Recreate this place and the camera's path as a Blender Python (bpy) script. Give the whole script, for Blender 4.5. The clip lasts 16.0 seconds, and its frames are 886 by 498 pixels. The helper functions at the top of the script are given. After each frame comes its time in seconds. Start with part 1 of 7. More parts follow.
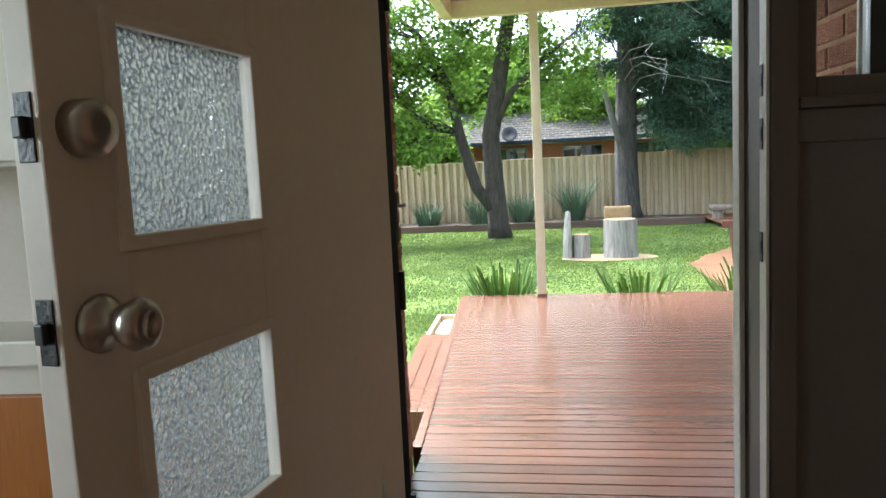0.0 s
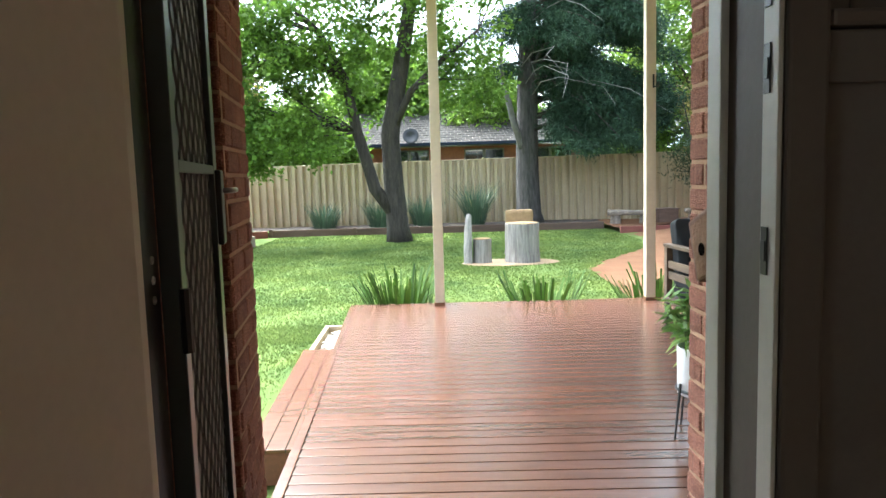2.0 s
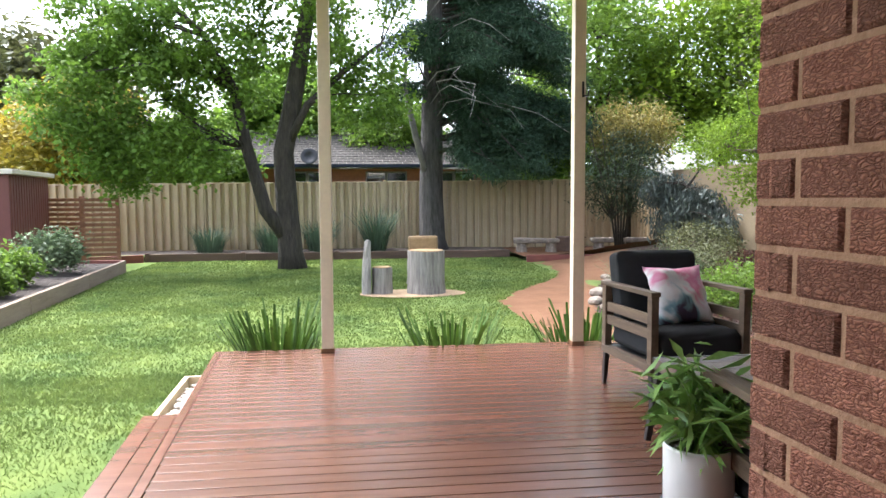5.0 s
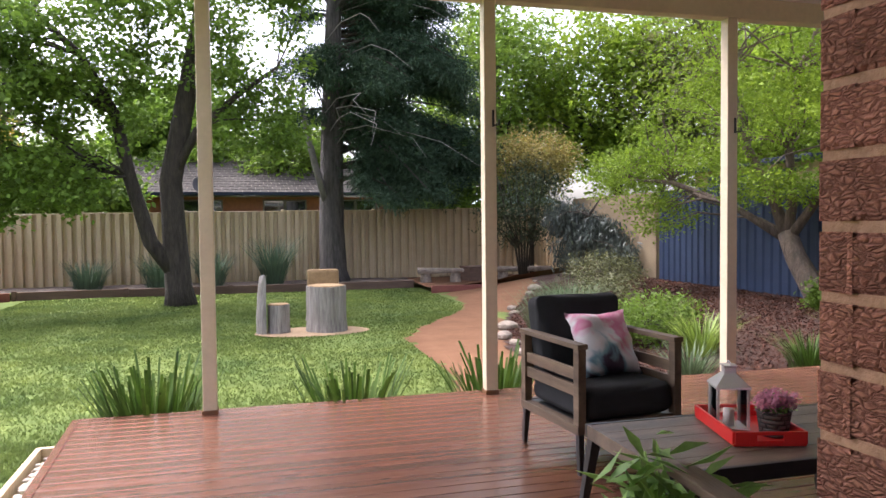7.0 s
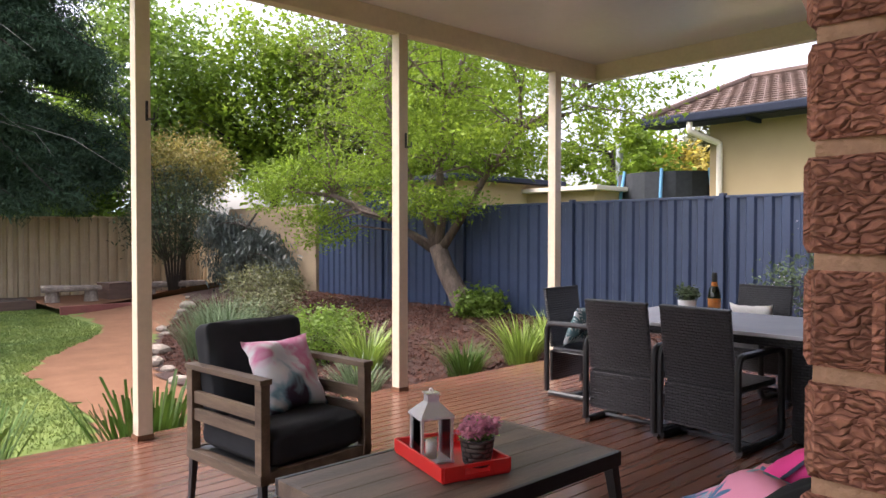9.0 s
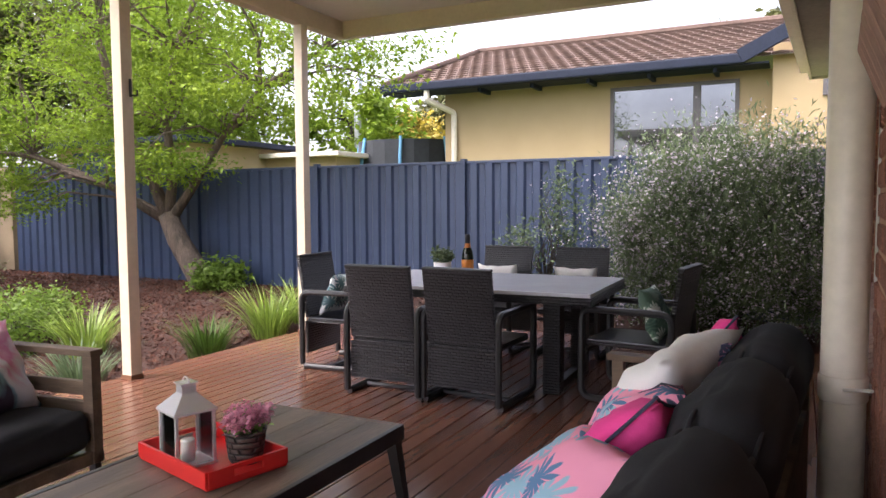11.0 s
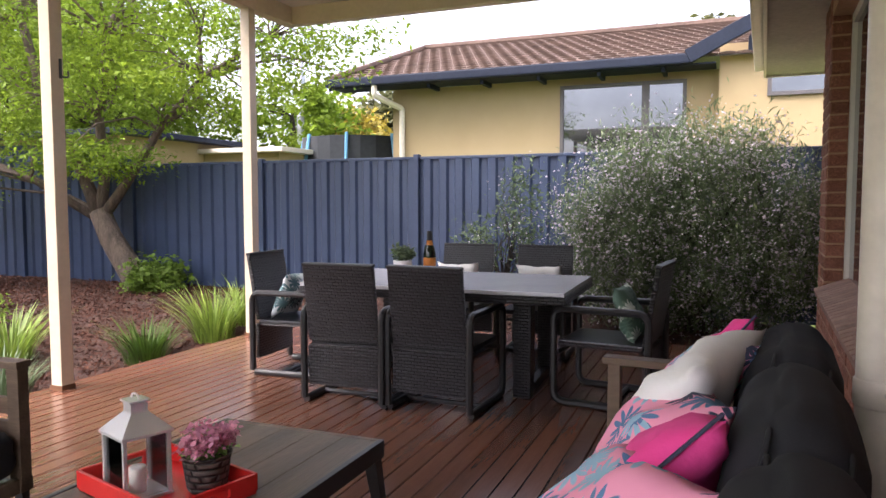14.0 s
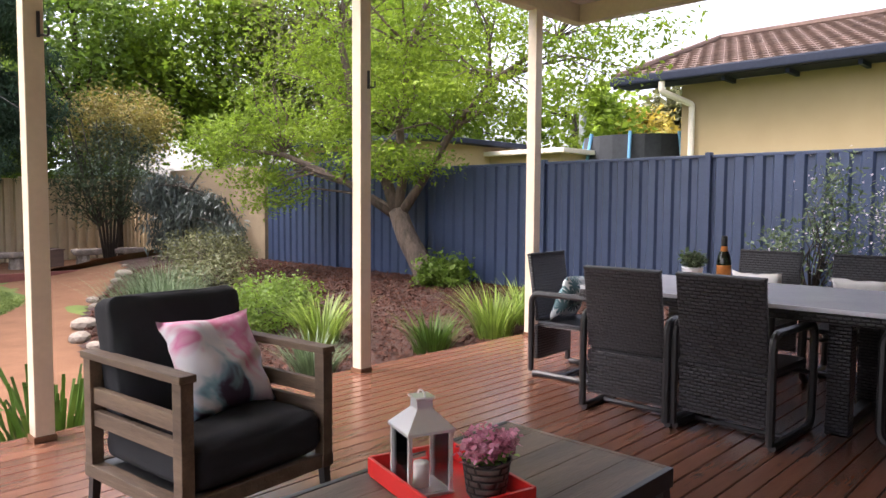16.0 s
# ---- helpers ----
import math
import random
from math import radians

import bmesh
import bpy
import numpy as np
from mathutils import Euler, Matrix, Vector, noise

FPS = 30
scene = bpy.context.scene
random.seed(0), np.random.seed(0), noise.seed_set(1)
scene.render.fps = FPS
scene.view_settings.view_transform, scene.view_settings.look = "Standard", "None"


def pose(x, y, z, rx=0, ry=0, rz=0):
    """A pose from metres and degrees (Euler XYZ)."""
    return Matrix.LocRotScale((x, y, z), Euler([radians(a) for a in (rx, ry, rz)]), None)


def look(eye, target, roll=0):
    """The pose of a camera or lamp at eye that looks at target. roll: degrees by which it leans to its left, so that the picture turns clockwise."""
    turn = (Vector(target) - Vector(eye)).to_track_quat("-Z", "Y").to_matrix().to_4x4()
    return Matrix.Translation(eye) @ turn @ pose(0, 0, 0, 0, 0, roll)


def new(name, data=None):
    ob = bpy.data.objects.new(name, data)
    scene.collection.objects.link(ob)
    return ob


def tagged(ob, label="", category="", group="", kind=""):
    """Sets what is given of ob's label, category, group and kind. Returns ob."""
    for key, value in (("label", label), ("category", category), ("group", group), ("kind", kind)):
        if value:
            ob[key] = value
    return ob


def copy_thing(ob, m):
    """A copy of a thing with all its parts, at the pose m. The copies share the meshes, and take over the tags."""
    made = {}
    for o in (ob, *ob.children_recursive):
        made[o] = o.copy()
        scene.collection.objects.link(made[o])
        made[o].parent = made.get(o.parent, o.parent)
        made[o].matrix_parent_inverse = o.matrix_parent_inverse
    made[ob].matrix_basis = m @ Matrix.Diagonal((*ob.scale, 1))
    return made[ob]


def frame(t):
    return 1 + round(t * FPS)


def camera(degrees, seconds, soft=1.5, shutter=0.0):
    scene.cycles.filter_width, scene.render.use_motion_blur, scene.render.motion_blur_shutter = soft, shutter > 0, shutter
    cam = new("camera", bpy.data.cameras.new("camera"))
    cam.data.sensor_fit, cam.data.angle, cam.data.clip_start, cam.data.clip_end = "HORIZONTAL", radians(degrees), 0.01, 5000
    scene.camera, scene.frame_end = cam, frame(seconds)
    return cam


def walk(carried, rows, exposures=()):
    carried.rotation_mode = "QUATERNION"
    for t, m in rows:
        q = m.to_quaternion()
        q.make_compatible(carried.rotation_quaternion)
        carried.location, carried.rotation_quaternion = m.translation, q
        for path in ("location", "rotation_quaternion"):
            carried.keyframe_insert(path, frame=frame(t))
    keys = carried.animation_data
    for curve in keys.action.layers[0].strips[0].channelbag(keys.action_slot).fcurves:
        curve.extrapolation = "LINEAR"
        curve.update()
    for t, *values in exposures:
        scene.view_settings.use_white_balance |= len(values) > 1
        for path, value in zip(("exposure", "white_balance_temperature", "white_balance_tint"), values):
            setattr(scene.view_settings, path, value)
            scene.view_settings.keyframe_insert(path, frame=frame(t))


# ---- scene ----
cam = camera(63.9, 16.0)
# seconds, eye, yaw, pitch, roll
PATH = [
    (0, (0.142, -7.257, 1.294), 9.00, -6.03, -2.76),
    (0.5, (0.137, -7.084, 1.271), 4.69, -5.94, -2.55),
    (1, (0.141, -6.907, 1.251), 3.47, -5.77, -2.32),
    (1.5, (0.156, -6.739, 1.233), 2.76, -5.86, -2.01),
    (2, (0.169, -6.557, 1.214), 1.11, -6.00, -1.66),
    (2.5, (0.165, -6.339, 1.189), -0.57, -5.63, -1.35),
    (3, (0.163, -6.130, 1.166), -1.77, -5.44, -1.05),
    (3.5, (0.174, -5.938, 1.151), -3.00, -5.15, -0.71),
    (4, (0.189, -5.752, 1.141), -4.21, -4.69, -0.31),
    (6.5, (0.297, -5.013, 1.221), -12.20, -2.78, -0.69),
    (7, (0.311, -4.903, 1.237), -14.75, -2.01, -0.57),
    (7.5, (0.327, -4.769, 1.243), -19.20, -1.42, -0.26),
    (8, (0.346, -4.632, 1.245), -26.08, -0.42, -0.02),
    (8.5, (0.371, -4.518, 1.247), -34.60, -0.58, 0.15),
    (9, (0.404, -4.424, 1.249), -42.26, -1.19, 0.06),
    (9.5, (0.444, -4.344, 1.239), -48.59, -2.14, -0.09),
    (10.2, (0.510, -4.250, 1.219), -55.63, -3.11, -0.27),
    (12.3, (0.654, -3.930, 1.188), -72.81, -3.72, -0.36),
    (12.5, (0.661, -3.918, 1.186), -73.34, -3.67, -0.39),
    (13, (0.680, -3.900, 1.178), -73.24, -3.71, -0.25),
    (13.5, (0.711, -3.885, 1.172), -71.46, -3.70, -0.14),
    (14, (0.751, -3.867, 1.169), -68.19, -3.73, -0.04),
    (14.5, (0.789, -3.845, 1.167), -63.74, -3.79, 0.05),
    (15, (0.818, -3.820, 1.167), -58.37, -3.84, 0.15),
    (15.5, (0.837, -3.792, 1.167), -52.37, -3.80, 0.26),
    (16, (0.850, -3.767, 1.167), -46.09, -3.70, 0.38),
]


def aim(eye, yaw, pitch, roll):
    a, b = radians(yaw), radians(pitch)
    way = Vector((-math.sin(a) * math.cos(b), math.cos(a) * math.cos(b), math.sin(b)))
    return look(eye, Vector(eye) + way, roll)


walk(cam, [(t, aim(eye, yaw, pitch, roll)) for t, eye, yaw, pitch, roll in PATH],
     exposures=[(0.0, 3.1, 5750, 2), (2.5, 3.0, 5750, 0), (4.2, 2.75, 5850, 4), (6.3, 2.2, 6200, 18), (8.0, 2.12, 6350, 20), (10.0, 2.22, 6450, 21), (12.0, 2.45, 6450, 20), (16.0, 2.32, 6500, 21)])

# ---- light ----
SUN_UP, SUN_TURN = radians(60), radians(-42)
world = bpy.data.worlds.new("overcast_sky")
scene.world = world
world.use_nodes = True
wt = world.node_tree
sky = wt.nodes.new("ShaderNodeTexSky")
sky.sky_type, sky.sun_disc = "NISHITA", False
sky.sun_elevation, sky.sun_rotation = SUN_UP, SUN_TURN
sky.air_density, sky.dust_density, sky.ozone_density = 1.0, 5.0, 1.0
pale = wt.nodes.new("ShaderNodeHueSaturation")
pale.inputs["Saturation"].default_value = 0.5
wt.links.new(sky.outputs[0], pale.inputs["Color"])
wt.links.new(pale.outputs[0], wt.nodes["Background"].inputs["Color"])
wt.nodes["Background"].inputs["Strength"].default_value = 0.15
sun = new("sun", bpy.data.lights.new("sun", "SUN"))
sun.data.energy, sun.data.angle, sun.data.color = 1.0, radians(50), (1.0, 0.975, 0.94)
sun.matrix_world = look((0, 0, 30), Vector((0, 0, 30)) - Vector((math.sin(SUN_TURN) * math.cos(SUN_UP), math.cos(SUN_TURN) * math.cos(SUN_UP), math.sin(SUN_UP))))
# Added area lamp at an assumed, unseen window opening; it brightens the room.
room_fill_light = new("room_fill_light", bpy.data.lights.new("room_fill_light", "AREA"))
room_fill_light.data.shape, room_fill_light.data.size, room_fill_light.data.size_y = "RECTANGLE", 1.0, 0.9
room_fill_light.data.energy, room_fill_light.data.color = 2.4, (0.95, 0.98, 1.0)
room_fill_light.matrix_world = look((-2.28, -7.41, 1.55), (0, -7.2, 1.2))


# ---- materials ----
def mat(name, c1, c2=None, scale=6.0, rough=0.7, bump=0.2, bscale=None, metal=0.0, vary=0.0, island=0.0, stretch=(1, 1, 1), fine=0.25, dist=0.01, coat=0.0, leaf=0.0, spec=0.5):
    """A two-colour noise surface with a finer grain, relief and a random shade for each object or island."""
    m = bpy.data.materials.new(name)
    m.use_nodes = True
    nt, lk = m.node_tree, m.node_tree.links
    b = nt.nodes["Principled BSDF"]
    c2 = c2 or tuple(v * 0.7 for v in c1)
    co = nt.nodes.new("ShaderNodeTexCoord")
    inf = nt.nodes.new("ShaderNodeObjectInfo")
    mul = nt.nodes.new("ShaderNodeMath")
    mul.operation = "MULTIPLY"
    mul.inputs[1].default_value = 37.0 if vary else 0.0
    lk.new(inf.outputs["Random"], mul.inputs[0])
    add = nt.nodes.new("ShaderNodeVectorMath")
    add.operation = "ADD"
    lk.new(co.outputs["Object"], add.inputs[0])
    lk.new(mul.outputs[0], add.inputs[1])
    mp = nt.nodes.new("ShaderNodeMapping")
    mp.inputs["Scale"].default_value = stretch
    lk.new(add.outputs[0], mp.inputs[0])
    n1 = nt.nodes.new("ShaderNodeTexNoise")
    n1.inputs["Scale"].default_value, n1.inputs["Detail"].default_value, n1.inputs["Roughness"].default_value = scale, 5, 0.6
    lk.new(mp.outputs[0], n1.inputs["Vector"])
    ramp = nt.nodes.new("ShaderNodeValToRGB")
    ramp.color_ramp.elements[0].position, ramp.color_ramp.elements[1].position = 0.32, 0.68
    ramp.color_ramp.elements[0].color, ramp.color_ramp.elements[1].color = (*c2, 1), (*c1, 1)
    lk.new(n1.outputs["Fac"], ramp.inputs[0])
    n2 = nt.nodes.new("ShaderNodeTexNoise")
    n2.inputs["Scale"].default_value, n2.inputs["Detail"].default_value = bscale or scale * 8, 4
    lk.new(mp.outputs[0], n2.inputs["Vector"])
    hsv = nt.nodes.new("ShaderNodeHueSaturation")
    lk.new(ramp.outputs[0], hsv.inputs["Color"])
    # value = 1 + fine*(n2-.5) + vary*(random-.5)
    v1 = nt.nodes.new("ShaderNodeMath")
    v1.operation = "MULTIPLY_ADD"
    v1.inputs[1].default_value, v1.inputs[2].default_value = fine * 2, 1 - fine
    lk.new(n2.outputs["Fac"], v1.inputs[0])
    v2 = nt.nodes.new("ShaderNodeMath")
    v2.operation = "MULTIPLY_ADD"
    if island:
        geo = nt.nodes.new("ShaderNodeNewGeometry")
        lk.new(geo.outputs["Random Per Island"], v2.inputs[0])
        v2.inputs[1].default_value = island
    else:
        lk.new(inf.outputs["Random"], v2.inputs[0])
        v2.inputs[1].default_value = vary
    sub = nt.nodes.new("ShaderNodeMath")
    sub.operation = "SUBTRACT"
    lk.new(v1.outputs[0], sub.inputs[0])
    sub.inputs[1].default_value = (island or vary) / 2
    lk.new(sub.outputs[0], v2.inputs[2])
    lk.new(v2.outputs[0], hsv.inputs["Value"])
    lk.new(hsv.outputs[0], b.inputs["Base Color"])
    b.inputs["Roughness"].default_value, b.inputs["Metallic"].default_value = rough, metal
    b.inputs["Coat Weight"].default_value = coat
    b.inputs["Specular IOR Level"].default_value = spec
    if bump:
        bp = nt.nodes.new("ShaderNodeBump")
        bp.inputs["Strength"].default_value, bp.inputs["Distance"].default_value = bump, dist
        lk.new(n2.outputs["Fac"], bp.inputs["Height"])
        lk.new(bp.outputs[0], b.inputs["Normal"])
    if leaf:
        tr = nt.nodes.new("ShaderNodeBsdfTranslucent")
        lk.new(hsv.outputs[0], tr.inputs["Color"])
        mx = nt.nodes.new("ShaderNodeMixShader")
        mx.inputs[0].default_value = leaf
        lk.new(b.outputs[0], mx.inputs[1])
        lk.new(tr.outputs[0], mx.inputs[2])
        lk.new(mx.outputs[0], nt.nodes["Material Output"].inputs["Surface"])
    return m


def weave(m, sx, sz, depth=0.6):
    """Adds a basket-weave relief and shade to a material."""
    nt, lk = m.node_tree, m.node_tree.links
    b = nt.nodes["Principled BSDF"]
    co = nt.nodes.new("ShaderNodeTexCoord")
    sep = nt.nodes.new("ShaderNodeSeparateXYZ")
    lk.new(co.outputs["Object"], sep.inputs[0])
    summ = nt.nodes.new("ShaderNodeMath")
    lk.new(sep.outputs[0], summ.inputs[0])
    lk.new(sep.outputs[1], summ.inputs[1])
    comb = nt.nodes.new("ShaderNodeCombineXYZ")
    lk.new(summ.outputs[0], comb.inputs[0])
    lk.new(sep.outputs[2], comb.inputs[1])
    br = nt.nodes.new("ShaderNodeTexBrick")
    br.inputs["Scale"].default_value = 1.0
    br.inputs["Brick Width"].default_value, br.inputs["Row Height"].default_value = sx, sz
    br.inputs["Mortar Size"].default_value, br.inputs["Mortar Smooth"].default_value = sz * 0.27, 1.0
    lk.new(comb.outputs[0], br.inputs["Vector"])
    bp = nt.nodes.new("ShaderNodeBump")
    bp.invert = True
    bp.inputs["Strength"].default_value, bp.inputs["Distance"].default_value = depth, 0.01
    lk.new(br.outputs["Fac"], bp.inputs["Height"])
    lk.new(bp.outputs[0], b.inputs["Normal"])
    gap = nt.nodes.new("ShaderNodeMix")
    gap.data_type, gap.blend_type = "RGBA", "MULTIPLY"
    gap.inputs[7].default_value = (0.06, 0.06, 0.06, 1)
    lk.new(br.outputs["Fac"], gap.inputs[0])
    lk.new(b.inputs["Base Color"].links[0].from_socket, gap.inputs[6])
    lk.new(gap.outputs[2], b.inputs["Base Color"])
    return m


def clear_glass(name, tint=(1, 1, 1), gloss=0.08):
    m = bpy.data.materials.new(name)
    m.use_nodes = True
    nt, lk = m.node_tree, m.node_tree.links
    t = nt.nodes.new("ShaderNodeBsdfTransparent")
    t.inputs[0].default_value = (*tint, 1)
    g = nt.nodes.new("ShaderNodeBsdfGlossy")
    g.inputs["Roughness"].default_value = 0.02
    fr = nt.nodes.new("ShaderNodeFresnel")
    mx = nt.nodes.new("ShaderNodeMixShader")
    lk.new(fr.outputs[0], mx.inputs[0])
    lk.new(t.outputs[0], mx.inputs[1])
    lk.new(g.outputs[0], mx.inputs[2])
    lk.new(mx.outputs[0], nt.nodes["Material Output"].inputs["Surface"])
    return m


def print_cloth(name, ground, stops, scale=7.0, shapes="NOISE"):
    """Printed cushion cloth: soft patches of several colours."""
    m = bpy.data.materials.new(name)
    m.use_nodes = True
    nt, lk = m.node_tree, m.node_tree.links
    b = nt.nodes["Principled BSDF"]
    b.inputs["Roughness"].default_value = 0.85
    co = nt.nodes.new("ShaderNodeTexCoord")
    inf = nt.nodes.new("ShaderNodeObjectInfo")
    mul = nt.nodes.new("ShaderNodeMath")
    mul.operation = "MULTIPLY"
    mul.inputs[1].default_value = 23.0
    lk.new(inf.outputs["Random"], mul.inputs[0])
    add = nt.nodes.new("ShaderNodeVectorMath")
    lk.new(co.outputs["Object"], add.inputs[0])
    lk.new(mul.outputs[0], add.inputs[1])
    n = nt.nodes.new("ShaderNodeTexNoise")
    n.inputs["Scale"].default_value, n.inputs["Detail"].default_value, n.inputs["Distortion"].default_value = scale, 3, 1.2
    lk.new(add.outputs[0], n.inputs["Vector"])
    r = nt.nodes.new("ShaderNodeValToRGB")
    r.color_ramp.interpolation = "LINEAR" if shapes == "NOISE" else "CONSTANT"
    els = r.color_ramp.elements
    els[0].position, els[0].color = stops[0][0], (*stops[0][1], 1)
    els[1].position, els[1].color = stops[-1][0], (*stops[-1][1], 1)
    for p, c in stops[1:-1]:
        e = els.new(p)
        e.color = (*c, 1)
    lk.new(n.outputs["Fac"], r.inputs[0])
    src = r.outputs[0]
    if shapes == "WASH":
        sep = nt.nodes.new("ShaderNodeSeparateXYZ")
        lk.new(co.outputs["Object"], sep.inputs[0])
        gr = nt.nodes.new("ShaderNodeMath")
        gr.operation = "MULTIPLY_ADD"
        gr.inputs[1].default_value = 1.1
        lk.new(sep.outputs[1], gr.inputs[0])
        lk.new(n.outputs["Fac"], gr.inputs[2])
        lk.new(gr.outputs[0], r.inputs[0])
        r.color_ramp.interpolation = "LINEAR"
    if shapes == "FRONDS":
        # star-shaped palm heads: a reach that swings with the angle about each cell's centre
        vo = nt.nodes.new("ShaderNodeTexVoronoi")
        vo.voronoi_dimensions = "2D"
        vo.inputs["Scale"].default_value = scale * 1.45
        lk.new(add.outputs[0], vo.inputs["Vector"])
        big = nt.nodes.new("ShaderNodeVectorMath")
        big.operation = "SUBTRACT"
        lk.new(add.outputs[0], big.inputs[0])
        lk.new(vo.outputs["Position"], big.inputs[1])
        xyz = nt.nodes.new("ShaderNodeSeparateXYZ")
        lk.new(big.outputs[0], xyz.inputs[0])
        steps = []
        for op, second in (("ARCTAN2", None), ("MULTIPLY", 6.0), ("SINE", None), ("ABSOLUTE", None), ("MULTIPLY_ADD", 0.42), ("SUBTRACT", None)):
            node = nt.nodes.new("ShaderNodeMath")
            node.operation = op
            if second is not None:
                node.inputs[1].default_value = second
            if steps:
                lk.new(steps[-1].outputs[0], node.inputs[0])
            steps.append(node)
        lk.new(xyz.outputs[1], steps[0].inputs[0])
        lk.new(xyz.outputs[0], steps[0].inputs[1])
        steps[4].inputs[2].default_value = 0.16
        lk.new(vo.outputs["Distance"], steps[5].inputs[1])
        mk = nt.nodes.new("ShaderNodeMapRange")
        mk.inputs[1].default_value, mk.inputs[2].default_value = -0.02, 0.02
        lk.new(steps[5].outputs[0], mk.inputs[0])
        tone = nt.nodes.new("ShaderNodeSeparateColor")
        lk.new(vo.outputs["Color"], tone.inputs[0])
        shade = nt.nodes.new("ShaderNodeMath")
        shade.operation = "MULTIPLY_ADD"
        shade.inputs[1].default_value = 0.30
        lk.new(n.outputs["Fac"], shade.inputs[0])
        half = nt.nodes.new("ShaderNodeMath")
        half.operation = "MULTIPLY"
        half.inputs[1].default_value = 0.52
        lk.new(tone.outputs[0], half.inputs[0])
        lk.new(half.outputs[0], shade.inputs[2])
        lk.new(shade.outputs[0], r.inputs[0])
        mx = nt.nodes.new("ShaderNodeMix")
        mx.data_type = "RGBA"
        mx.inputs[6].default_value = (*ground, 1)
        lk.new(mk.outputs[0], mx.inputs[0])
        lk.new(r.outputs[0], mx.inputs[7])
        src = mx.outputs[2]
    lk.new(src, b.inputs["Base Color"])
    f = nt.nodes.new("ShaderNodeTexNoise")
    f.inputs["Scale"].default_value = 9
    lk.new(co.outputs["Object"], f.inputs["Vector"])
    bp = nt.nodes.new("ShaderNodeBump")
    bp.inputs["Strength"].default_value, bp.inputs["Distance"].default_value = 0.5, 0.02
    lk.new(f.outputs["Fac"], bp.inputs["Height"])
    lk.new(bp.outputs[0], b.inputs["Normal"])
    return m


BRICK = mat("rough_red_brick", (0.46, 0.200, 0.132), (0.31, 0.122, 0.076), 9, 0.9, 0, 55, vary=0.40, fine=0.2)
_n, _l = BRICK.node_tree.nodes, BRICK.node_tree.links
_c, _m, _t, _r, _b, _x, _w = (_n.new("ShaderNode" + k) for k in ("TexCoord", "Mapping", "TexVoronoi", "ValToRGB", "Bump", "Mix", "TexNoise"))
_i, _a, _s, _o, _f = _n.new("ShaderNodeObjectInfo"), _n.new("ShaderNodeVectorMath"), _n.new("ShaderNodeVectorMath"), _n.new("ShaderNodeVectorMath"), _n.new("ShaderNodeVectorMath")
_s.operation, _f.operation = "SCALE", "MULTIPLY_ADD"
_s.inputs[0].default_value = (17, 5, 9)
_l.new(_i.outputs["Random"], _s.inputs["Scale"])
_l.new(_c.outputs["Object"], _a.inputs[0])
_l.new(_s.outputs[0], _a.inputs[1])
_w.inputs["Scale"].default_value, _w.inputs["Detail"].default_value = 38, 3
_l.new(_a.outputs[0], _w.inputs["Vector"])
_l.new(_w.outputs["Color"], _f.inputs[0])
_f.inputs[1].default_value = (0.03, 0.03, 0.022)
_l.new(_a.outputs[0], _f.inputs[2])
_m.inputs["Scale"].default_value = (0.50, 0.50, 1.25)
_l.new(_f.outputs[0], _m.inputs[0])
_t.feature = "DISTANCE_TO_EDGE"
_t.inputs["Scale"].default_value = 140
_l.new(_m.outputs[0], _t.inputs["Vector"])
_r.color_ramp.elements[0].position, _r.color_ramp.elements[1].position = 0.0, 0.30
_r.color_ramp.elements[0].color, _r.color_ramp.elements[1].color = (0.50, 0.46, 0.46, 1), (1, 1, 1, 1)
_l.new(_t.outputs["Distance"], _r.inputs[0])
_x.data_type, _x.blend_type = "RGBA", "MULTIPLY"
_x.inputs[0].default_value = 1.0
_p = _n["Principled BSDF"]
_l.new(_p.inputs["Base Color"].links[0].from_socket, _x.inputs[6])
_l.new(_r.outputs[0], _x.inputs[7])
_l.new(_x.outputs[2], _p.inputs["Base Color"])
_b.inputs["Strength"].default_value, _b.inputs["Distance"].default_value = 0.9, 0.006
_l.new(_r.outputs[0], _b.inputs["Height"])
_l.new(_b.outputs[0], _p.inputs["Normal"])
SMOOTH_BRICK = mat("sill_brick", (0.36, 0.22, 0.165), (0.26, 0.15, 0.115), 12, 0.85, 0.4, 70, vary=0.3, dist=0.006)
MORTAR = mat("mortar", (0.46, 0.275, 0.175), (0.38, 0.22, 0.135), 15, 0.95, 0.5, 90)
DECK = mat("decking_timber", (0.145, 0.065, 0.040), (0.108, 0.046, 0.028), 3, 0.24, 0.0, 40, vary=0.28, stretch=(0.25, 3, 3), fine=0.18, coat=0.0, spec=0.5)
DECK_DARK = mat("deck_frame_timber", (0.16, 0.062, 0.04), None, 5, 0.7)
CREAM = mat("cream_painted_steel", (0.62, 0.53, 0.40), (0.57, 0.48, 0.36), 4, 0.45, 0.05, 30, fine=0.1)
CEIL = mat("white_patio_ceiling", (0.72, 0.71, 0.69), (0.66, 0.65, 0.63), 1.2, 0.22, 0.02, 20, fine=0.05)
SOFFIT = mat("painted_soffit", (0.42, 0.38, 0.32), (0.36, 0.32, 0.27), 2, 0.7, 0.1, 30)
PIPE = mat("painted_downpipe", (0.70, 0.64, 0.53), (0.63, 0.57, 0.47), 6, 0.4, 0.06, 25, fine=0.15)
FENCE = mat("cream_steel_fence", (0.49, 0.385, 0.245), (0.44, 0.34, 0.21), 2.5, 0.5, 0.04, 30, fine=0.12)
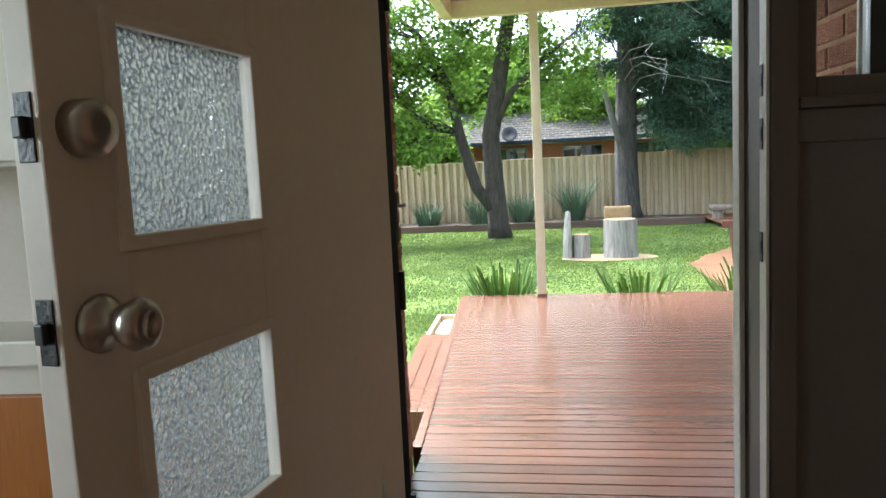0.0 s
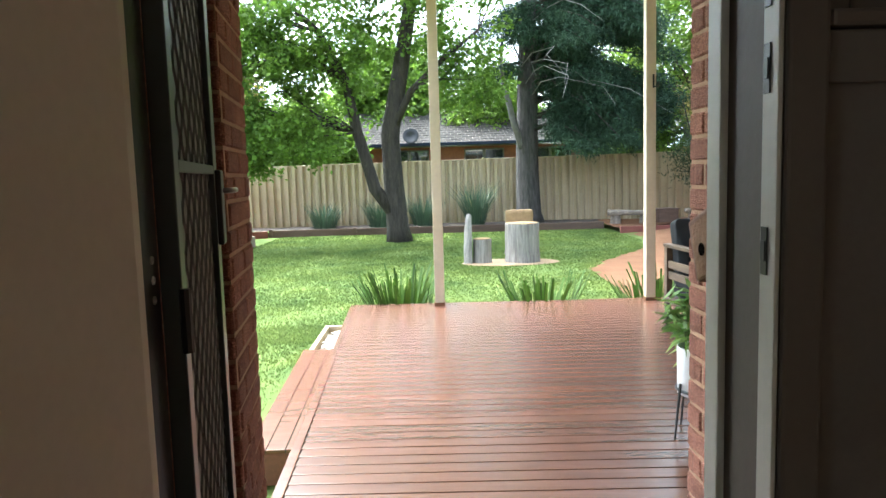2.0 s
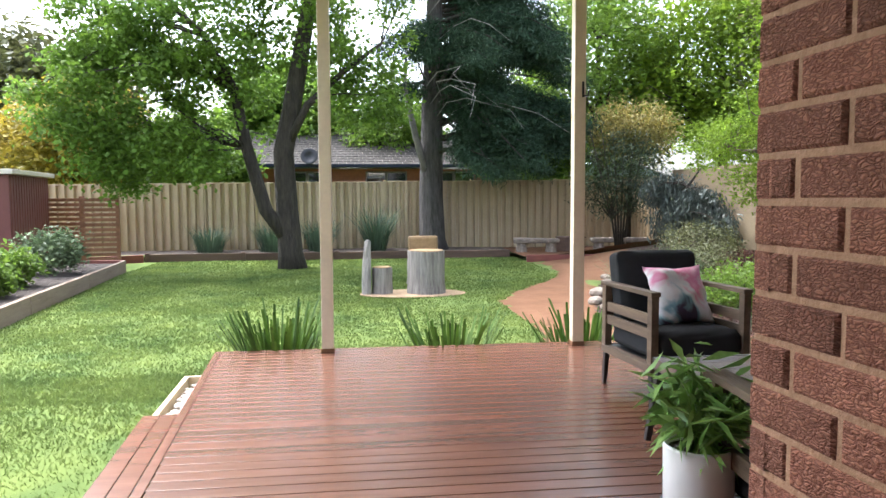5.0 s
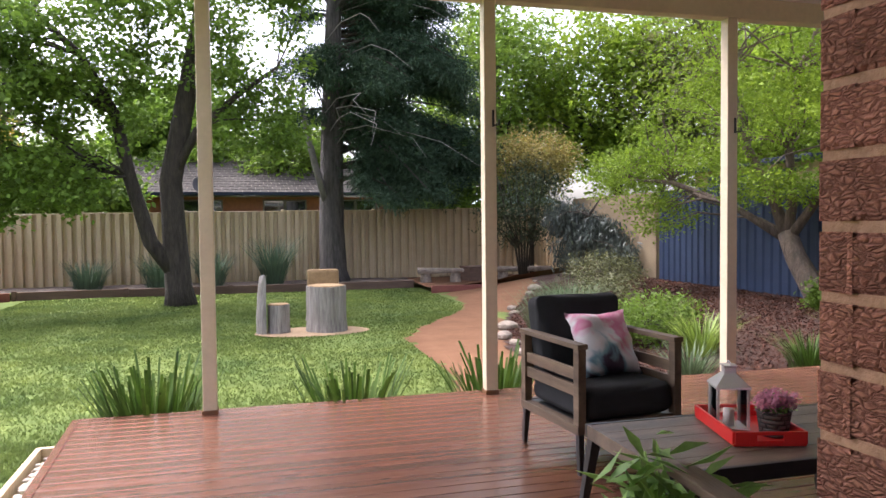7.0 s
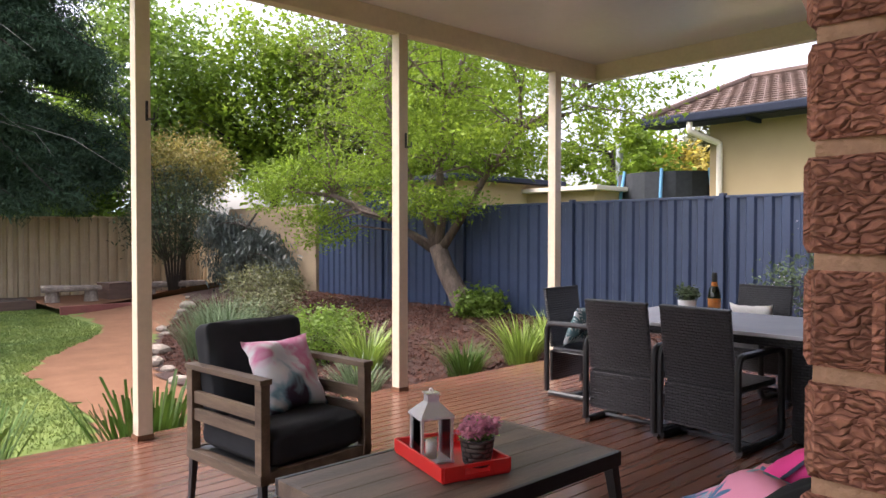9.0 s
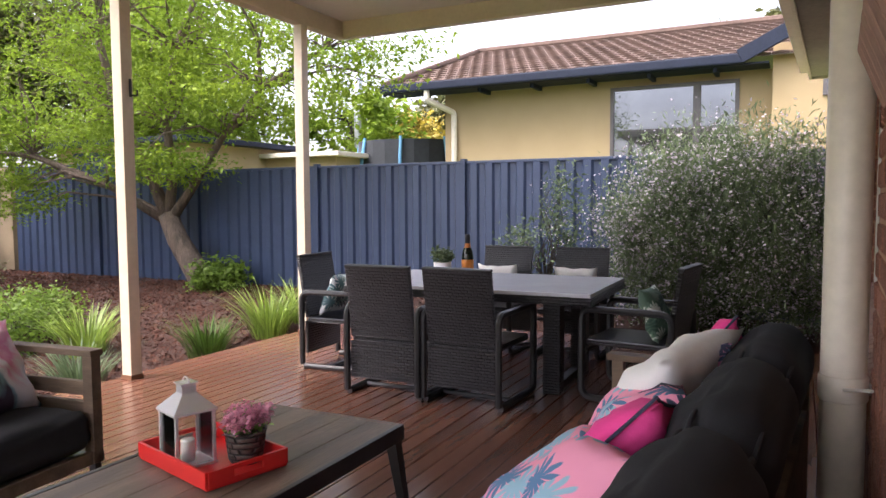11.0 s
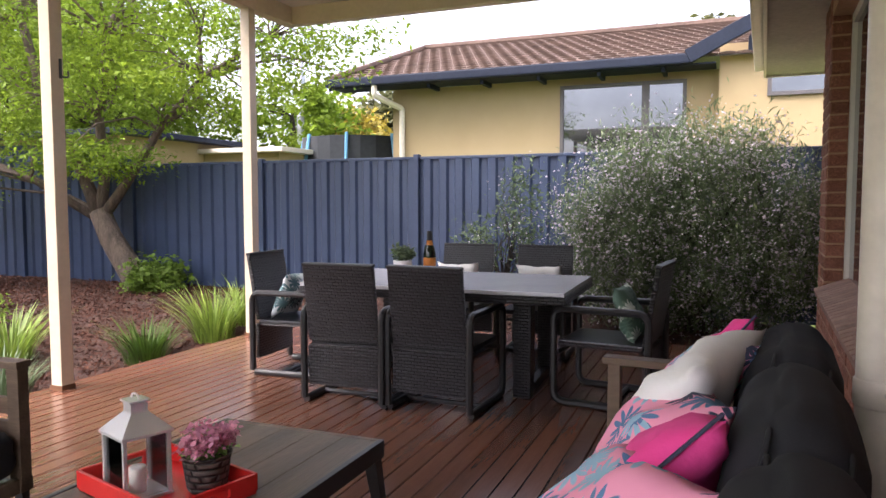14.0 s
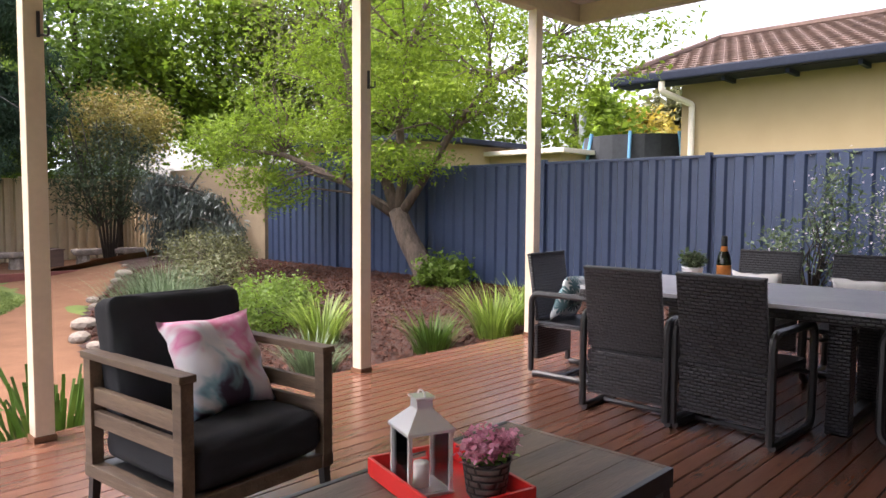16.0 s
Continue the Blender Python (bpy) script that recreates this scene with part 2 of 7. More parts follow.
BLUE = mat("navy_steel_fence", (0.035, 0.054, 0.104), (0.028, 0.044, 0.086), 3, 0.42, 0.05, 60, fine=0.3)
RENDERW = mat("beige_render", (0.38, 0.29, 0.16), (0.345, 0.26, 0.14), 1.3, 0.9, 0.15, 120, fine=0.12)
GARDEN_WALL = mat("stained_garden_render", (0.27, 0.205, 0.125), (0.20, 0.15, 0.09), 1.6, 0.9, 0.2, 90, fine=0.2)
LAWN = mat("lawn", (0.140, 0.178, 0.048), (0.076, 0.116, 0.034), 1.5, 0.95, 0.15, 70, fine=0.15, dist=0.03, spec=0.1)
GRASS = mat("grass_blades", (0.165, 0.212, 0.056), (0.092, 0.140, 0.040), 1.5, 0.8, 0, island=0.35, leaf=0.45, spec=0.2)
CLAY = mat("red_gravel_path", (0.178, 0.096, 0.056), (0.138, 0.072, 0.042), 2.5, 0.95, 0.35, 160, fine=0.25, spec=0.05)
MULCH = mat("bark_mulch", (0.060, 0.026, 0.017), (0.026, 0.012, 0.009), 30, 0.95, 0.6, 90, fine=0.5, dist=0.04)
CHIPS = mat("bark_chips", (0.095, 0.038, 0.023), (0.042, 0.018, 0.012), 12, 0.9, 0.3, 60, island=0.9, spec=0.2)
SOIL = mat("garden_soil", (0.075, 0.055, 0.045), (0.04, 0.03, 0.025), 14, 0.95, 1.0, 60, dist=0.03)
SLEEPER = mat("timber_sleeper", (0.14, 0.085, 0.06), (0.09, 0.055, 0.042), 3, 0.85, 0.4, 30, vary=0.3, stretch=(0.4, 0.4, 4))
SLEEPER_GREY = mat("weathered_sleeper", (0.27, 0.2, 0.15), (0.2, 0.14, 0.1), 3, 0.85, 0.4, 30, vary=0.3, stretch=(0.4, 0.4, 4))
SLEEPER_RED = mat("red_sleeper", (0.22, 0.07, 0.05), (0.16, 0.05, 0.04), 3, 0.8, 0.3, 30)
SLAT = mat("stained_slat", (0.27, 0.12, 0.06), (0.2, 0.085, 0.045), 4, 0.6, 0.15, 40, vary=0.3)
SHED = mat("dark_red_steel", (0.17, 0.05, 0.04), (0.14, 0.042, 0.034), 3, 0.5, 0.04, 30)
LOG = mat("weathered_log", (0.36, 0.33, 0.30), (0.17, 0.15, 0.14), 5, 0.9, 0.9, 22, stretch=(4, 4, 0.35), fine=0.45, dist=0.03)
LOG_CUT = mat("cut_log_face", (0.33, 0.215, 0.105), (0.24, 0.15, 0.07), 8, 0.85, 0.4, 40)
BARK = mat("tree_bark", (0.065, 0.052, 0.038), (0.026, 0.021, 0.016), 6, 0.95, 1.0, 18, stretch=(2.5, 2.5, 0.5), fine=0.5, dist=0.05)
PALE_BARK = mat("pale_bark", (0.14, 0.102, 0.075), (0.066, 0.05, 0.038), 7, 0.9, 0.8, 20, stretch=(2, 2, 0.6), fine=0.4, dist=0.03)
GREY_TWIG = mat("dead_twig", (0.20, 0.185, 0.175), (0.13, 0.12, 0.11), 6, 0.9, 0.2)
LEAF_A = mat("maple_leaf", (0.165, 0.265, 0.034), (0.09, 0.165, 0.022), 0.9, 0.6, 0, island=0.55, leaf=0.45, spec=0.3)
LEAF_B = mat("locust_leaf", (0.215, 0.305, 0.030), (0.125, 0.205, 0.020), 0.7, 0.6, 0, island=0.5, leaf=0.5, spec=0.25)
LEAF_C = mat("bright_leaf", (0.175, 0.268, 0.034), (0.10, 0.172, 0.024), 0.5, 0.6, 0, island=0.6, leaf=0.55)
NEEDLE = mat("pine_needles", (0.060, 0.102, 0.060), (0.030, 0.056, 0.034), 1.2, 0.95, 0, island=0.6, leaf=0.15, spec=0.15)
LEAF_Y = mat("yellow_leaf", (0.42, 0.32, 0.04), (0.24, 0.2, 0.03), 0.8, 0.6, 0, island=0.7, leaf=0.35)
LEAF_WATTLE = mat("yellow_flushed_leaf", (0.34, 0.27, 0.06), (0.14, 0.14, 0.04), 1.0, 0.6, 0, island=0.8, leaf=0.3)
LEAF_OLIVE = mat("olive_leaf", (0.145, 0.145, 0.055), (0.065, 0.075, 0.028), 1.0, 0.6, 0, island=0.8, leaf=0.3)
LEAF_DARK = mat("dark_shrub_leaf", (0.07, 0.10, 0.042), (0.03, 0.047, 0.022), 1.5, 0.6, 0, island=0.8, leaf=0.2)
LEAF_GREY = mat("silver_gum_leaf", (0.085, 0.105, 0.085), (0.04, 0.052, 0.045), 2, 0.5, 0, island=0.8, leaf=0.2)
LEAF_SHRUB = mat("flowering_shrub_leaf", (0.185, 0.245, 0.115), (0.095, 0.14, 0.065), 2, 0.6, 0, island=0.8, leaf=0.3)
PETAL = mat("white_petal", (0.62, 0.58, 0.62), (0.5, 0.42, 0.5), 4, 0.6, 0, island=0.3, leaf=0.3)
PINK_PETAL = mat("pink_petal", (0.74, 0.40, 0.48), (0.58, 0.22, 0.32), 9, 0.6, 0, island=0.5, leaf=0.3)
BLADE = mat("strap_leaf", (0.080, 0.140, 0.020), (0.032, 0.072, 0.010), 2, 0.6, 0, island=0.8, leaf=0.2, spec=0.25)
BLADE_LIGHT = mat("light_strap_leaf", (0.24, 0.33, 0.05), (0.12, 0.2, 0.03), 2, 0.5, 0, island=0.7, leaf=0.3)
FESCUE = mat("blue_grey_grass", (0.13, 0.185, 0.085), (0.07, 0.11, 0.05), 2, 0.7, 0, island=0.7, leaf=0.25)
TUSSOCK = mat("blue_green_tussock", (0.070, 0.115, 0.066), (0.034, 0.060, 0.036), 2, 0.7, 0, island=0.7, leaf=0.15)
POTPLANT = mat("pot_plant_leaf", (0.30, 0.48, 0.12), (0.14, 0.28, 0.06), 5, 0.4, 0, island=0.7, leaf=0.3)
BLACK_MET = mat("black_metal", (0.012, 0.012, 0.013), (0.02, 0.02, 0.02), 8, 0.4, 0.05, fine=0.1)
BLACK_FAB = mat("black_cushion_fabric", (0.016, 0.017, 0.019), (0.024, 0.025, 0.028), 5, 0.95, 0.35, 400, fine=0.3, dist=0.002, spec=0.3)
RATTAN = weave(mat("black_woven_rattan", (0.038, 0.038, 0.043), (0.024, 0.024, 0.028), 20, 0.28, 0), 0.040, 0.018, 1.0)
RATTAN_PLAIN = mat("black_rattan_edge", (0.020, 0.020, 0.022), (0.012, 0.012, 0.013), 30, 0.42, 0.5, 90, dist=0.004)
CHAIR_WOOD = mat("weathered_chair_timber", (0.175, 0.118, 0.074), (0.08, 0.053, 0.034), 4, 0.7, 0.3, 40, vary=0.25, stretch=(3, 0.4, 3))
TABLE_WOOD = mat("grey_brown_table_timber", (0.18, 0.128, 0.088), (0.085, 0.060, 0.042), 3, 0.5, 0.25, 45, stretch=(0.4, 4, 4), fine=0.35)
# Grey glass with its base colour paled to stand in for sky glare.
TABLE_GLASS = mat("glare_paled_tabletop_glass", (0.60, 0.61, 0.64), (0.54, 0.55, 0.58), 3, 0.22, 0.02, 60, fine=0.08)
RED = mat("red_lacquer", (0.62, 0.022, 0.018), (0.56, 0.02, 0.016), 4, 0.35, 0.02, 40, fine=0.05)
CHROME = mat("polished_steel", (0.88, 0.87, 0.86), (0.82, 0.81, 0.80), 4, 0.24, 0.03, 20, metal=0.6, fine=0.04)
SATIN = mat("satin_nickel", (0.52, 0.48, 0.44), (0.46, 0.42, 0.38), 6, 0.28, 0.03, 30, metal=1.0, fine=0.08)
CANDLE = mat("candle_wax", (0.78, 0.74, 0.66), (0.74, 0.7, 0.62), 8, 0.5, 0.05)
BASKET = weave(mat("dark_wicker_pot", (0.12, 0.10, 0.085), (0.07, 0.06, 0.05), 20, 0.7, 0), 0.03, 0.018, 1.0)
WHITE_POT = mat("white_glazed_pot", (0.78, 0.78, 0.78), (0.74, 0.74, 0.74), 3, 0.3, 0.02, 30, fine=0.05)
DOOR_PAINT = mat("beige_door_paint", (0.74, 0.68, 0.59), (0.70, 0.64, 0.555), 1.5, 0.5, 0.06, 60, fine=0.06)
TRIM_PAINT = mat("white_trim_paint", (0.70, 0.68, 0.62), (0.64, 0.62, 0.56), 2, 0.45, 0.05, 40, fine=0.08)
# Indoor trim: its colour is darkened to stand in for the shade on it.
SHADED_TRIM = mat("shade_darkened_trim_paint", (0.15, 0.125, 0.103), (0.13, 0.108, 0.09), 2, 0.6, 0.06, 60, fine=0.08)
# Darker copy of the plaster; the wall's shade is put into its colour.
SHADED_WALL = mat("shade_darkened_plaster", (0.17, 0.148, 0.13), (0.15, 0.13, 0.114), 1.5, 0.8, 0.06, 80, fine=0.08)
PLASTER = mat("interior_plaster", (0.66, 0.60, 0.52), (0.62, 0.56, 0.485), 1.2, 0.85, 0.06, 90, fine=0.06)
FLOOR = mat("interior_floor_timber", (0.2, 0.12, 0.07), (0.15, 0.09, 0.055), 3, 0.45, 0.1, 40, stretch=(4, 0.3, 4))
GREEN_STEEL = mat("dark_green_steel", (0.03, 0.04, 0.04), (0.024, 0.032, 0.032), 6, 0.35, 0.04, fine=0.1)
CAB_WHITE = mat("white_laminate", (0.72, 0.69, 0.58), (0.68, 0.65, 0.55), 2, 0.4, 0.03, fine=0.06)
CAB_ORANGE = mat("orange_timber_veneer", (0.42, 0.16, 0.03), (0.34, 0.12, 0.025), 3, 0.45, 0.08, 40, stretch=(4, 4, 0.4))
SPLASH = mat("grey_splashback", (0.22, 0.24, 0.26), (0.19, 0.21, 0.23), 3, 0.3, 0.03)
ROOF_TILE = mat("brown_roof_tile", (0.135, 0.094, 0.076), (0.085, 0.060, 0.050), 1.6, 0.9, 0.4, 20, fine=0.4, spec=0.08, island=0.28, dist=0.02)
GREY_TILE = mat("grey_roof_tile", (0.085, 0.077, 0.07), (0.055, 0.05, 0.046), 1.6, 0.85, 0.4, 20, fine=0.4, island=0.3, spec=0.05)
NAVY_TRIM = mat("navy_gutter_paint", (0.015, 0.021, 0.038), (0.012, 0.017, 0.031), 3, 0.6, 0.03, spec=0.2)
GREY_FRAME = mat("grey_window_frame", (0.10, 0.09, 0.09), (0.085, 0.078, 0.078), 4, 0.5, 0.03)
DARK_GLASS = mat("dark_window_glass", (0.17, 0.185, 0.205), (0.13, 0.14, 0.16), 1.5, 0.03, 0, fine=0.05, spec=0.8, metal=0.85)
FAR_BRICK = mat("far_red_brick", (0.23, 0.085, 0.05), (0.16, 0.06, 0.04), 6, 0.9, 0.3, 40)
ROCK = mat("pale_garden_rock", (0.27, 0.225, 0.18), (0.17, 0.14, 0.11), 6, 0.9, 0.5, 30, vary=0.3, dist=0.02)
STONE_BENCH = mat("split_log_bench", (0.30, 0.24, 0.19), (0.15, 0.12, 0.095), 6, 0.9, 0.8, 25, fine=0.4, dist=0.03)
GALV = mat("galvanised_pole", (0.45, 0.47, 0.49), (0.4, 0.42, 0.44), 4, 0.4, 0.03, metal=0.6)
NET = mat("trampoline_net", (0.03, 0.035, 0.04), (0.02, 0.024, 0.028), 10, 0.9, 0.1)
TRAMP_BLUE = mat("blue_plastic", (0.10, 0.28, 0.45), (0.08, 0.24, 0.4), 4, 0.5, 0.02)
BOTTLE = mat("dark_bottle_glass", (0.012, 0.02, 0.01), (0.01, 0.016, 0.008), 4, 0.08, 0, fine=0.02)
FOIL = mat("orange_foil_label", (0.65, 0.22, 0.03), (0.55, 0.18, 0.03), 9, 0.4, 0.05)
GLASS = clear_glass("clear_glass")
OBSCURE = bpy.data.materials.new("pebbled_glass")
OBSCURE.use_nodes = True
_n, _l = OBSCURE.node_tree.nodes, OBSCURE.node_tree.links
_p = _n["Principled BSDF"]
_p.inputs["Base Color"].default_value, _p.inputs["Roughness"].default_value = (0.93, 0.96, 0.95, 1), 0.12
_p.inputs["Transmission Weight"].default_value = 1.0
_v, _c, _b = _n.new("ShaderNodeTexVoronoi"), _n.new("ShaderNodeTexCoord"), _n.new("ShaderNodeBump")
_v.inputs["Scale"].default_value = 120
_b.inputs["Strength"].default_value, _b.inputs["Distance"].default_value = 1.0, 0.008
_l.new(_c.outputs["Object"], _v.inputs["Vector"])
_l.new(_v.outputs["Distance"], _b.inputs["Height"])
_l.new(_b.outputs[0], _p.inputs["Normal"])
_d, _x = _n.new("ShaderNodeBsdfTranslucent"), _n.new("ShaderNodeMixShader")
_d.inputs[0].default_value, _x.inputs[0].default_value = (0.86, 0.94, 1.0, 1), 0.13
_l.new(_b.outputs[0], _d.inputs["Normal"])
_l.new(_p.outputs[0], _x.inputs[1])
_l.new(_d.outputs[0], _x.inputs[2])
_l.new(_x.outputs[0], _n["Material Output"].inputs["Surface"])
WATERCOLOUR = print_cloth("watercolour_cloth", (0.8, 0.8, 0.8), [(0.22, (0.06, 0.04, 0.07)), (0.30, (0.22, 0.38, 0.46)), (0.38, (0.66, 0.68, 0.72)), (0.50, (0.78, 0.74, 0.76)), (0.60, (0.70, 0.24, 0.40)), (0.70, (0.76, 0.40, 0.52)), (0.85, (0.78, 0.7, 0.74))], 4.0, "WASH")
PALM_PINK = print_cloth("pink_palm_cloth", (0.88, 0.34, 0.48), [(0.0, (0.04, 0.05, 0.09)), (0.22, (0.09, 0.20, 0.36)), (0.42, (0.30, 0.50, 0.62)), (0.66, (0.86, 0.44, 0.55)), (0.86, (0.62, 0.60, 0.60))], 6, "FRONDS")
HOT_PINK = mat("hot_pink_cloth", (0.88, 0.075, 0.32), (0.82, 0.055, 0.27), 6, 0.85, 0.3, 14, fine=0.06, dist=0.02)
PIPING = mat("grey_piping", (0.06, 0.06, 0.11), None, 20, 0.9, 0.1)
WHITE_CLOTH = mat("white_cushion_cloth", (0.84, 0.83, 0.80), (0.80, 0.79, 0.76), 5, 0.9, 0.4, 9, fine=0.06, dist=0.02)
LEAF_CLOTH = print_cloth("green_leaf_cloth", (0.10, 0.17, 0.12), [(0.0, (0.05, 0.10, 0.07)), (0.5, (0.16, 0.24, 0.17)), (0.6, (0.55, 0.60, 0.52))], 6, "FRONDS")
TEAL_CLOTH = print_cloth("pale_leaf_cloth", (0.70, 0.74, 0.74), [(0.0, (0.10, 0.20, 0.22)), (0.5, (0.3, 0.42, 0.42)), (0.6, (0.04, 0.07, 0.08))], 6, "FRONDS")


# ---- builders ----
def link(name, bm, material, parent=None, label="", m=None, smooth=False):
    me = bpy.data.meshes.new(name)
    bm.to_mesh(me)
    bm.free()
    if smooth:
        for p in me.polygons:
            p.use_smooth = True
    me.materials.append(material)
    ob = new(name, me)
    if parent:
        ob.parent = parent
    if m is not None:
        ob.matrix_local = m
    if label:
        ob["label"] = label
    return ob


def part(name, bm, material, parent, label="", m=None, smooth=False):
    return link(name, bm, material, parent, label, m, smooth)


def thing(name, m, label, category, group="", kind=""):
    ob = new(name)
    ob.empty_display_size = 0.1
    ob.matrix_world = m
    return tagged(ob, label, category, group, kind)


def add_box(bm, x0, x1, y0, y1, z0, z1, m=None, bevel=0.0):
    vs = [bm.verts.new((x, y, z)) for x in (x0, x1) for y in (y0, y1) for z in (z0, z1)]
    for f in ((0, 1, 3, 2), (4, 6, 7, 5), (0, 4, 5, 1), (2, 3, 7, 6), (0, 2, 6, 4), (1, 5, 7, 3)):
        bm.faces.new([vs[i] for i in f])
    if bevel:
        es = {e for v in vs for e in v.link_edges}
        out = bmesh.ops.bevel(bm, geom=list(es), offset=bevel, segments=2, affect="EDGES", profile=0.6)
        vs = list({v for f in out["faces"] for v in f.verts} | {v for v in vs if v.is_valid})
    if m is not None:
        for v in vs:
            v.co = m @ v.co
    return vs


def box(x0, x1, y0, y1, z0, z1, bevel=0.0, m=None):
    bm = bmesh.new()
    add_box(bm, x0, x1, y0, y1, z0, z1, m, bevel)
    return bm


def add_tube(bm, pts, radii, sides=8, caps=True):
    pts = [Vector(p) for p in pts]
    if not hasattr(radii, "__len__"):
        radii = [radii] * len(pts)
    rings = []
    ref = None
    for i, p in enumerate(pts):
        d = (pts[min(i + 1, len(pts) - 1)] - pts[max(i - 1, 0)]).normalized()
        if ref is None:
            ref = d.orthogonal().normalized()
        ref = (ref - d * ref.dot(d)).normalized()
        o = d.cross(ref)
        rings.append([bm.verts.new(p + (ref * math.cos(a) + o * math.sin(a)) * radii[i]) for a in (2 * math.pi * k / sides for k in range(sides))])
    for a, b in zip(rings, rings[1:]):
        for k in range(sides):
            bm.faces.new((a[k], a[(k + 1) % sides], b[(k + 1) % sides], b[k]))
    if caps:
        bm.faces.new(rings[0][::-1])
        bm.faces.new(rings[-1])
    return rings


def tube(pts, radii, sides=8):
    bm = bmesh.new()
    add_tube(bm, pts, radii, sides)
    return bm


def lathe(profile, sides=24):
    """A turned shape from (radius, height) pairs."""
    bm = bmesh.new()
    rings = [[bm.verts.new((r * math.cos(2 * math.pi * k / sides), r * math.sin(2 * math.pi * k / sides), z)) for k in range(sides)] for r, z in profile]
    for a, b in zip(rings, rings[1:]):
        for k in range(sides):
            bm.faces.new((a[k], a[(k + 1) % sides], b[(k + 1) % sides], b[k]))
    bm.faces.new(rings[0][::-1])
    bm.faces.new(rings[-1])
    return bm


def rounded_path(pts, r, n=4):
    """A polyline with its inner corners rounded."""
    pts = [Vector(p) for p in pts]
    out = [pts[0]]
    for a, b, c in zip(pts, pts[1:], pts[2:]):
        p, q = b + (a - b).normalized() * r, b + (c - b).normalized() * r
        for k in range(n + 1):
            t = k / n
            out.append(p * (1 - t) ** 2 + b * 2 * t * (1 - t) + q * t * t)
    return out + [pts[-1]]


def cushion(w, d, h, puff=0.35, n=10, seed=0, soft=0.24):
    """A soft upholstered block, w by d by h, with rounded edges, a full middle and slight creases."""
    bm = bmesh.new()
    bmesh.ops.create_cube(bm, size=2)
    bmesh.ops.subdivide_edges(bm, edges=bm.edges[:], cuts=n, use_grid_fill=True)
    half = Vector((w / 2, d / 2, h / 2))
    r = h * soft
    for v in bm.verts:
        u = v.co.copy()
        p = Vector([math.copysign(abs(u[k]) ** 0.75, u[k]) * half[k] for k in range(3)])
        q = Vector([max(-half[k] + r, min(half[k] - r, p[k])) for k in range(3)])
        o = p - q
        if o.length > 1e-6:
            p = q + o.normalized() * min(r, o.length)
        k = (1 - u.x ** 4) * (1 - u.y ** 4)
        p.z *= 1 - puff * 0.55 + puff * 0.75 * k
        k2 = 0.012 * noise.noise((u.x * 2 + seed, u.y * 2, u.z * 2)) + 0.006 * noise.noise((u.x * 5, u.y * 5 + seed, u.z * 4))
        if soft > 0.4:
            p.y *= 1 - 0.13 * u.x ** 4
        v.co = p * (1 + 2 * k2) + Vector((0, 0, k2 * 0.6))
    return bm


def welt(w, d, h, r=0.0055):
    """Two sewn seams round the edges of a boxed cushion."""
    bm = bmesh.new()
    for z in (-0.30 * h, 0.30 * h):
        c = [(-w / 2, -d / 2, z), (w / 2, -d / 2, z), (w / 2, d / 2, z), (-w / 2, d / 2, z)]
        add_tube(bm, rounded_path([((-w / 2 + w / 2) / 2, -d / 2, z), *c[1:], c[0], (0, -d / 2, z)], 0.05, 4), r, 5, False)
    return bm


def pillow(w, d, h, n=14, seed=0):
    """A scatter cushion, thick in the middle with pulled-out corners."""
    bm = bmesh.new()
    grid = {}
    for side in (1, -1):
        for i in range(n + 1):
            for j in range(n + 1):
                u, v = 2 * i / n - 1, 2 * j / n - 1
                if side < 0 and max(abs(u), abs(v)) == 1:
                    grid[side, i, j] = grid[1, i, j]
                    continue
                k = max(0.0, (1 - u * u) * (1 - v * v)) ** 0.45
                pu, pv = 1 - 0.10 * (1 - v * v), 1 - 0.10 * (1 - u * u)
                z = side * h / 2 * k + 0.035 * noise.noise((u * 1.3 + seed * 7.1, v * 1.3, 0.5)) * k + 0.02 * noise.noise((u * 3, v * 3 + seed, 0.5))
                grid[side, i, j] = bm.verts.new((u * w / 2 * pu, v * d / 2 * pv, z))
    for side in (1, -1):
        for i in range(n):
            for j in range(n):
                q = [grid[side, i, j], grid[side, i + 1, j], grid[side, i + 1, j + 1], grid[side, i, j + 1]]
                bm.faces.new(q if side > 0 else q[::-1])
    return bm


def pillow_rim(w, d, r=0.0042, n=14):
    pts = []
    for u, v in [(-1 + 2 * k / n, -1) for k in range(n)] + [(1, -1 + 2 * k / n) for k in range(n)] + [(1 - 2 * k / n, 1) for k in range(n)] + [(-1, 1 - 2 * k / n) for k in range(n + 1)]:
        pts.append((u * w / 2 * (1 - 0.1 * (1 - v * v)), v * d / 2 * (1 - 0.1 * (1 - u * u)), 0))
    return tube(pts, r, 5)


def from_arrays(name, verts, faces, material, parent=None, label="", m=None):
    me = bpy.data.meshes.new(name)
    me.from_pydata(verts, [], faces)
    me.materials.append(material)
    ob = new(name, me)
    if parent:
        ob.parent = parent
    if m is not None:
        ob.matrix_local = m
    if label:
        ob["label"] = label
    return ob


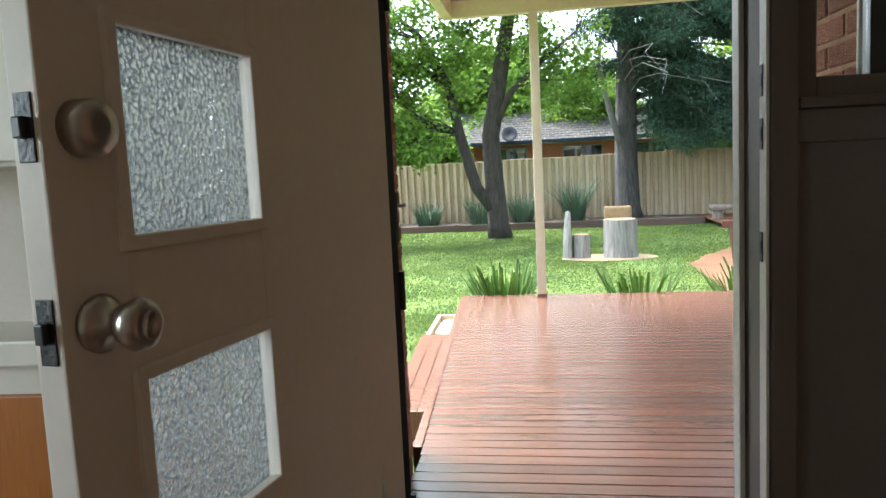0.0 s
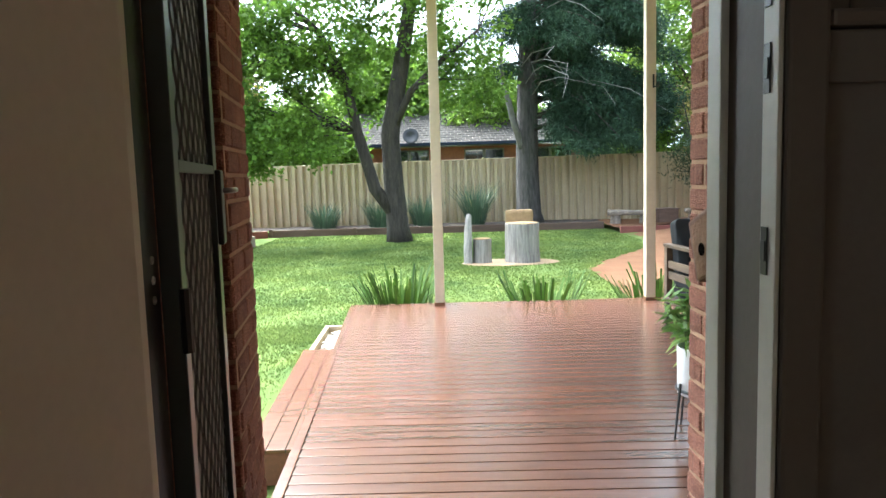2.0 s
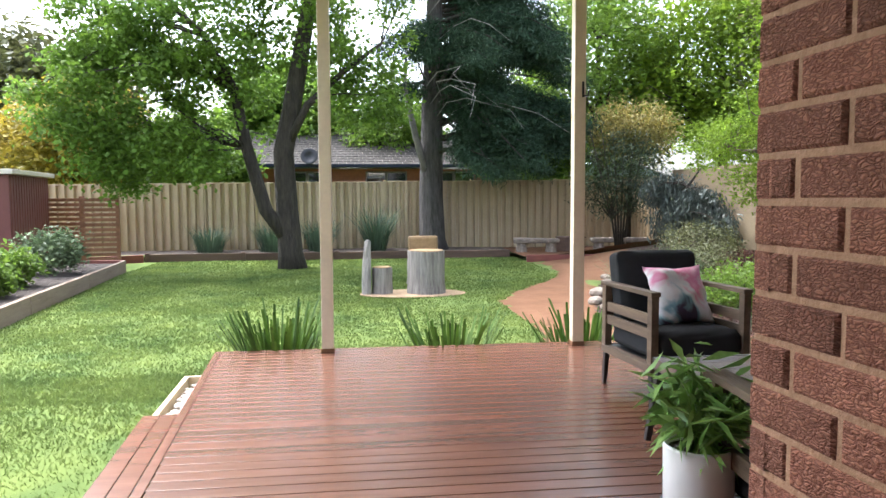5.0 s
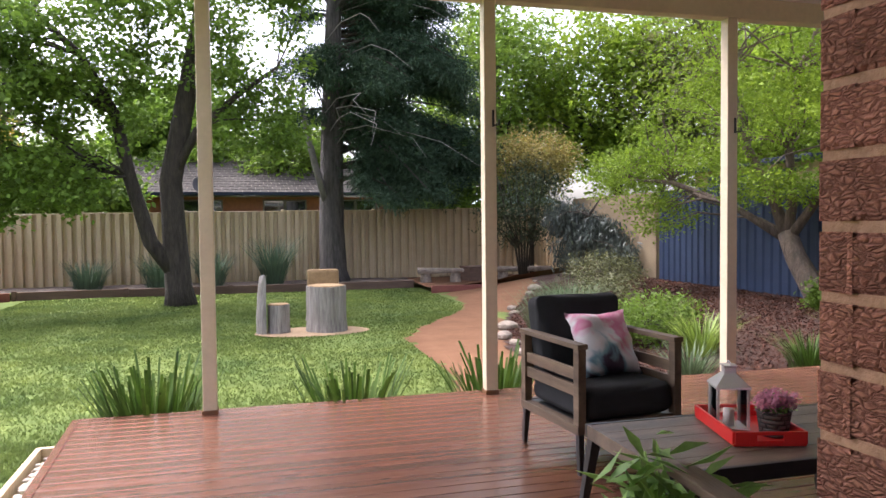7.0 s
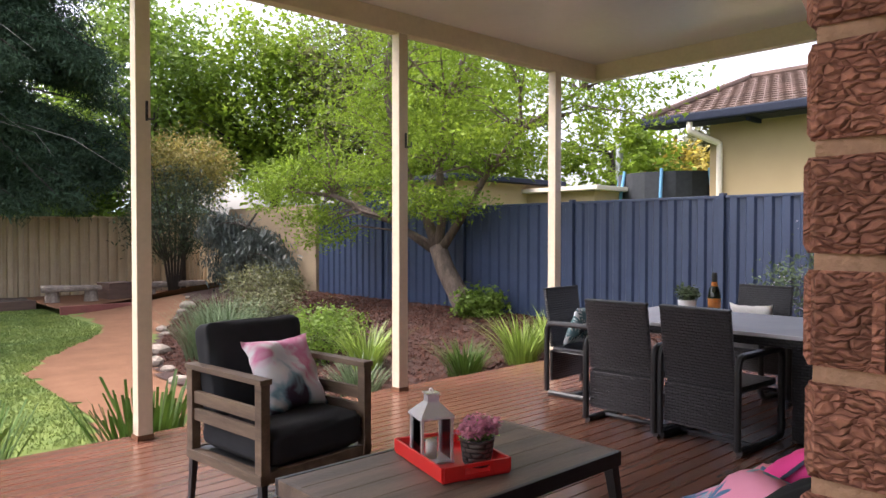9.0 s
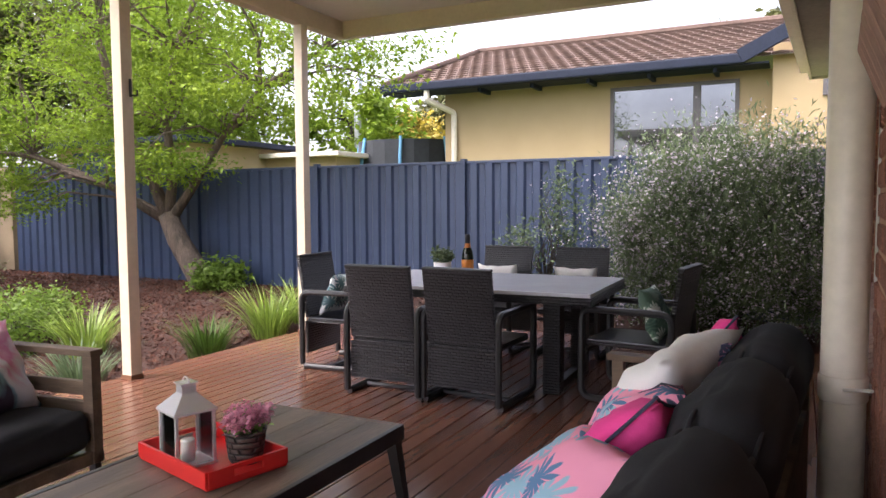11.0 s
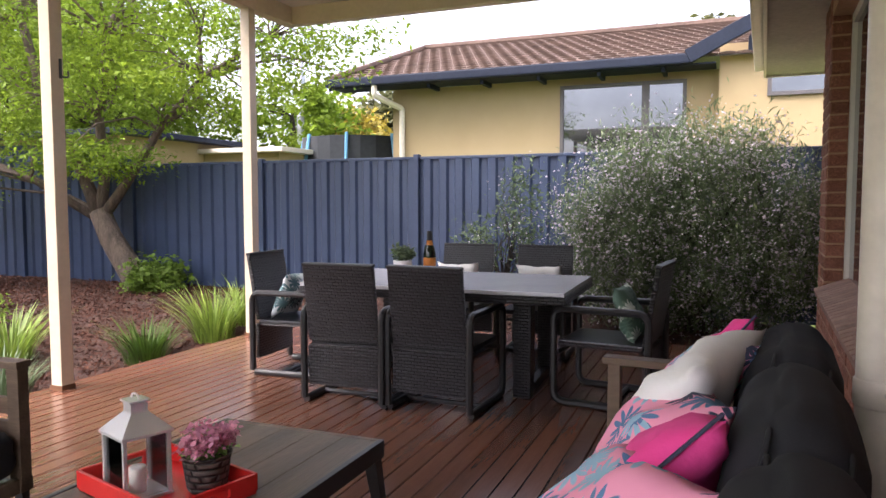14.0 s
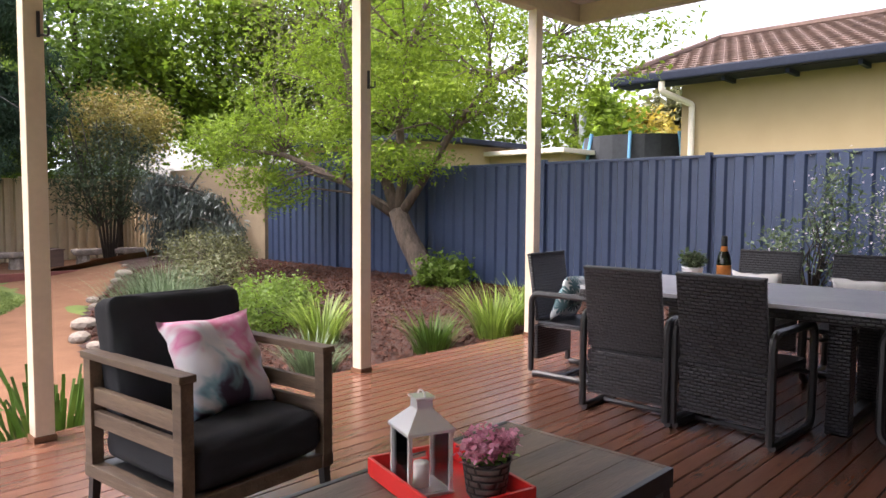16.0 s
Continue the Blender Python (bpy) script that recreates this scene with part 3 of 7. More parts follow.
def leaves(name, centres, spread, per, size, material, parent, seed, droop=0.0, aspect=0.5, label="", flat=1.0):
    """Many small folded leaves in clusters about the centres."""
    rng = np.random.default_rng(seed)
    c = np.repeat(np.array(centres, float), per, axis=0)
    n = len(c)
    p = c + rng.normal(0, 1, (n, 3)) * np.array([spread, spread, spread * flat])
    a = rng.uniform(0, 2 * np.pi, n)
    e = rng.normal(-droop, 0.5, n)
    d = np.stack([np.cos(a) * np.cos(e), np.sin(a) * np.cos(e), np.sin(e)], 1)
    up = rng.normal(0, 0.6, (n, 3)) + np.array([0, 0, 1.0])
    s = np.cross(d, up)
    s /= np.linalg.norm(s, axis=1)[:, None] + 1e-9
    nn = np.cross(s, d)
    L = size * rng.uniform(0.6, 1.35, n)[:, None]
    v = np.stack([p, p + d * L * 0.5 + s * L * aspect * 0.5 + nn * L * 0.08, p + d * L, p + d * L * 0.5 - s * L * aspect * 0.5 + nn * L * 0.08], 1).reshape(-1, 3)
    me = bpy.data.meshes.new(name)
    me.vertices.add(4 * n)
    me.vertices.foreach_set("co", v.ravel())
    me.loops.add(4 * n)
    me.loops.foreach_set("vertex_index", np.arange(4 * n))
    me.polygons.add(n)
    me.polygons.foreach_set("loop_start", np.arange(n) * 4)
    me.update(calc_edges=True)
    me.validate()
    me.materials.append(material)
    ob = new(name, me)
    ob.parent = parent
    if label:
        ob["label"] = label
    return ob


def clusters(blobs, seed):
    """Cluster centres inside ellipsoids (x, y, z, rx, ry, rz, count), thicker towards the outside."""
    rng = np.random.default_rng(seed)
    out = []
    for x, y, z, rx, ry, rz, k in blobs:
        d = rng.normal(0, 1, (k, 3))
        d /= np.linalg.norm(d, axis=1)[:, None]
        r = rng.uniform(0.15, 1.0, k) ** 0.45
        out.append(np.array([x, y, z]) + d * r[:, None] * np.array([rx, ry, rz]))
    return np.concatenate(out)


def limbs(name, stems, targets, material, parent, seed, base_r=0.03, sides=6, sag=0.15, label="", low=0.0):
    """Stems (points, radii) with a thin limb from the nearest stem point to each target."""
    rng = random.Random(seed)
    bm = bmesh.new()
    nodes = []
    for pts, radii in stems:
        add_tube(bm, pts, radii, max(sides, 10))
        nodes += [(Vector(p), r) for p, r in zip(pts, radii)][1:]

    nodes = [q for q in nodes if q[0].z > low] or nodes
    out = link(name, bm, material, parent, label, smooth=True)
    if not len(targets):
        return out
    bm = bmesh.new()
    for t in targets:
        t = Vector(t)
        p, r = min(nodes, key=lambda q: (q[0] - t).length + (1.5 if q[0].z > t.z + 0.3 else 0))
        d = t - p
        mid = [p + d * k + Vector((rng.gauss(0, 0.06), rng.gauss(0, 0.06), rng.gauss(0, 0.05) + sag * math.sin(k * 3.14))) * d.length for k in (0.3, 0.65)]
        r0 = min(r * 0.6, base_r * (0.5 + d.length * 0.5))
        add_tube(bm, [p, *mid, t], [r0, r0 * 0.7, r0 * 0.45, r0 * 0.18], 5, False)
    link("branching", bm, material, parent, "", smooth=True)["kind"] = "stuff"
    return out


def blades(name, n, radius, height, width, material, parent, seed, lean=0.5, stiff=0.3, label="", blunt=False):
    """A clump of strap leaves that rise from one crown and arch outwards."""
    rng = random.Random(seed)
    vs, fs = [], []
    for _ in range(n):
        a = rng.uniform(0, 2 * math.pi)
        r = radius * math.sqrt(rng.random()) * 0.6
        d = Vector((math.cos(a), math.sin(a), 0))
        s = Vector((-d.y, d.x, 0))
        h = height * rng.uniform(0.55, 1.1)
        out = lean * rng.uniform(0.15, 1.0) * h
        w = width * rng.uniform(0.7, 1.2)
        b = len(vs)
        for k in range(5):
            t = k / 4
            p = d * (r + out * (t * stiff + t * t * (1 - stiff))) + Vector((0, 0, h * (t - (1 - stiff) * 0.35 * t * t * lean)))
            hw = w / 2 * (1 - (0.35 if blunt else 1.0) * t ** 2.5) + 0.0006
            vs += [p - s * hw, p + s * hw]
        fs += [(b + 2 * k, b + 2 * k + 1, b + 2 * k + 3, b + 2 * k + 2) for k in range(4)]
    return from_arrays(name, vs, fs, material, parent, label)


def rot(a):
    return Matrix.Rotation(radians(a), 4, "Z")


def at(x, y, z=0.0, a=0.0):
    return Matrix.Translation((x, y, z)) @ rot(a)


P = at(0.93, -4.22, 0, 4)      # the porch and the room behind it
W = at(0.93, -4.22, 0, -2.5)     # the long back wall
COURSE, BRICK_L = 0.0795, 0.224
GROUND = -0.38


def slab(name, m, x0, x1, y0, y1, z0, z1, material, bevel=0.0, label="", category=""):
    ob = link(name, box(x0, x1, y0, y1, z0, z1, bevel), material, m=m)
    return tagged(ob, label or name.split("_")[0], category or name.split("_")[0], kind="structure")


# ground: one sheet to the horizon, mounded softly under the mulch bed
def ground_height(x, y):
    h = GROUND
    if x > 3.2 and y < 11.5:
        t = min(1.0, max(0.0, (x - 4.2) / 4.0))
        h += 0.40 * t * t * (3 - 2 * t) * min(1.0, max(0.0, (y + 9) / 6))
    return h


def sheet(name, xs, ys, lift, material, keep=None, rough=0.0):
    bm = bmesh.new()
    g = {}
    for i, x in enumerate(xs):
        for j, y in enumerate(ys):
            g[i, j] = bm.verts.new((x, y, ground_height(x, y) + lift + rough * noise.noise((x * 3, y * 3, 0))))
    for i in range(len(xs) - 1):
        for j in range(len(ys) - 1):
            cx, cy = (xs[i] + xs[i + 1]) / 2, (ys[j] + ys[j + 1]) / 2
            if keep is None or keep(cx, cy):
                bm.faces.new((g[i, j], g[i + 1, j], g[i + 1, j + 1], g[i, j + 1]))
    for v in [v for v in bm.verts if not v.link_faces]:
        bm.verts.remove(v)
    return link(name, bm, material, smooth=True)


far_x = [-900, -300, -100, -40] + [-20 + 0.8 * k for k in range(51)] + [40, 100, 300, 900]
far_y = [-900, -300, -100, -40] + [-16 + 0.8 * k for k in range(51)] + [45, 100, 300, 900]
tagged(sheet("ground", far_x, far_y, 0, LAWN, rough=0.02), "mown green lawn with paler worn patches", "ground", kind="structure")


def path_edge(y):
    """The left and right edges of the winding red path at depth y."""
    t = [0.2, 1.5, 2.9, 4.0, 4.9, 6.0, 7.4, 8.6, 10.0, 11.2]
    left = [2.05, 2.15, 2.35, 2.3, 2.35, 2.85, 3.8, 4.3, 4.5, 4.35]
    right = [3.2, 3.3, 3.4, 3.5, 3.75, 4.2, 4.85, 5.6, 6.4, 6.8]
    return np.interp(y, t, left), np.interp(y, t, right)


def wobble(x, y):
    return 0.10 * noise.noise((x * 1.7, y * 1.7, 3.0)) + 0.05 * noise.noise((x * 5, y * 5, 1.0))


fine_x = [1.5 + 0.09 * k for k in range(80)]
fine_y = [0.1 + 0.09 * k for k in range(125)]
tagged(sheet("path_gravel", fine_x, fine_y, 0.012, CLAY, lambda x, y: path_edge(y)[0] + wobble(x, y) < x < path_edge(y)[1] + 0.1), "winding path of compacted orange-red gravel", "path", kind="structure")
mulch_x = [2.9 + 0.12 * k for k in range(47)]
mulch_y = [-8 + 0.12 * k for k in range(160)]
tagged(sheet("mulch_bed", mulch_x, mulch_y, 0.03, MULCH, lambda x, y: (x > path_edge(max(y, 0.2))[1] + wobble(x, y) if y > 0.1 else x > 6.9), 0.03), "garden bed covered in dark red-brown bark mulch", "garden bed", kind="structure")
tagged(sheet("fire_pit_ground", [4.2 + 0.3 * k for k in range(15)], [11.2 + 0.3 * k for k in range(12)], 0.14, CLAY, rough=0.02), "raised terrace of orange-red gravel", "ground", kind="structure")
tagged(sheet("rear_bed", [-6 + 0.3 * k for k in range(35)], [12.9 + 0.2 * k for k in range(8)], 0.17, SOIL, rough=0.04), "long garden bed of dark soil along the fence", "garden bed", kind="structure")

# ---- the house ----
def brick_mesh(length, height=COURSE - 0.012, depth=0.055):
    bm = bmesh.new()
    b = [bm.verts.new((x * length / 2, -depth, z * height / 2)) for x, z in ((-1, -1), (1, -1), (1, 1), (-1, 1))]
    s = [bm.verts.new((x * length / 2, -0.006, z * height / 2)) for x, z in ((-1, -1), (1, -1), (1, 1), (-1, 1))]
    f = [bm.verts.new((x * (length / 2 - 0.006), 0, z * (height / 2 - 0.006))) for x, z in ((-1, -1), (1, -1), (1, 1), (-1, 1))]
    for p, q in ((b, s), (s, f)):
        for k in range(4):
            bm.faces.new((p[k], p[(k + 1) % 4], q[(k + 1) % 4], q[k]))
    bm.faces.new(f)
    me = bpy.data.meshes.new("brick")
    bm.to_mesh(me)
    bm.free()
    me.materials.append(BRICK)
    return me


BRICKS = {}


def lay_bricks(parent, m, u0, u1, z0, z1, holes=()):
    """Running-bond bricks on the face y = 0 of the frame m, from u0 to u1; holes are (u0, u1, z0, z1)."""
    rng = random.Random(int((u0 + z0 + m.translation.x) * 1000))
    r = 0
    while z0 + (r + 1) * COURSE <= z1 + 0.02:
        z = z0 + (r + 0.5) * COURSE
        spans = [(u0, u1)]
        for a, b, c, d in holes:
            if c < z < d:
                spans = [s for p, q in spans for s in ((p, min(q, a)), (max(p, b), q)) if s[1] - s[0] > 0.03]
        start = -20 * BRICK_L + (BRICK_L / 2 if r % 2 else 0)
        if u1 - u0 < BRICK_L / 2:
            start = u0 - 20 * BRICK_L
        for p, q in spans:
            k = math.floor((p - start) / BRICK_L)
            while start + k * BRICK_L < q - 0.02:
                a, b = max(p, start + k * BRICK_L), min(q, start + (k + 1) * BRICK_L)
                k += 1
                if b - a < 0.03:
                    continue
                key = round(b - a - 0.012, 3)
                if key not in BRICKS:
                    BRICKS[key] = brick_mesh(key)
                ob = new("brick", BRICKS[key])
                ob.parent = parent
                ob.matrix_parent_inverse = parent.matrix_basis.inverted()
                ob.matrix_basis = m @ Matrix.Translation(((a + b) / 2, rng.uniform(-0.002, 0.002), z)) @ Matrix.Rotation(rng.gauss(0, 0.003), 4, "Z")
        r += 1


TOP = 2.72
BASE = -0.36
wall_main = slab("wall_main", W, 0.03, 0.12, -0.11, -0.006, BASE, TOP, MORTAR, label="long red brick back wall of the house", category="wall")
for a, b, c, d in ((0.12, 1.2, BASE, 1.36), (0.12, 1.2, 2.05, TOP), (1.2, 1.9, BASE, TOP)):
    part("wall_core", box(a, b, -0.25, -0.006, c, d), MORTAR, wall_main)
part("wall_core", box(1.9, 4.8, -0.25, -0.006, BASE, 0.60), MORTAR, wall_main)
part("wall_core", box(1.9, 4.8, -0.25, -0.006, 2.30, TOP), MORTAR, wall_main)
part("wall_core", box(4.806, 5.3, -0.25, -0.006, BASE, TOP), MORTAR, wall_main)
part("house_side", box(0.9, 7.0, -6.0, -0.45, BASE, TOP), MORTAR, wall_main)
wall_porch_right = slab("wall_porch_right", P @ rot(90), -0.95, -0.009, -0.11, -0.006, BASE, TOP, MORTAR, label="red brick side wall of the porch", category="wall")
Q = at(-0.565, -4.02, 0, -81.5)     # the pier at the porch's other side
wall_porch_left = slab("wall_porch_left", Q, 0.0, 0.469, -0.25, -0.006, BASE, TOP, MORTAR, label="shaded red brick side wall of the porch with a pier", category="wall")
part("wall_core", box(0.472, 1.42, -0.27, -0.16, BASE, TOP), MORTAR, wall_porch_left)
wall_door = slab("wall_door", P, -0.35, 0.0, -1.06, -0.956, BASE, 1.0, MORTAR, label="red brick wall around the back door", category="wall")
part("wall_core", box(-1.45, 0.0, -1.06, -0.956, 2.16, TOP), MORTAR, wall_door)

# room behind the door
inner = slab("wall_inner", P, -3.6, -2.0, -1.46, -1.07, -0.1, 2.6, PLASTER, label="plain beige plaster wall inside the room", category="wall")
part("wall_panel", box(-0.35, 1.6, -1.29, -1.07, -0.1, 1.40), SHADED_WALL, inner)
part("wall_panel", box(-1.45, 1.6, -1.46, -1.07, 2.12, 2.6), PLASTER, inner)
part("wall_panel", box(0.5, 1.6, -1.29, -1.07, 1.40, 2.12), SHADED_WALL, inner)
part("wall_panel", box(-2.0, -1.5, -1.46, -1.07, -0.1, 0.42), PLASTER, inner)
part("wall_panel", box(-2.0, -1.5, -1.46, -1.07, 2.08, 2.6), PLASTER, inner)
part("wall_panel", box(-1.5, -1.45, -1.46, -1.07, -0.1, 2.12), PLASTER, inner)
part("dado_rail", box(-0.33, 1.6, -1.30, -1.291, 1.325, 1.398, 0.004), SHADED_WALL, inner)
slab("wall_room_right", P, 1.6, 1.7, -5.2, -1.07, -0.1, 2.6, PLASTER, label="plain plaster wall of the room", category="wall")
slab("wall_room_back", P, -3.6, 1.6, -5.3, -5.2, -0.1, 2.6, PLASTER, label="plain plaster wall of the room", category="wall")
# The opening in this wall is assumed and out of view; the fill lamp sits there.
room_left = slab("wall_room_left", P, -3.7, -3.6, -5.2, -3.6, -0.1, 2.6, PLASTER, label="plaster wall with an assumed, unseen window opening", category="wall")
for a, b, c, d in ((-2.4, -1.46, -0.1, 2.6), (-3.6, -2.4, -0.1, 1.0), (-3.6, -2.4, 2.1, 2.6)):
    part("wall_panel", box(-3.7, -3.6, a, b, c, d), PLASTER, room_left)
slab("floor_room", P, -3.7, 1.7, -5.3, -1.07, -0.1, 0.03, FLOOR, label="brown timber floor of the room", category="floor")
slab("ceiling_room", P, -3.7, 1.7, -5.3, -1.07, 2.6, 2.7, PLASTER, label="plain ceiling of the room", category="ceiling")
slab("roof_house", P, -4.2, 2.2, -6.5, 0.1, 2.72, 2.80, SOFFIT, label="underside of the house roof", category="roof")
slab("threshold", P, -1.45, -0.35, -1.46, -0.95, -0.1, 0.012, SLEEPER, 0.006, "worn timber door sill", "threshold")

# the door frame
frame_1 = tagged(new("door_frame_1"), "off-white painted timber door frame with a strike plate", "door frame", kind="structure")
frame_1.matrix_world = P
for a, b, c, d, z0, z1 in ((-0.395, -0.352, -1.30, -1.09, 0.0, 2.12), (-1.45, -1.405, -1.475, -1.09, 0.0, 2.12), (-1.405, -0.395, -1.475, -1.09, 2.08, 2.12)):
    part("jamb", box(a, b, c, d, z0, z1, 0.004), SHADED_TRIM, frame_1)
part("casing", box(-1.404, -1.292, -1.385, -1.270, 0.0, 2.12, 0.004), DOOR_PAINT, frame_1, "beige painted casing")
# Jamb lying in shadow: the black colour stands in for that shade.
hinge_jamb = part("hinge_jamb", box(-1.404, -1.300, -1.268, -1.185, 0.0, 2.12, 0.004), BLACK_MET, frame_1, "hinge jamb coloured black for its shade")
for z in (1.04, 1.07, 1.10):
    part("screw", lathe([(0.0065, 0.0), (0.0060, 0.002), (0.0025, 0.0025), (0.002, 0.001)], 12), SATIN, hinge_jamb, "bright screw head", Matrix.Translation((-1.300, -1.215, z)) @ Matrix.Rotation(radians(90), 4, "Y"))
part("stop", box(-0.403, -0.3955, -1.305, -1.262, 0.0, 2.08, 0.002), TRIM_PAINT, frame_1)
part("architrave", box(-0.394, -0.335, -1.315, -1.302, 0.03, 2.16, 0.006), SHADED_TRIM, frame_1)
part("screen_jamb", box(-0.41, -0.396, -1.14, -1.09, 0.0, 2.08, 0.003), TRIM_PAINT, frame_1, "pale green-grey painted outer strip")
for z in (1.09, 1.35, 1.47):
    plate = part("strike_plate", box(-0.4055, -0.4035, -1.286, -1.268, z - 0.035, z + 0.035, 0.0008), BLACK_MET, frame_1, "dark metal strike plate")
    part("keeper", box(-0.4075, -0.4057, -1.283, -1.271, z - 0.015, z + 0.015, 0.0008), BLACK_MET, plate)

# fixed window beside the door
win = tagged(new("window_1"), "small window beside the back door with a shade-darkened frame", "window", kind="structure")
win.matrix_world = P
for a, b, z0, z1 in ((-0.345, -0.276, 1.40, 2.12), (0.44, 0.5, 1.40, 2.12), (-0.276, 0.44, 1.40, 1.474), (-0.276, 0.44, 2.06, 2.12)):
    part("window_frame", box(a, b, -1.262, -1.20, z0, z1, 0.005), SHADED_TRIM, win)
part("window_sill", box(-0.33, 0.52, -1.31, -1.264, 1.401, 1.425, 0.006), SHADED_TRIM, win)
for a, b in ((-0.276, -0.155), (-0.115, 0.44)):
    pane = part("pane", box(a, b, -1.234, -1.230, 1.474, 2.06), GLASS, win)
    pane.visible_shadow = False
part("mullion", box(-0.155, -0.115, -1.25, -1.21, 1.474, 2.06, 0.003), GREEN_STEEL, win)
part("mullion_trim", box(-0.160, -0.150, -1.205, -1.195, 1.474, 2.06, 0.002), TRIM_PAINT, win, "white painted edge")

side = tagged(new("window_4"), "tall clear sidelight hidden behind the open door", "window", kind="structure")
side.matrix_world = P
for a, b, z0, z1 in ((-2.0, -1.96, 0.42, 2.08), (-1.54, -1.5, 0.42, 2.08), (-1.96, -1.54, 0.42, 0.46), (-1.96, -1.54, 2.04, 2.08), (-1.96, -1.54, 1.12, 1.17)):
    part("window_frame", box(a, b, -1.30, -1.22, z0, z1, 0.004), TRIM_PAINT, side)
for z0, z1 in ((0.46, 1.12), (1.17, 2.04)):
    pane = part("pane", box(-1.96, -1.54, -1.262, -1.258, z0, z1), GLASS, side)
    pane.visible_shadow = False

# sloping brick-on-edge sill that ends beside the door, with its core holes showing
def sill(name, m, x0, x1, z, out, label, holes=False):
    ob = tagged(new(name), label, "window sill", kind="structure")
    ob.matrix_world = m
    n = max(1, round((x1 - x0) / 0.085))
    w = (x1 - x0) / n
    tilt = Matrix.Translation((0, 0, z)) @ Matrix.Rotation(radians(-22), 4, "X")
    for k in range(n):
        bm = bmesh.new()
        add_box(bm, x0 + k * w + 0.005, x0 + (k + 1) * w - 0.005, -0.15, out, -0.125, 0.0, tilt, 0.006)
        part("brick", bm, SMOOTH_BRICK, ob)
    bm = bmesh.new()
    add_box(bm, x0 + 0.004, x1 - 0.004, -0.15, out - 0.012, -0.12, -0.012, tilt)
    part("mortar_bed", bm, MORTAR, ob)
    if holes:
        # Thin near-black discs paint the shade inside the holes; nothing is cut out.
        for y in (-0.11, -0.045, 0.02):
            part("core_hole", tube([tilt @ Vector((x0 + 0.0045, y, -0.07)), tilt @ Vector((x0 - 0.002 + 0.004, y, -0.07))], 0.0125, 12), mat("core_hole_shade", (0.012, 0.01, 0.009), None, 20, 1.0, 0.2, spec=0.0), ob, "dark disc for the shade in a core hole")
    return ob


sill("window_sill_1", P @ at(0, -0.95), -0.365, -0.01, 1.13, 0.07, "sloping brick sill with open core holes at its end", True)
sill("window_sill_2", W, 0.12, 1.22, 1.516, 0.075, "sloping brick sill of a small high window")
for m, x0, x1, y, z0, z1, name in ((W, 0.12, 1.2, -0.10, 1.45, 2.05, "window_2"),):
    w2 = tagged(new(name), "small high window in the brick wall", "window", kind="structure")
    w2.matrix_world = m
    for a, b, c, d in ((x0, x0 + 0.05, z0, z1), (x1 - 0.05, x1, z0, z1), (x0 + 0.05, x1 - 0.05, z0, z0 + 0.05), (x0 + 0.05, x1 - 0.05, z1 - 0.05, z1)):
        part("window_frame", box(a, b, y - 0.05, y, c, d, 0.004), TRIM_PAINT, w2)
    part("pane", box(x0 + 0.05, x1 - 0.05, y - 0.03, y - 0.024, z0 + 0.05, z1 - 0.05), DARK_GLASS, w2)
w3 = tagged(new("window_3"), "wide white-framed window with dark glass", "window", kind="structure")
w3.matrix_world = W
for a, b, c, d in ((1.9, 1.96, 0.66, 2.3), (4.74, 4.8, 0.66, 2.3), (3.3, 3.36, 0.66, 2.3), (1.9, 4.8, 0.60, 0.66), (1.9, 4.8, 2.24, 2.3)):
    part("window_frame", box(a, b, -0.16, -0.11, c, d, 0.004), TRIM_PAINT, w3)
for a, b in ((1.96, 3.3), (3.36, 4.74)):
    part("pane", box(a, b, -0.14, -0.134, 0.66, 2.24), DARK_GLASS, w3)

sill("window_sill_3", W, 1.96, 4.78, 0.655, 0.06, "sloping brick sill of the wide window")

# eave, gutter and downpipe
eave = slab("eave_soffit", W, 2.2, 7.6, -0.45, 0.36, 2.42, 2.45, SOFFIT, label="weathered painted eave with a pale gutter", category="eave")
part("fascia", box(2.2, 7.6, 0.36, 0.385, 2.40, 2.62, 0.003), PIPE, eave)
part("gutter", box(2.2, 7.65, 0.387, 0.47, 2.47, 2.60, 0.02), PIPE, eave)
part("end_cap", box(7.6, 7.63, -0.45, 0.385, 2.40, 2.60, 0.004), PIPE, eave)
pipe = thing("downpipe", W @ at(1.85, 0.068), "cream painted round downpipe fixed to the brick wall", "downpipe", kind="structure")
part("pipe", lathe([(0.057, -0.02), (0.057, 0.70), (0.057, 2.98)], 24), PIPE, pipe, smooth=True)
part("coupling", lathe([(0.058, 0.66), (0.062, 0.665), (0.062, 0.725), (0.058, 0.73)], 24), PIPE, pipe, smooth=True)
part("bracket", box(-0.01, 0.01, -0.067, -0.05, 0.68, 0.71, 0.002), SATIN, pipe)
part("bracket_rod", tube([(-0.055, 0, 0.70), (-0.17, -0.062, 0.73)], 0.005, 6), TRIM_PAINT, pipe)

# ---- patio roof ----
roof = slab("ceiling_patio", Matrix(), -0.9, 6.55, -4.9, 0.06, 2.99, 3.05, CEIL, label="flat white insulated patio ceiling", category="ceiling")
beam = thing("beam_patio", Matrix(), "cream steel patio beams under the flat roof", "beam", kind="structure")
part("beam_front", box(-0.9, 6.6, -0.05, 0.06, 2.83, 2.99, 0.004), CREAM, beam)
part("beam_side", box(6.5, 6.6, -4.6, -0.05, 2.83, 2.99, 0.004), CREAM, beam)
part("beam_side", box(-0.9, -0.8, -4.2, -0.05, 2.83, 2.99, 0.004), CREAM, beam)
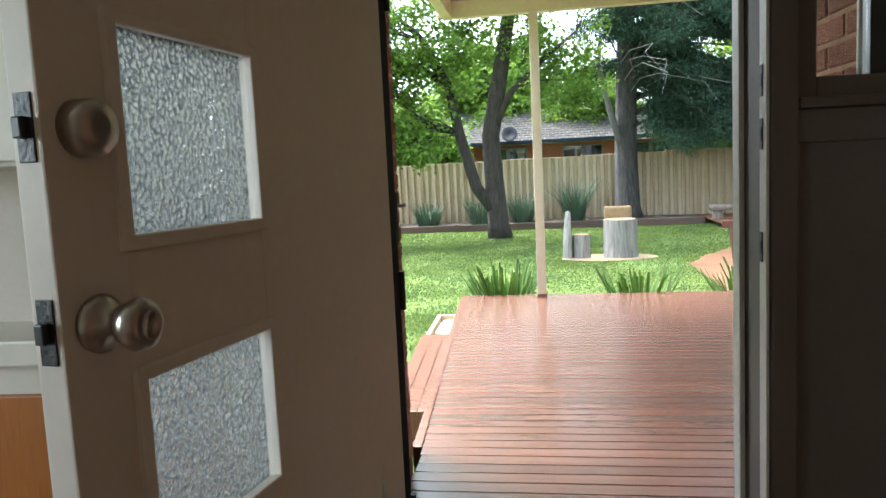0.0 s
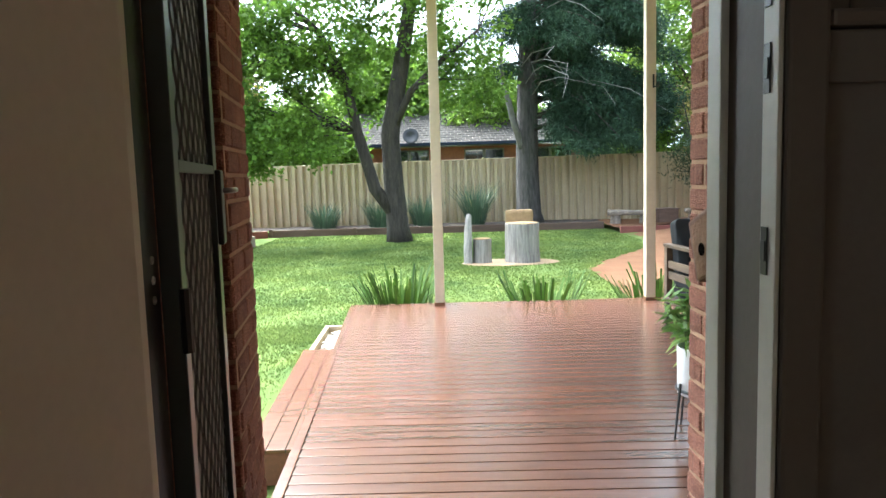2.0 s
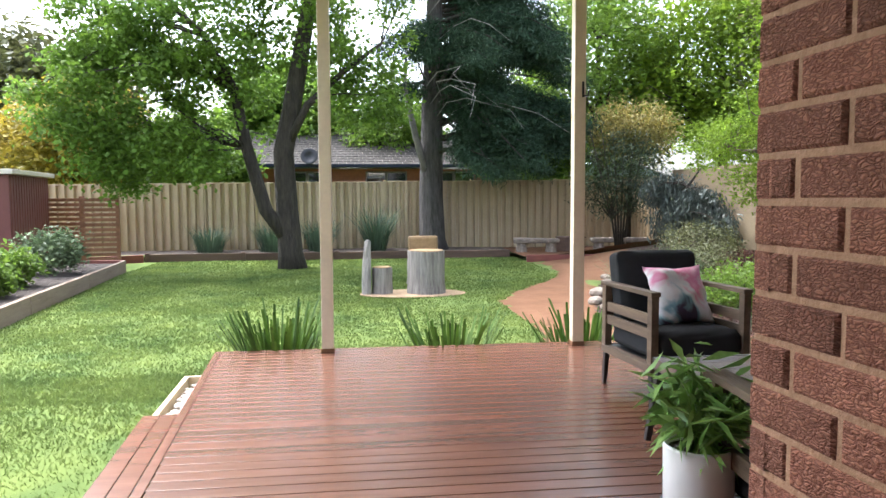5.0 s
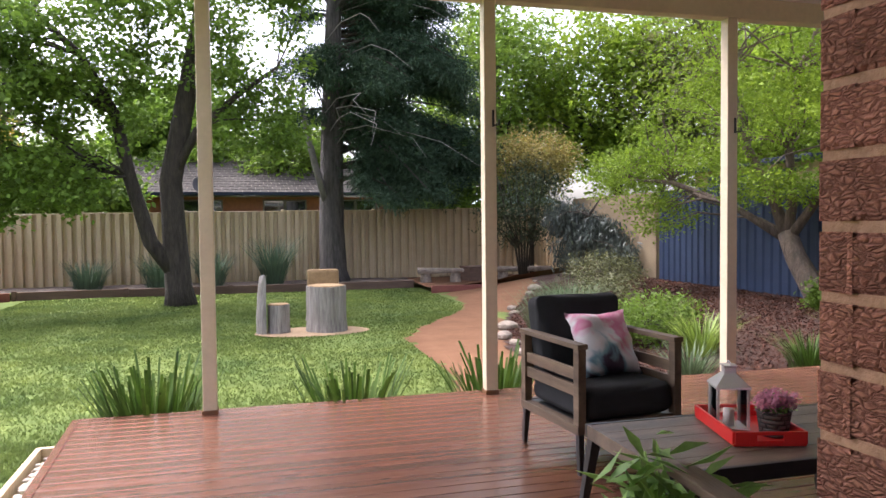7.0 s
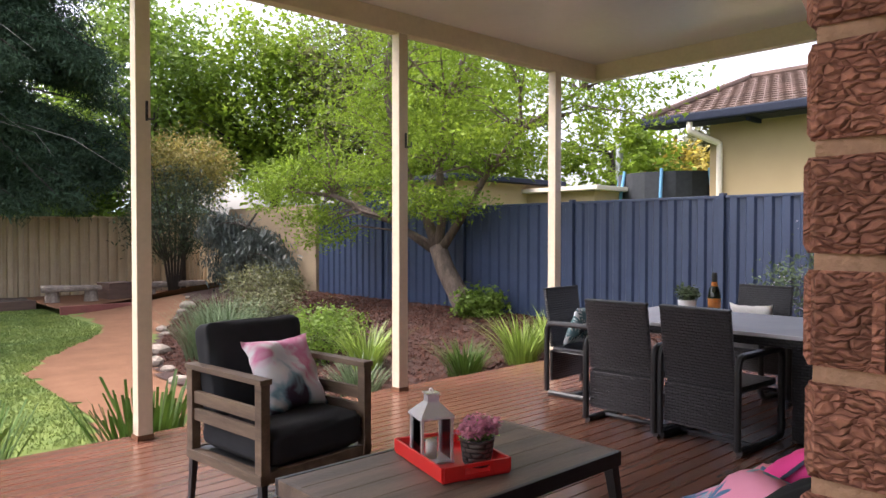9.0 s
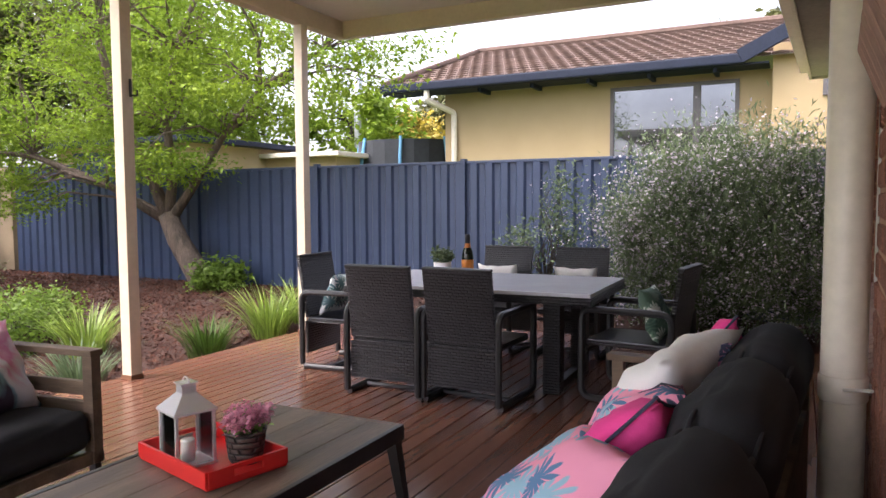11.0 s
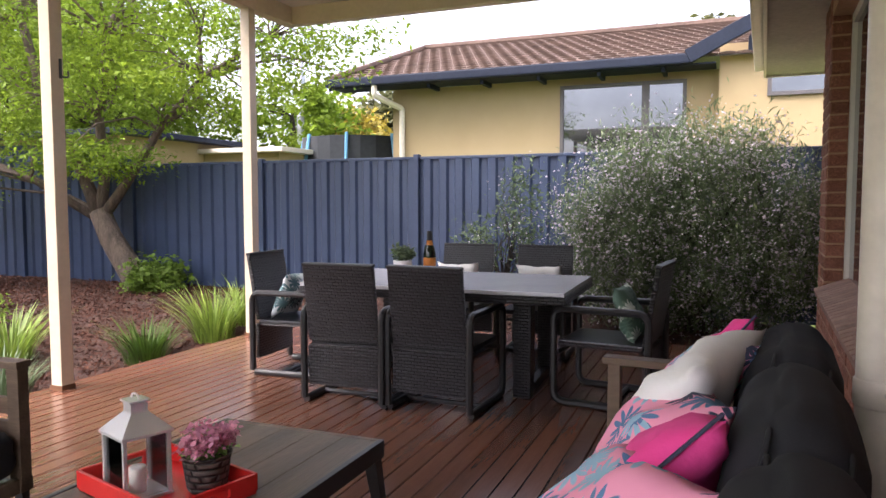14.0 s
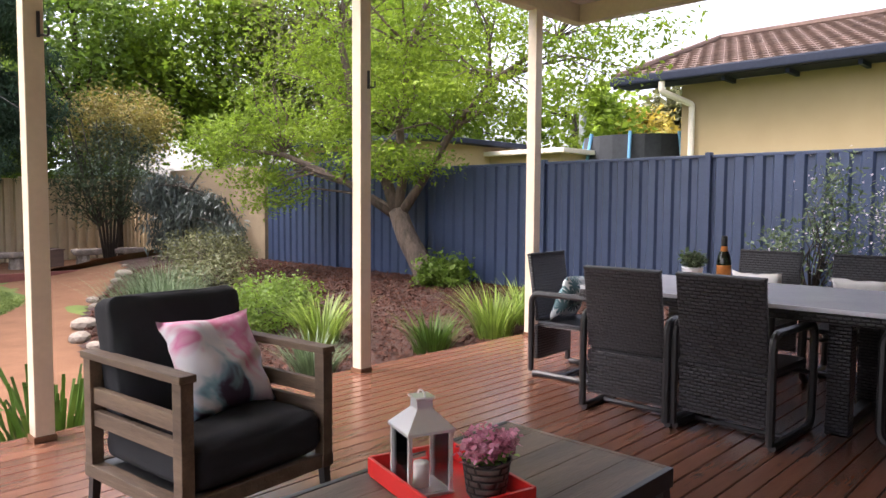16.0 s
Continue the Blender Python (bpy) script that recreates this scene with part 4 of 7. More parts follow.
part("gutter", box(-0.98, 6.70, 0.062, 0.17, 2.88, 3.06, 0.015), CREAM, beam)
part("gutter", box(6.602, 6.70, -4.6, 0.06, 2.88, 3.06, 0.015), CREAM, beam)
for i, x in enumerate((0.0, 1.95, 3.96, 5.9)):
    post = thing("patio_post", at(x, 0.0), "square cream steel patio post standing on the deck", "post", "patio posts")
    part("shaft", box(-0.045, 0.045, -0.045, 0.045, 0.0, 2.83, 0.006), CREAM, post)
    part("base_plate", box(-0.052, 0.052, -0.052, 0.052, 0.0, 0.03, 0.003), CLAY, post, "rust-stained base plate")
    if i in (1, 2):
        hook = part("hook", box(0.012, 0.026, -0.058, -0.045, 1.93, 2.05, 0.002), BLACK_MET, post, "small black metal hook")
        part("hook_arm", tube(rounded_path([(0.02, -0.058, 1.94), (0.055, -0.075, 1.94), (0.055, -0.075, 1.98)], 0.01), 0.006, 6), BLACK_MET, post)

# ---- deck ----
deck = thing("deck", Matrix(), "wide red-brown timber deck with narrow polished boards", "deck", kind="structure")
PITCH, GAP = 0.0935, 0.007


def deck_left(y):
    return -0.83 - 0.0702 * y


y = 0.075
k = 0
while y - PITCH > -5.13:
    y0, y1 = y - PITCH + GAP, y
    xl, xr = (deck_left(y0), 6.84) if y > -4.62 else (-0.53, 1.12)
    if y <= -4.05 and y > -4.62:
        xl = -0.53
    bm = bmesh.new()
    add_box(bm, xl + 0.03, xr, y0, y1, -0.022, 0.0, None, 0.003)
    part("deck_board", bm, DECK, deck)
    y -= PITCH
    k += 1
part("edge_board", box(0, 0.045, -4.05, 0.08, -0.14, 0.002, 0.004, m=at(-0.845, 0, 0, 4)), DECK, deck)
part("fascia_board", box(-0.83, 6.86, 0.078, 0.10, -0.15, 0.0, 0.003), DECK, deck)
part("fascia_board", box(6.842, 6.862, -4.6, 0.076, -0.15, 0.0, 0.003), DECK, deck)
part("subframe", box(-0.5, 6.82, -5.1, 0.06, -0.30, -0.024), DECK_DARK, deck)
step = thing("deck_step", at(-0.845, 0, 0, 4), "low timber side step of three long boards", "step", kind="structure")
for i in range(3):
    part("step_board", box(-0.31 + i * 0.103, -0.212 + i * 0.103, -3.05, -0.92, -0.19, -0.168, 0.003), DECK, step)
part("step_riser", box(-0.30, -0.01, -3.045, -3.02, -0.36, -0.192, 0.003), DECK_DARK, step)
part("step_riser", box(-0.30, -0.28, -3.02, -0.94, -0.36, -0.192, 0.003), DECK_DARK, step)
part("step_riser", box(-0.30, -0.01, -0.94, -0.93, -0.36, -0.192, 0.003), DECK_DARK, step)


# ---- fences ----
def fence_panel(width, z0, z1, rib=0.2, fold=0.05):
    """A folded steel fence sheet in the frame's x and z, with trapezoid ribs."""
    bm = bmesh.new()
    xs = []
    n = max(1, round(width / rib))
    for k in range(n):
        a = k * width / n
        w = width / n
        xs += [(a + w * 0.0, 0.0), (a + w * 0.34, 0.0), (a + w * 0.46, fold), (a + w * 0.88, fold)]
    xs.append((width, 0.0))
    lo = [bm.verts.new((x, -y, z0)) for x, y in xs]
    hi = [bm.verts.new((x, -y, z1)) for x, y in xs]
    lo2 = [bm.verts.new((x, -y + 0.003, z0)) for x, y in xs]
    hi2 = [bm.verts.new((x, -y + 0.003, z1)) for x, y in xs]
    for i in range(len(xs) - 1):
        bm.faces.new((lo[i], lo[i + 1], hi[i + 1], hi[i]))
        bm.faces.new((lo2[i + 1], lo2[i], hi2[i], hi2[i + 1]))
        bm.faces.new((hi[i], hi[i + 1], hi2[i + 1], hi2[i]))
    return bm


def fence_run(name, start, angle, length, heights, material, label, panel=2.0, rib=0.2, fold=0.05):
    """Steel fence panels along local x from start; heights gives (z0, z1) by distance."""
    f = thing(name, at(*start, 0, angle), label, "fence", kind="structure")
    n = max(1, round(length / panel))
    w = length / n
    for k in range(n):
        z0, z1 = heights((k + 0.5) * w)
        part("fence_panel", fence_panel(w, z0, z1, rib, fold), material, f, m=at(k * w, 0))
        part("top_rail", box(k * w + 0.005, (k + 1) * w - 0.005, -fold + 0.005, 0.02, z1, z1 + 0.035, 0.006), material, f)
        part("bottom_rail", box(k * w + 0.005, (k + 1) * w - 0.005, -0.045, 0.02, z0 - 0.03, z0, 0.006), material, f)
        if k:
            part("fence_post", box(k * w - 0.03, k * w + 0.03, -0.055, 0.03, z0 - 0.1, z1 + 0.06, 0.004), material, f)
    return f


# far fence, seen from its -y side
fence_run("fence_rear", (-16.0, 14.5), 0, 24.3, lambda d: (-0.26, 1.56 + 0.008 * (d - 12)), FENCE, "tall cream ribbed steel fence across the garden", 2.4, 0.23, 0.085)
# side boundary runs towards the house along x = 8.4, seen from its -x side
fence_run("fence_side_cream", (8.3, 14.5), -90, 2.3, lambda d: (-0.3, 1.70), FENCE, "cream steel fence behind the garden shrubs", 2.1, 0.23, 0.085)
fence_run("fence_side_blue", (8.4, 8.2), -90, 15.2, lambda d: (0.02, 1.83 if d < 2.1 else (1.78 if d < 5.3 else 1.67)), BLUE, "navy blue ribbed steel boundary fence", 2.17, 0.2, 0.03)
slab("wall_cream_pier", Matrix(), 8.34, 8.46, 8.22, 12.2, -0.3, 1.86, GARDEN_WALL, label="beige rendered garden wall", category="wall")

# ---- doors ----
door = thing("door_1", at(-0.257, -5.70, 0.0, 261.2), "open beige back door with pebbled glass panes and two knobs", "door", kind="structure")
# local x runs from the hinge to the latch edge, local y is the face away from the room's middle
DW, DT = 0.915, 0.038
panes = [(0.53, 0.812, 1.235, 1.485), (0.53, 0.812, 0.83, 1.075), (0.53, 0.812, 0.42, 0.67), (0.53, 0.812, 1.64, 1.89)]
bm = bmesh.new()
add_box(bm, 0.0, 0.53, 0, DT, 0.04, 2.06, None, 0.003)
add_box(bm, 0.812, DW, 0, DT, 0.04, 2.06, None, 0.003)
zs = [0.04] + [v for p in sorted(panes, key=lambda q: q[2]) for v in p[2:]] + [2.06]
for a, b in zip(zs[::2], zs[1::2]):
    add_box(bm, 0.528, 0.814, 0.001, DT - 0.001, a, b)
leaf_1 = part("door_leaf", bm, DOOR_PAINT, door)
for x0, x1, z0, z1 in panes:
    g = part("pane", box(x0, x1, DT / 2 - 0.003, DT / 2 + 0.003, z0, z1), OBSCURE, door, "pebbled obscure glass")
    g.visible_shadow = False
    for s in (0, 1):
        ya, yb = (-0.008, 0.006) if s == 0 else (DT - 0.006, DT + 0.008)
        bm = bmesh.new()
        for a, b, c, d in ((x0 - 0.012, x1 + 0.012, z0 - 0.012, z0 + 0.006), (x0 - 0.012, x1 + 0.012, z1 - 0.006, z1 + 0.012), (x0 - 0.012, x0 + 0.006, z0, z1), (x1 - 0.006, x1 + 0.012, z0, z1)):
            add_box(bm, a, b, ya, yb, c, d, None, 0.003)
        part("glazing_bead", bm, DOOR_PAINT, door)
for z, big in ((1.15, True), (1.36, False)):
    m = Matrix.Translation((0.866, DT, z)) @ Matrix.Rotation(radians(-90), 4, "X")
    prof = [(0.032, 0.0), (0.033, 0.006), (0.026, 0.012), (0.013, 0.018), (0.012, 0.032), (0.024, 0.04), (0.029, 0.052), (0.027, 0.064), (0.015, 0.07), (0.012, 0.066)] if big else [(0.031, 0.0), (0.031, 0.02), (0.027, 0.028), (0.012, 0.03)]
    part("door_knob" if big else "deadlock", lathe(prof, 24), SATIN, door, "round satin nickel knob" if big else "round satin nickel deadlock", m, True)
    part("latch_plate", box(DW - 0.001, DW + 0.002, 0.008, 0.030, z - 0.035, z + 0.035, 0.001), RATTAN_PLAIN, door, "dark metal latch plate")
    part("latch_bolt", box(DW + 0.002, DW + 0.012, 0.013, 0.025, z - 0.011, z + 0.011, 0.002), BLACK_MET, door)

screen = thing("door_2", at(-0.272, -5.482, 0, 103.4), "open dark green security screen door with a lever latch", "door", kind="structure")
SW = 0.69
for a, b, z0, z1 in ((0, 0.05, 0.03, 2.06), (SW - 0.075, SW, 0.03, 2.06), (0.05, SW - 0.075, 0.03, 0.1), (0.05, SW - 0.075, 2.0, 2.06), (0.05, SW - 0.075, 1.23, 1.25)):
    part("screen_frame", box(a, b, -0.016, 0.016, z0, z1, 0.003), GREEN_STEEL, screen)
part("edge_strip", box(SW, SW + 0.004, -0.014, 0.014, 0.03, 2.06), SATIN, screen, "bright aluminium edge strip")
bars = 13
bm = bmesh.new()
for k in range(bars):
    pts = []
    for i in range(185):
        z = 0.1 + 1.9 * i / 184
        x = 0.085 + (SW - 0.17) * k / (bars - 1) + (-1) ** k * 0.0165 * math.cos(2 * math.pi * z / 0.086)
        pts.append((x, 0.0035, z))
    add_tube(bm, pts, 0.0085, 4, False)
part("security_grille", bm, GREEN_STEEL, screen, "wavy-barred security grille")
part("upper_mesh", box(0.05, SW - 0.05, -0.001, 0.001, 1.25, 2.0), GREEN_STEEL, screen)
part("fly_mesh", box(0.05, SW - 0.05, -0.001, 0.001, 0.1, 1.23), mat("fly_mesh_cloth", (0.20, 0.215, 0.20), (0.15, 0.162, 0.15), 60, 0.8, 0.1), screen)
lock = part("lock_box", box(SW - 0.06, SW + 0.012, -0.03, 0.03, 1.06, 1.24, 0.006), BLACK_MET, screen, "black lock with a lever")
part("lever", tube(rounded_path([(SW - 0.02, -0.03, 1.19), (SW - 0.02, -0.055, 1.19), (SW + 0.05, -0.055, 1.19)], 0.01), 0.007, 8), SATIN, lock, "small silver lever")
for z in (0.4, 1.0, 1.75):
    part("hinge", tube([(-0.005, -0.02, z - 0.05), (-0.005, -0.02, z + 0.05)], 0.009, 8), BLACK_MET, screen)

# ---- things in the room ----
cab = thing("kitchen_cabinet", at(-0.60, -5.77, 0.03, 4), "kitchen base cabinet with an orange timber door", "cabinet")
part("body", box(-1.4, 0.0, -0.20, 0.06, 0.0, 0.92, 0.003), CAB_WHITE, cab)
part("cabinet_door", box(-0.42, -0.03, -0.22, -0.202, 0.06, 0.86, 0.003), CAB_ORANGE, cab, "orange timber veneer door")
part("cabinet_door", box(-0.84, -0.44, -0.22, -0.202, 0.06, 0.86, 0.003), CAB_ORANGE, cab, "orange timber veneer door")
tagged(link("benchtop", box(-1.42, 0.02, -0.23, 0.06, 0.922, 0.975, 0.006), CAB_WHITE, m=at(-0.60, -5.77, 0.03, 4)), "pale laminate kitchen benchtop on the cabinet", "benchtop")
wc = thing("wall_cabinet", at(-0.60, -5.77, 0.03, 4), "cream laminate wall cabinet above the benchtop", "cabinet")
part("body", box(-1.4, 0.0, -0.18, 0.06, 1.32, 2.2, 0.003), CAB_WHITE, wc)
part("cabinet_door", box(-0.42, -0.02, -0.20, -0.182, 1.33, 2.19, 0.003), CAB_WHITE, wc)
tagged(link("splashback", box(-1.4, 0.0, 0.04, 0.06, 0.98, 1.32), SPLASH, m=at(-0.60, -5.77, 0.03, 4)), "grey splashback behind the benchtop", "splashback", kind="structure")

ch = thing("dining_chair", at(-0.165, -6.09, 0.03, 62), "pale painted timber chair with a curved back rail", "chair")
part("seat", box(-0.2, 0.2, -0.2, 0.2, 0.40, 0.435, 0.012), TRIM_PAINT, ch)
for x, yy in ((-0.17, -0.17), (0.17, -0.17), (-0.17, 0.17), (0.17, 0.17)):
    part("leg", tube([(x, yy, 0.40), (x * 1.1, yy * 1.1, 0.0)], [0.018, 0.014], 8), TRIM_PAINT, ch)
part("back_rail", tube(rounded_path([(-0.19, 0.18, 0.43), (-0.20, 0.22, 0.78), (0.0, 0.25, 0.80), (0.20, 0.22, 0.78), (0.19, 0.18, 0.43)], 0.07, 5), 0.018, 8), TRIM_PAINT, ch)
part("back_panel", box(-0.15, 0.15, 0.215, 0.225, 0.52, 0.745, 0.004), CHAIR_WOOD, ch, "brown inset back panel")


# ---- lounge furniture ----
def armchair(m):
    c = thing("armchair", m, "weathered timber outdoor armchair with black cushions", "armchair")
    for s in (-1, 1):
        x = s * 0.285
        for yy in (-0.28, 0.28):
            part("leg", tube([(x, yy, 0.20), (x * 1.02, yy * 1.06, 0.0)], [0.022, 0.016], 4), BLACK_MET, c, "black metal leg")
            part("arm_post", box(x - 0.022, x + 0.022, yy - 0.024, yy + 0.024, 0.20, 0.62, 0.003), CHAIR_WOOD, c)
        part("armrest", box(x - 0.03, x + 0.03, -0.31, 0.31, 0.62, 0.645, 0.004), CHAIR_WOOD, c)
        for z in (0.49, 0.41):
            part("side_slat", box(x - 0.012, x + 0.012, -0.256, 0.256, z - 0.028, z + 0.028, 0.003), CHAIR_WOOD, c)
        part("side_rail", box(x - 0.026, x + 0.026, -0.304, 0.304, 0.20, 0.245, 0.004), CHAIR_WOOD, c)
    part("front_rail", box(-0.262, 0.262, -0.30, -0.27, 0.20, 0.25, 0.004), CHAIR_WOOD, c)
    part("back_slat", box(-0.262, 0.262, 0.262, 0.285, 0.42, 0.60, 0.004), CHAIR_WOOD, c)
    part("back_rail", box(-0.262, 0.262, 0.27, 0.30, 0.20, 0.25, 0.004), CHAIR_WOOD, c)
    part("base_frame", box(-0.262, 0.262, -0.268, 0.268, 0.225, 0.245), BLACK_MET, c)
    part("seat_cushion", cushion(0.53, 0.56, 0.17, 0.25, 12, 1), BLACK_FAB, c, "thick black seat cushion", Matrix.Translation((0, -0.02, 0.335)), True)
    b = Matrix.Translation((0, 0.215, 0.60)) @ Matrix.Rotation(radians(78), 4, "X")
    part("back_cushion", cushion(0.53, 0.46, 0.17, 0.3, 12, 5), BLACK_FAB, c, "plump black back cushion", b, True)
    return c


ARM = at(2.085, -1.425, 0, 6)
armchair(ARM)


def scatter(m, w, d, h, material, label, seed, piping=None):
    t = thing("scatter_cushion", m, label, "cushion", "scatter cushions")
    part("cover", pillow(w, d, h, 14, seed), material, t, smooth=True)
    if piping:
        part("piping", pillow_rim(w, d), piping, t)
    return t


def lean(x, y, z, turn, tilt, spin=0.0):
    return at(x, y, z, turn) @ Matrix.Rotation(radians(tilt), 4, "X") @ rot(spin)


scatter(ARM @ lean(0.06, 0.03, 0.575, 8, 64, -1), 0.42, 0.38, 0.15, WATERCOLOUR, "pink and white watercolour-print cushion on the armchair", 3)


def coffee_table(m):
    t = thing("coffee_table", m, "low grey-brown timber coffee table with black legs", "coffee table")
    w, d = 1.16, 0.63
    for k in range(5):
        part("top_plank", box(-w / 2 + 0.02, w / 2 - 0.02, -d / 2 + 0.02 + k * (d - 0.04) / 5 + 0.001, -d / 2 + 0.02 + (k + 1) * (d - 0.04) / 5 - 0.001, 0.378, 0.4, 0.0015), TABLE_WOOD, t)
    for a, b, c, e in ((-w / 2, w / 2, -d / 2, -d / 2 + 0.02), (-w / 2, w / 2, d / 2 - 0.02, d / 2), (-w / 2, -w / 2 + 0.02, -d / 2 + 0.02, d / 2 - 0.02), (w / 2 - 0.02, w / 2, -d / 2 + 0.02, d / 2 - 0.02)):
        part("edge_frame", box(a, b, c, e, 0.345, 0.402, 0.003), BLACK_MET if e - c < 0.03 else TABLE_WOOD, t)
    for sx in (-1, 1):
        for sy in (-1, 1):
            part("leg", tube([(sx * (w / 2 - 0.03), sy * (d / 2 - 0.03), 0.35), (sx * (w / 2 + 0.02), sy * (d / 2 + 0.0), 0.0)], [0.030, 0.018], 4), BLACK_MET, t)
    return t


coffee_table(at(2.20, -2.535, 0, 0))

tray = thing("serving_tray", at(2.19, -2.50, 0.402, 75), "red lacquered serving tray with cut-out handles", "tray")
tw, td = 0.40, 0.27
part("base", box(-tw / 2, tw / 2, -td / 2, td / 2, 0, 0.008, 0.002), RED, tray)
for s in (-1, 1):
    part("side", box(-tw / 2, tw / 2, s * td / 2 - 0.005, s * td / 2 + 0.005, 0.008, 0.055, 0.002), RED, tray)
    bm = bmesh.new()
    x0, x1 = s * tw / 2 - 0.005, s * tw / 2 + 0.005
    add_box(bm, x0, x1, -td / 2 + 0.005, -0.05, 0.008, 0.055)
    add_box(bm, x0, x1, 0.05, td / 2 - 0.005, 0.008, 0.055)
    add_box(bm, x0, x1, -0.05, 0.05, 0.008, 0.022)
    add_box(bm, x0, x1, -0.05, 0.05, 0.043, 0.055)
    part("handle_end", bm, RED, tray)

lan = thing("lantern", at(2.14, -2.45, 0.41, 70), "polished steel candle lantern standing in the tray", "lantern")
lw = 0.058
for sx in (-1, 1):
    for sy in (-1, 1):
        part("corner_post", box(sx * lw - 0.005, sx * lw + 0.005, sy * lw - 0.005, sy * lw + 0.005, 0.0, 0.165, 0.001), CHROME, lan)
part("base_plate", box(-lw - 0.008, lw + 0.008, -lw - 0.008, lw + 0.008, 0, 0.008, 0.002), CHROME, lan)
for a in range(4):
    g = part("pane", box(-lw, lw, -0.001, 0.001, 0.01, 0.165), GLASS, lan, m=rot(90 * a) @ Matrix.Translation((0, lw, 0)))
bm = bmesh.new()
ring = [[bm.verts.new((sx * r, sy * r, z)) for sx, sy in ((-1, -1), (1, -1), (1, 1), (-1, 1))] for r, z in ((lw + 0.010, 0.165), (lw + 0.010, 0.172), (0.024, 0.218), (0.022, 0.222), (0.022, 0.243), (0.028, 0.247), (0.028, 0.252))]
for a, b in zip(ring, ring[1:]):
    for k in range(4):
        bm.faces.new((a[k], a[(k + 1) % 4], b[(k + 1) % 4], b[k]))
bm.faces.new(ring[-1])
bm.faces.new(ring[0][::-1])
part("roof", bm, CHROME, lan)
part("carry_ring", tube([(0.022 * math.cos(a / 8 * math.pi), 0, 0.252 + 0.014 * math.sin(a / 8 * math.pi)) for a in range(9)], 0.003, 6), CHROME, lan)
part("candle", lathe([(0.022, 0.008), (0.022, 0.07), (0.02, 0.073), (0.004, 0.072)], 18), CANDLE, lan, "cream candle", smooth=True)

pot = thing("flower_pot", at(2.23, -2.60, 0.41), "dark woven pot of pink flowers standing in the tray", "flower pot")
part("pot", lathe([(0.045, 0.0), (0.052, 0.01), (0.064, 0.095), (0.067, 0.1), (0.062, 0.1), (0.058, 0.085)], 24), BASKET, pot, smooth=True)
leaves("foliage", clusters([(0, 0, 0.105, 0.05, 0.05, 0.02, 30)], 4), 0.012, 5, 0.03, POTPLANT, pot, 5)
leaves("blossom", clusters([(0, 0, 0.135, 0.068, 0.068, 0.030, 40)], 6), 0.011, 26, 0.016, PINK_PETAL, pot, 7, aspect=0.9, label="clustered pale pink flowers")["kind"] = "stuff"

# sofa along the brick wall
SOFA = at(2.28, -3.90, 0, -4)
sofa = thing("sofa", SOFA, "long timber-framed outdoor sofa with black cushions", "sofa")
L = 1.92
for s in (-1, 1):
    x = s * (L / 2 + 0.02)
    for yy in (-0.17, 0.46):
        part("leg", box(x - 0.022, x + 0.022, yy - 0.022, yy + 0.022, 0.0, 0.60, 0.003), CHAIR_WOOD, sofa)
    part("armrest", box(x - 0.035, x + 0.035, -0.20, 0.50, 0.60, 0.625, 0.004), CHAIR_WOOD, sofa)
    part("side_slat", box(x - 0.012, x + 0.012, -0.148, 0.438, 0.36, 0.42, 0.003), CHAIR_WOOD, sofa)
part("front_rail", box(-L / 2, L / 2, 0.44, 0.47, 0.18, 0.24, 0.004), CHAIR_WOOD, sofa)
part("back_rail", box(-L / 2, L / 2, -0.19, -0.165, 0.18, 0.50, 0.004), CHAIR_WOOD, sofa)
part("base_frame", box(-L / 2, L / 2, -0.16, 0.44, 0.20, 0.235), BLACK_MET, sofa)
for k in range(3):
    x = (k - 1) * 0.635
    part("seam", welt(0.585, 0.40, 0.21), BLACK_FAB, sofa, "", Matrix.Translation((x, -0.07, 0.58)) @ Matrix.Rotation(radians(-76), 4, "X"), True)
    part("seat_cushion", cushion(0.63, 0.60, 0.17, 0.22, 12, k), BLACK_FAB, sofa, "black seat cushion", Matrix.Translation((x, 0.15, 0.32)), True)
    part("back_cushion", cushion(0.618, 0.48, 0.215, 0.32, 16, k + 9, 0.46), BLACK_FAB, sofa, "plump black back cushion", Matrix.Translation((x, -0.07, 0.58)) @ Matrix.Rotation(radians(-76), 4, "X"), True)


def on_sofa(x, y, z, turn, tilt, spin=0.0):
    return SOFA @ at(x, y, z, turn) @ Matrix.Rotation(radians(tilt), 4, "X") @ rot(spin)


scatter(on_sofa(-0.34, 0.25, 0.55, 18, -40, 14), 0.50, 0.50, 0.19, PALM_PINK, "pink palm-print cushion lying on the sofa", 1)
scatter(on_sofa(-0.06, 0.18, 0.58, -14, -48, 20), 0.49, 0.48, 0.18, HOT_PINK, "hot pink cushion with dark piping on the sofa", 2, PIPING)
scatter(on_sofa(0.20, 0.215, 0.56, 6, -44, 8), 0.50, 0.48, 0.19, PALM_PINK, "pink and blue palm-print cushion against the sofa back", 4)
scatter(on_sofa(0.43, 0.16, 0.665, -10, -48, -6), 0.48, 0.40, 0.17, WHITE_CLOTH, "plain white cushion against the sofa back", 5)
scatter(on_sofa(0.66, 0.19, 0.59, 4, -48, 10), 0.52, 0.50, 0.18, PALM_PINK, "pale pink palm-print cushion at the sofa's end", 6)
scatter(on_sofa(0.82, 0.13, 0.63, -12, -54, 24), 0.40, 0.40, 0.16, HOT_PINK, "small hot pink cushion by the sofa arm", 7, PIPING)


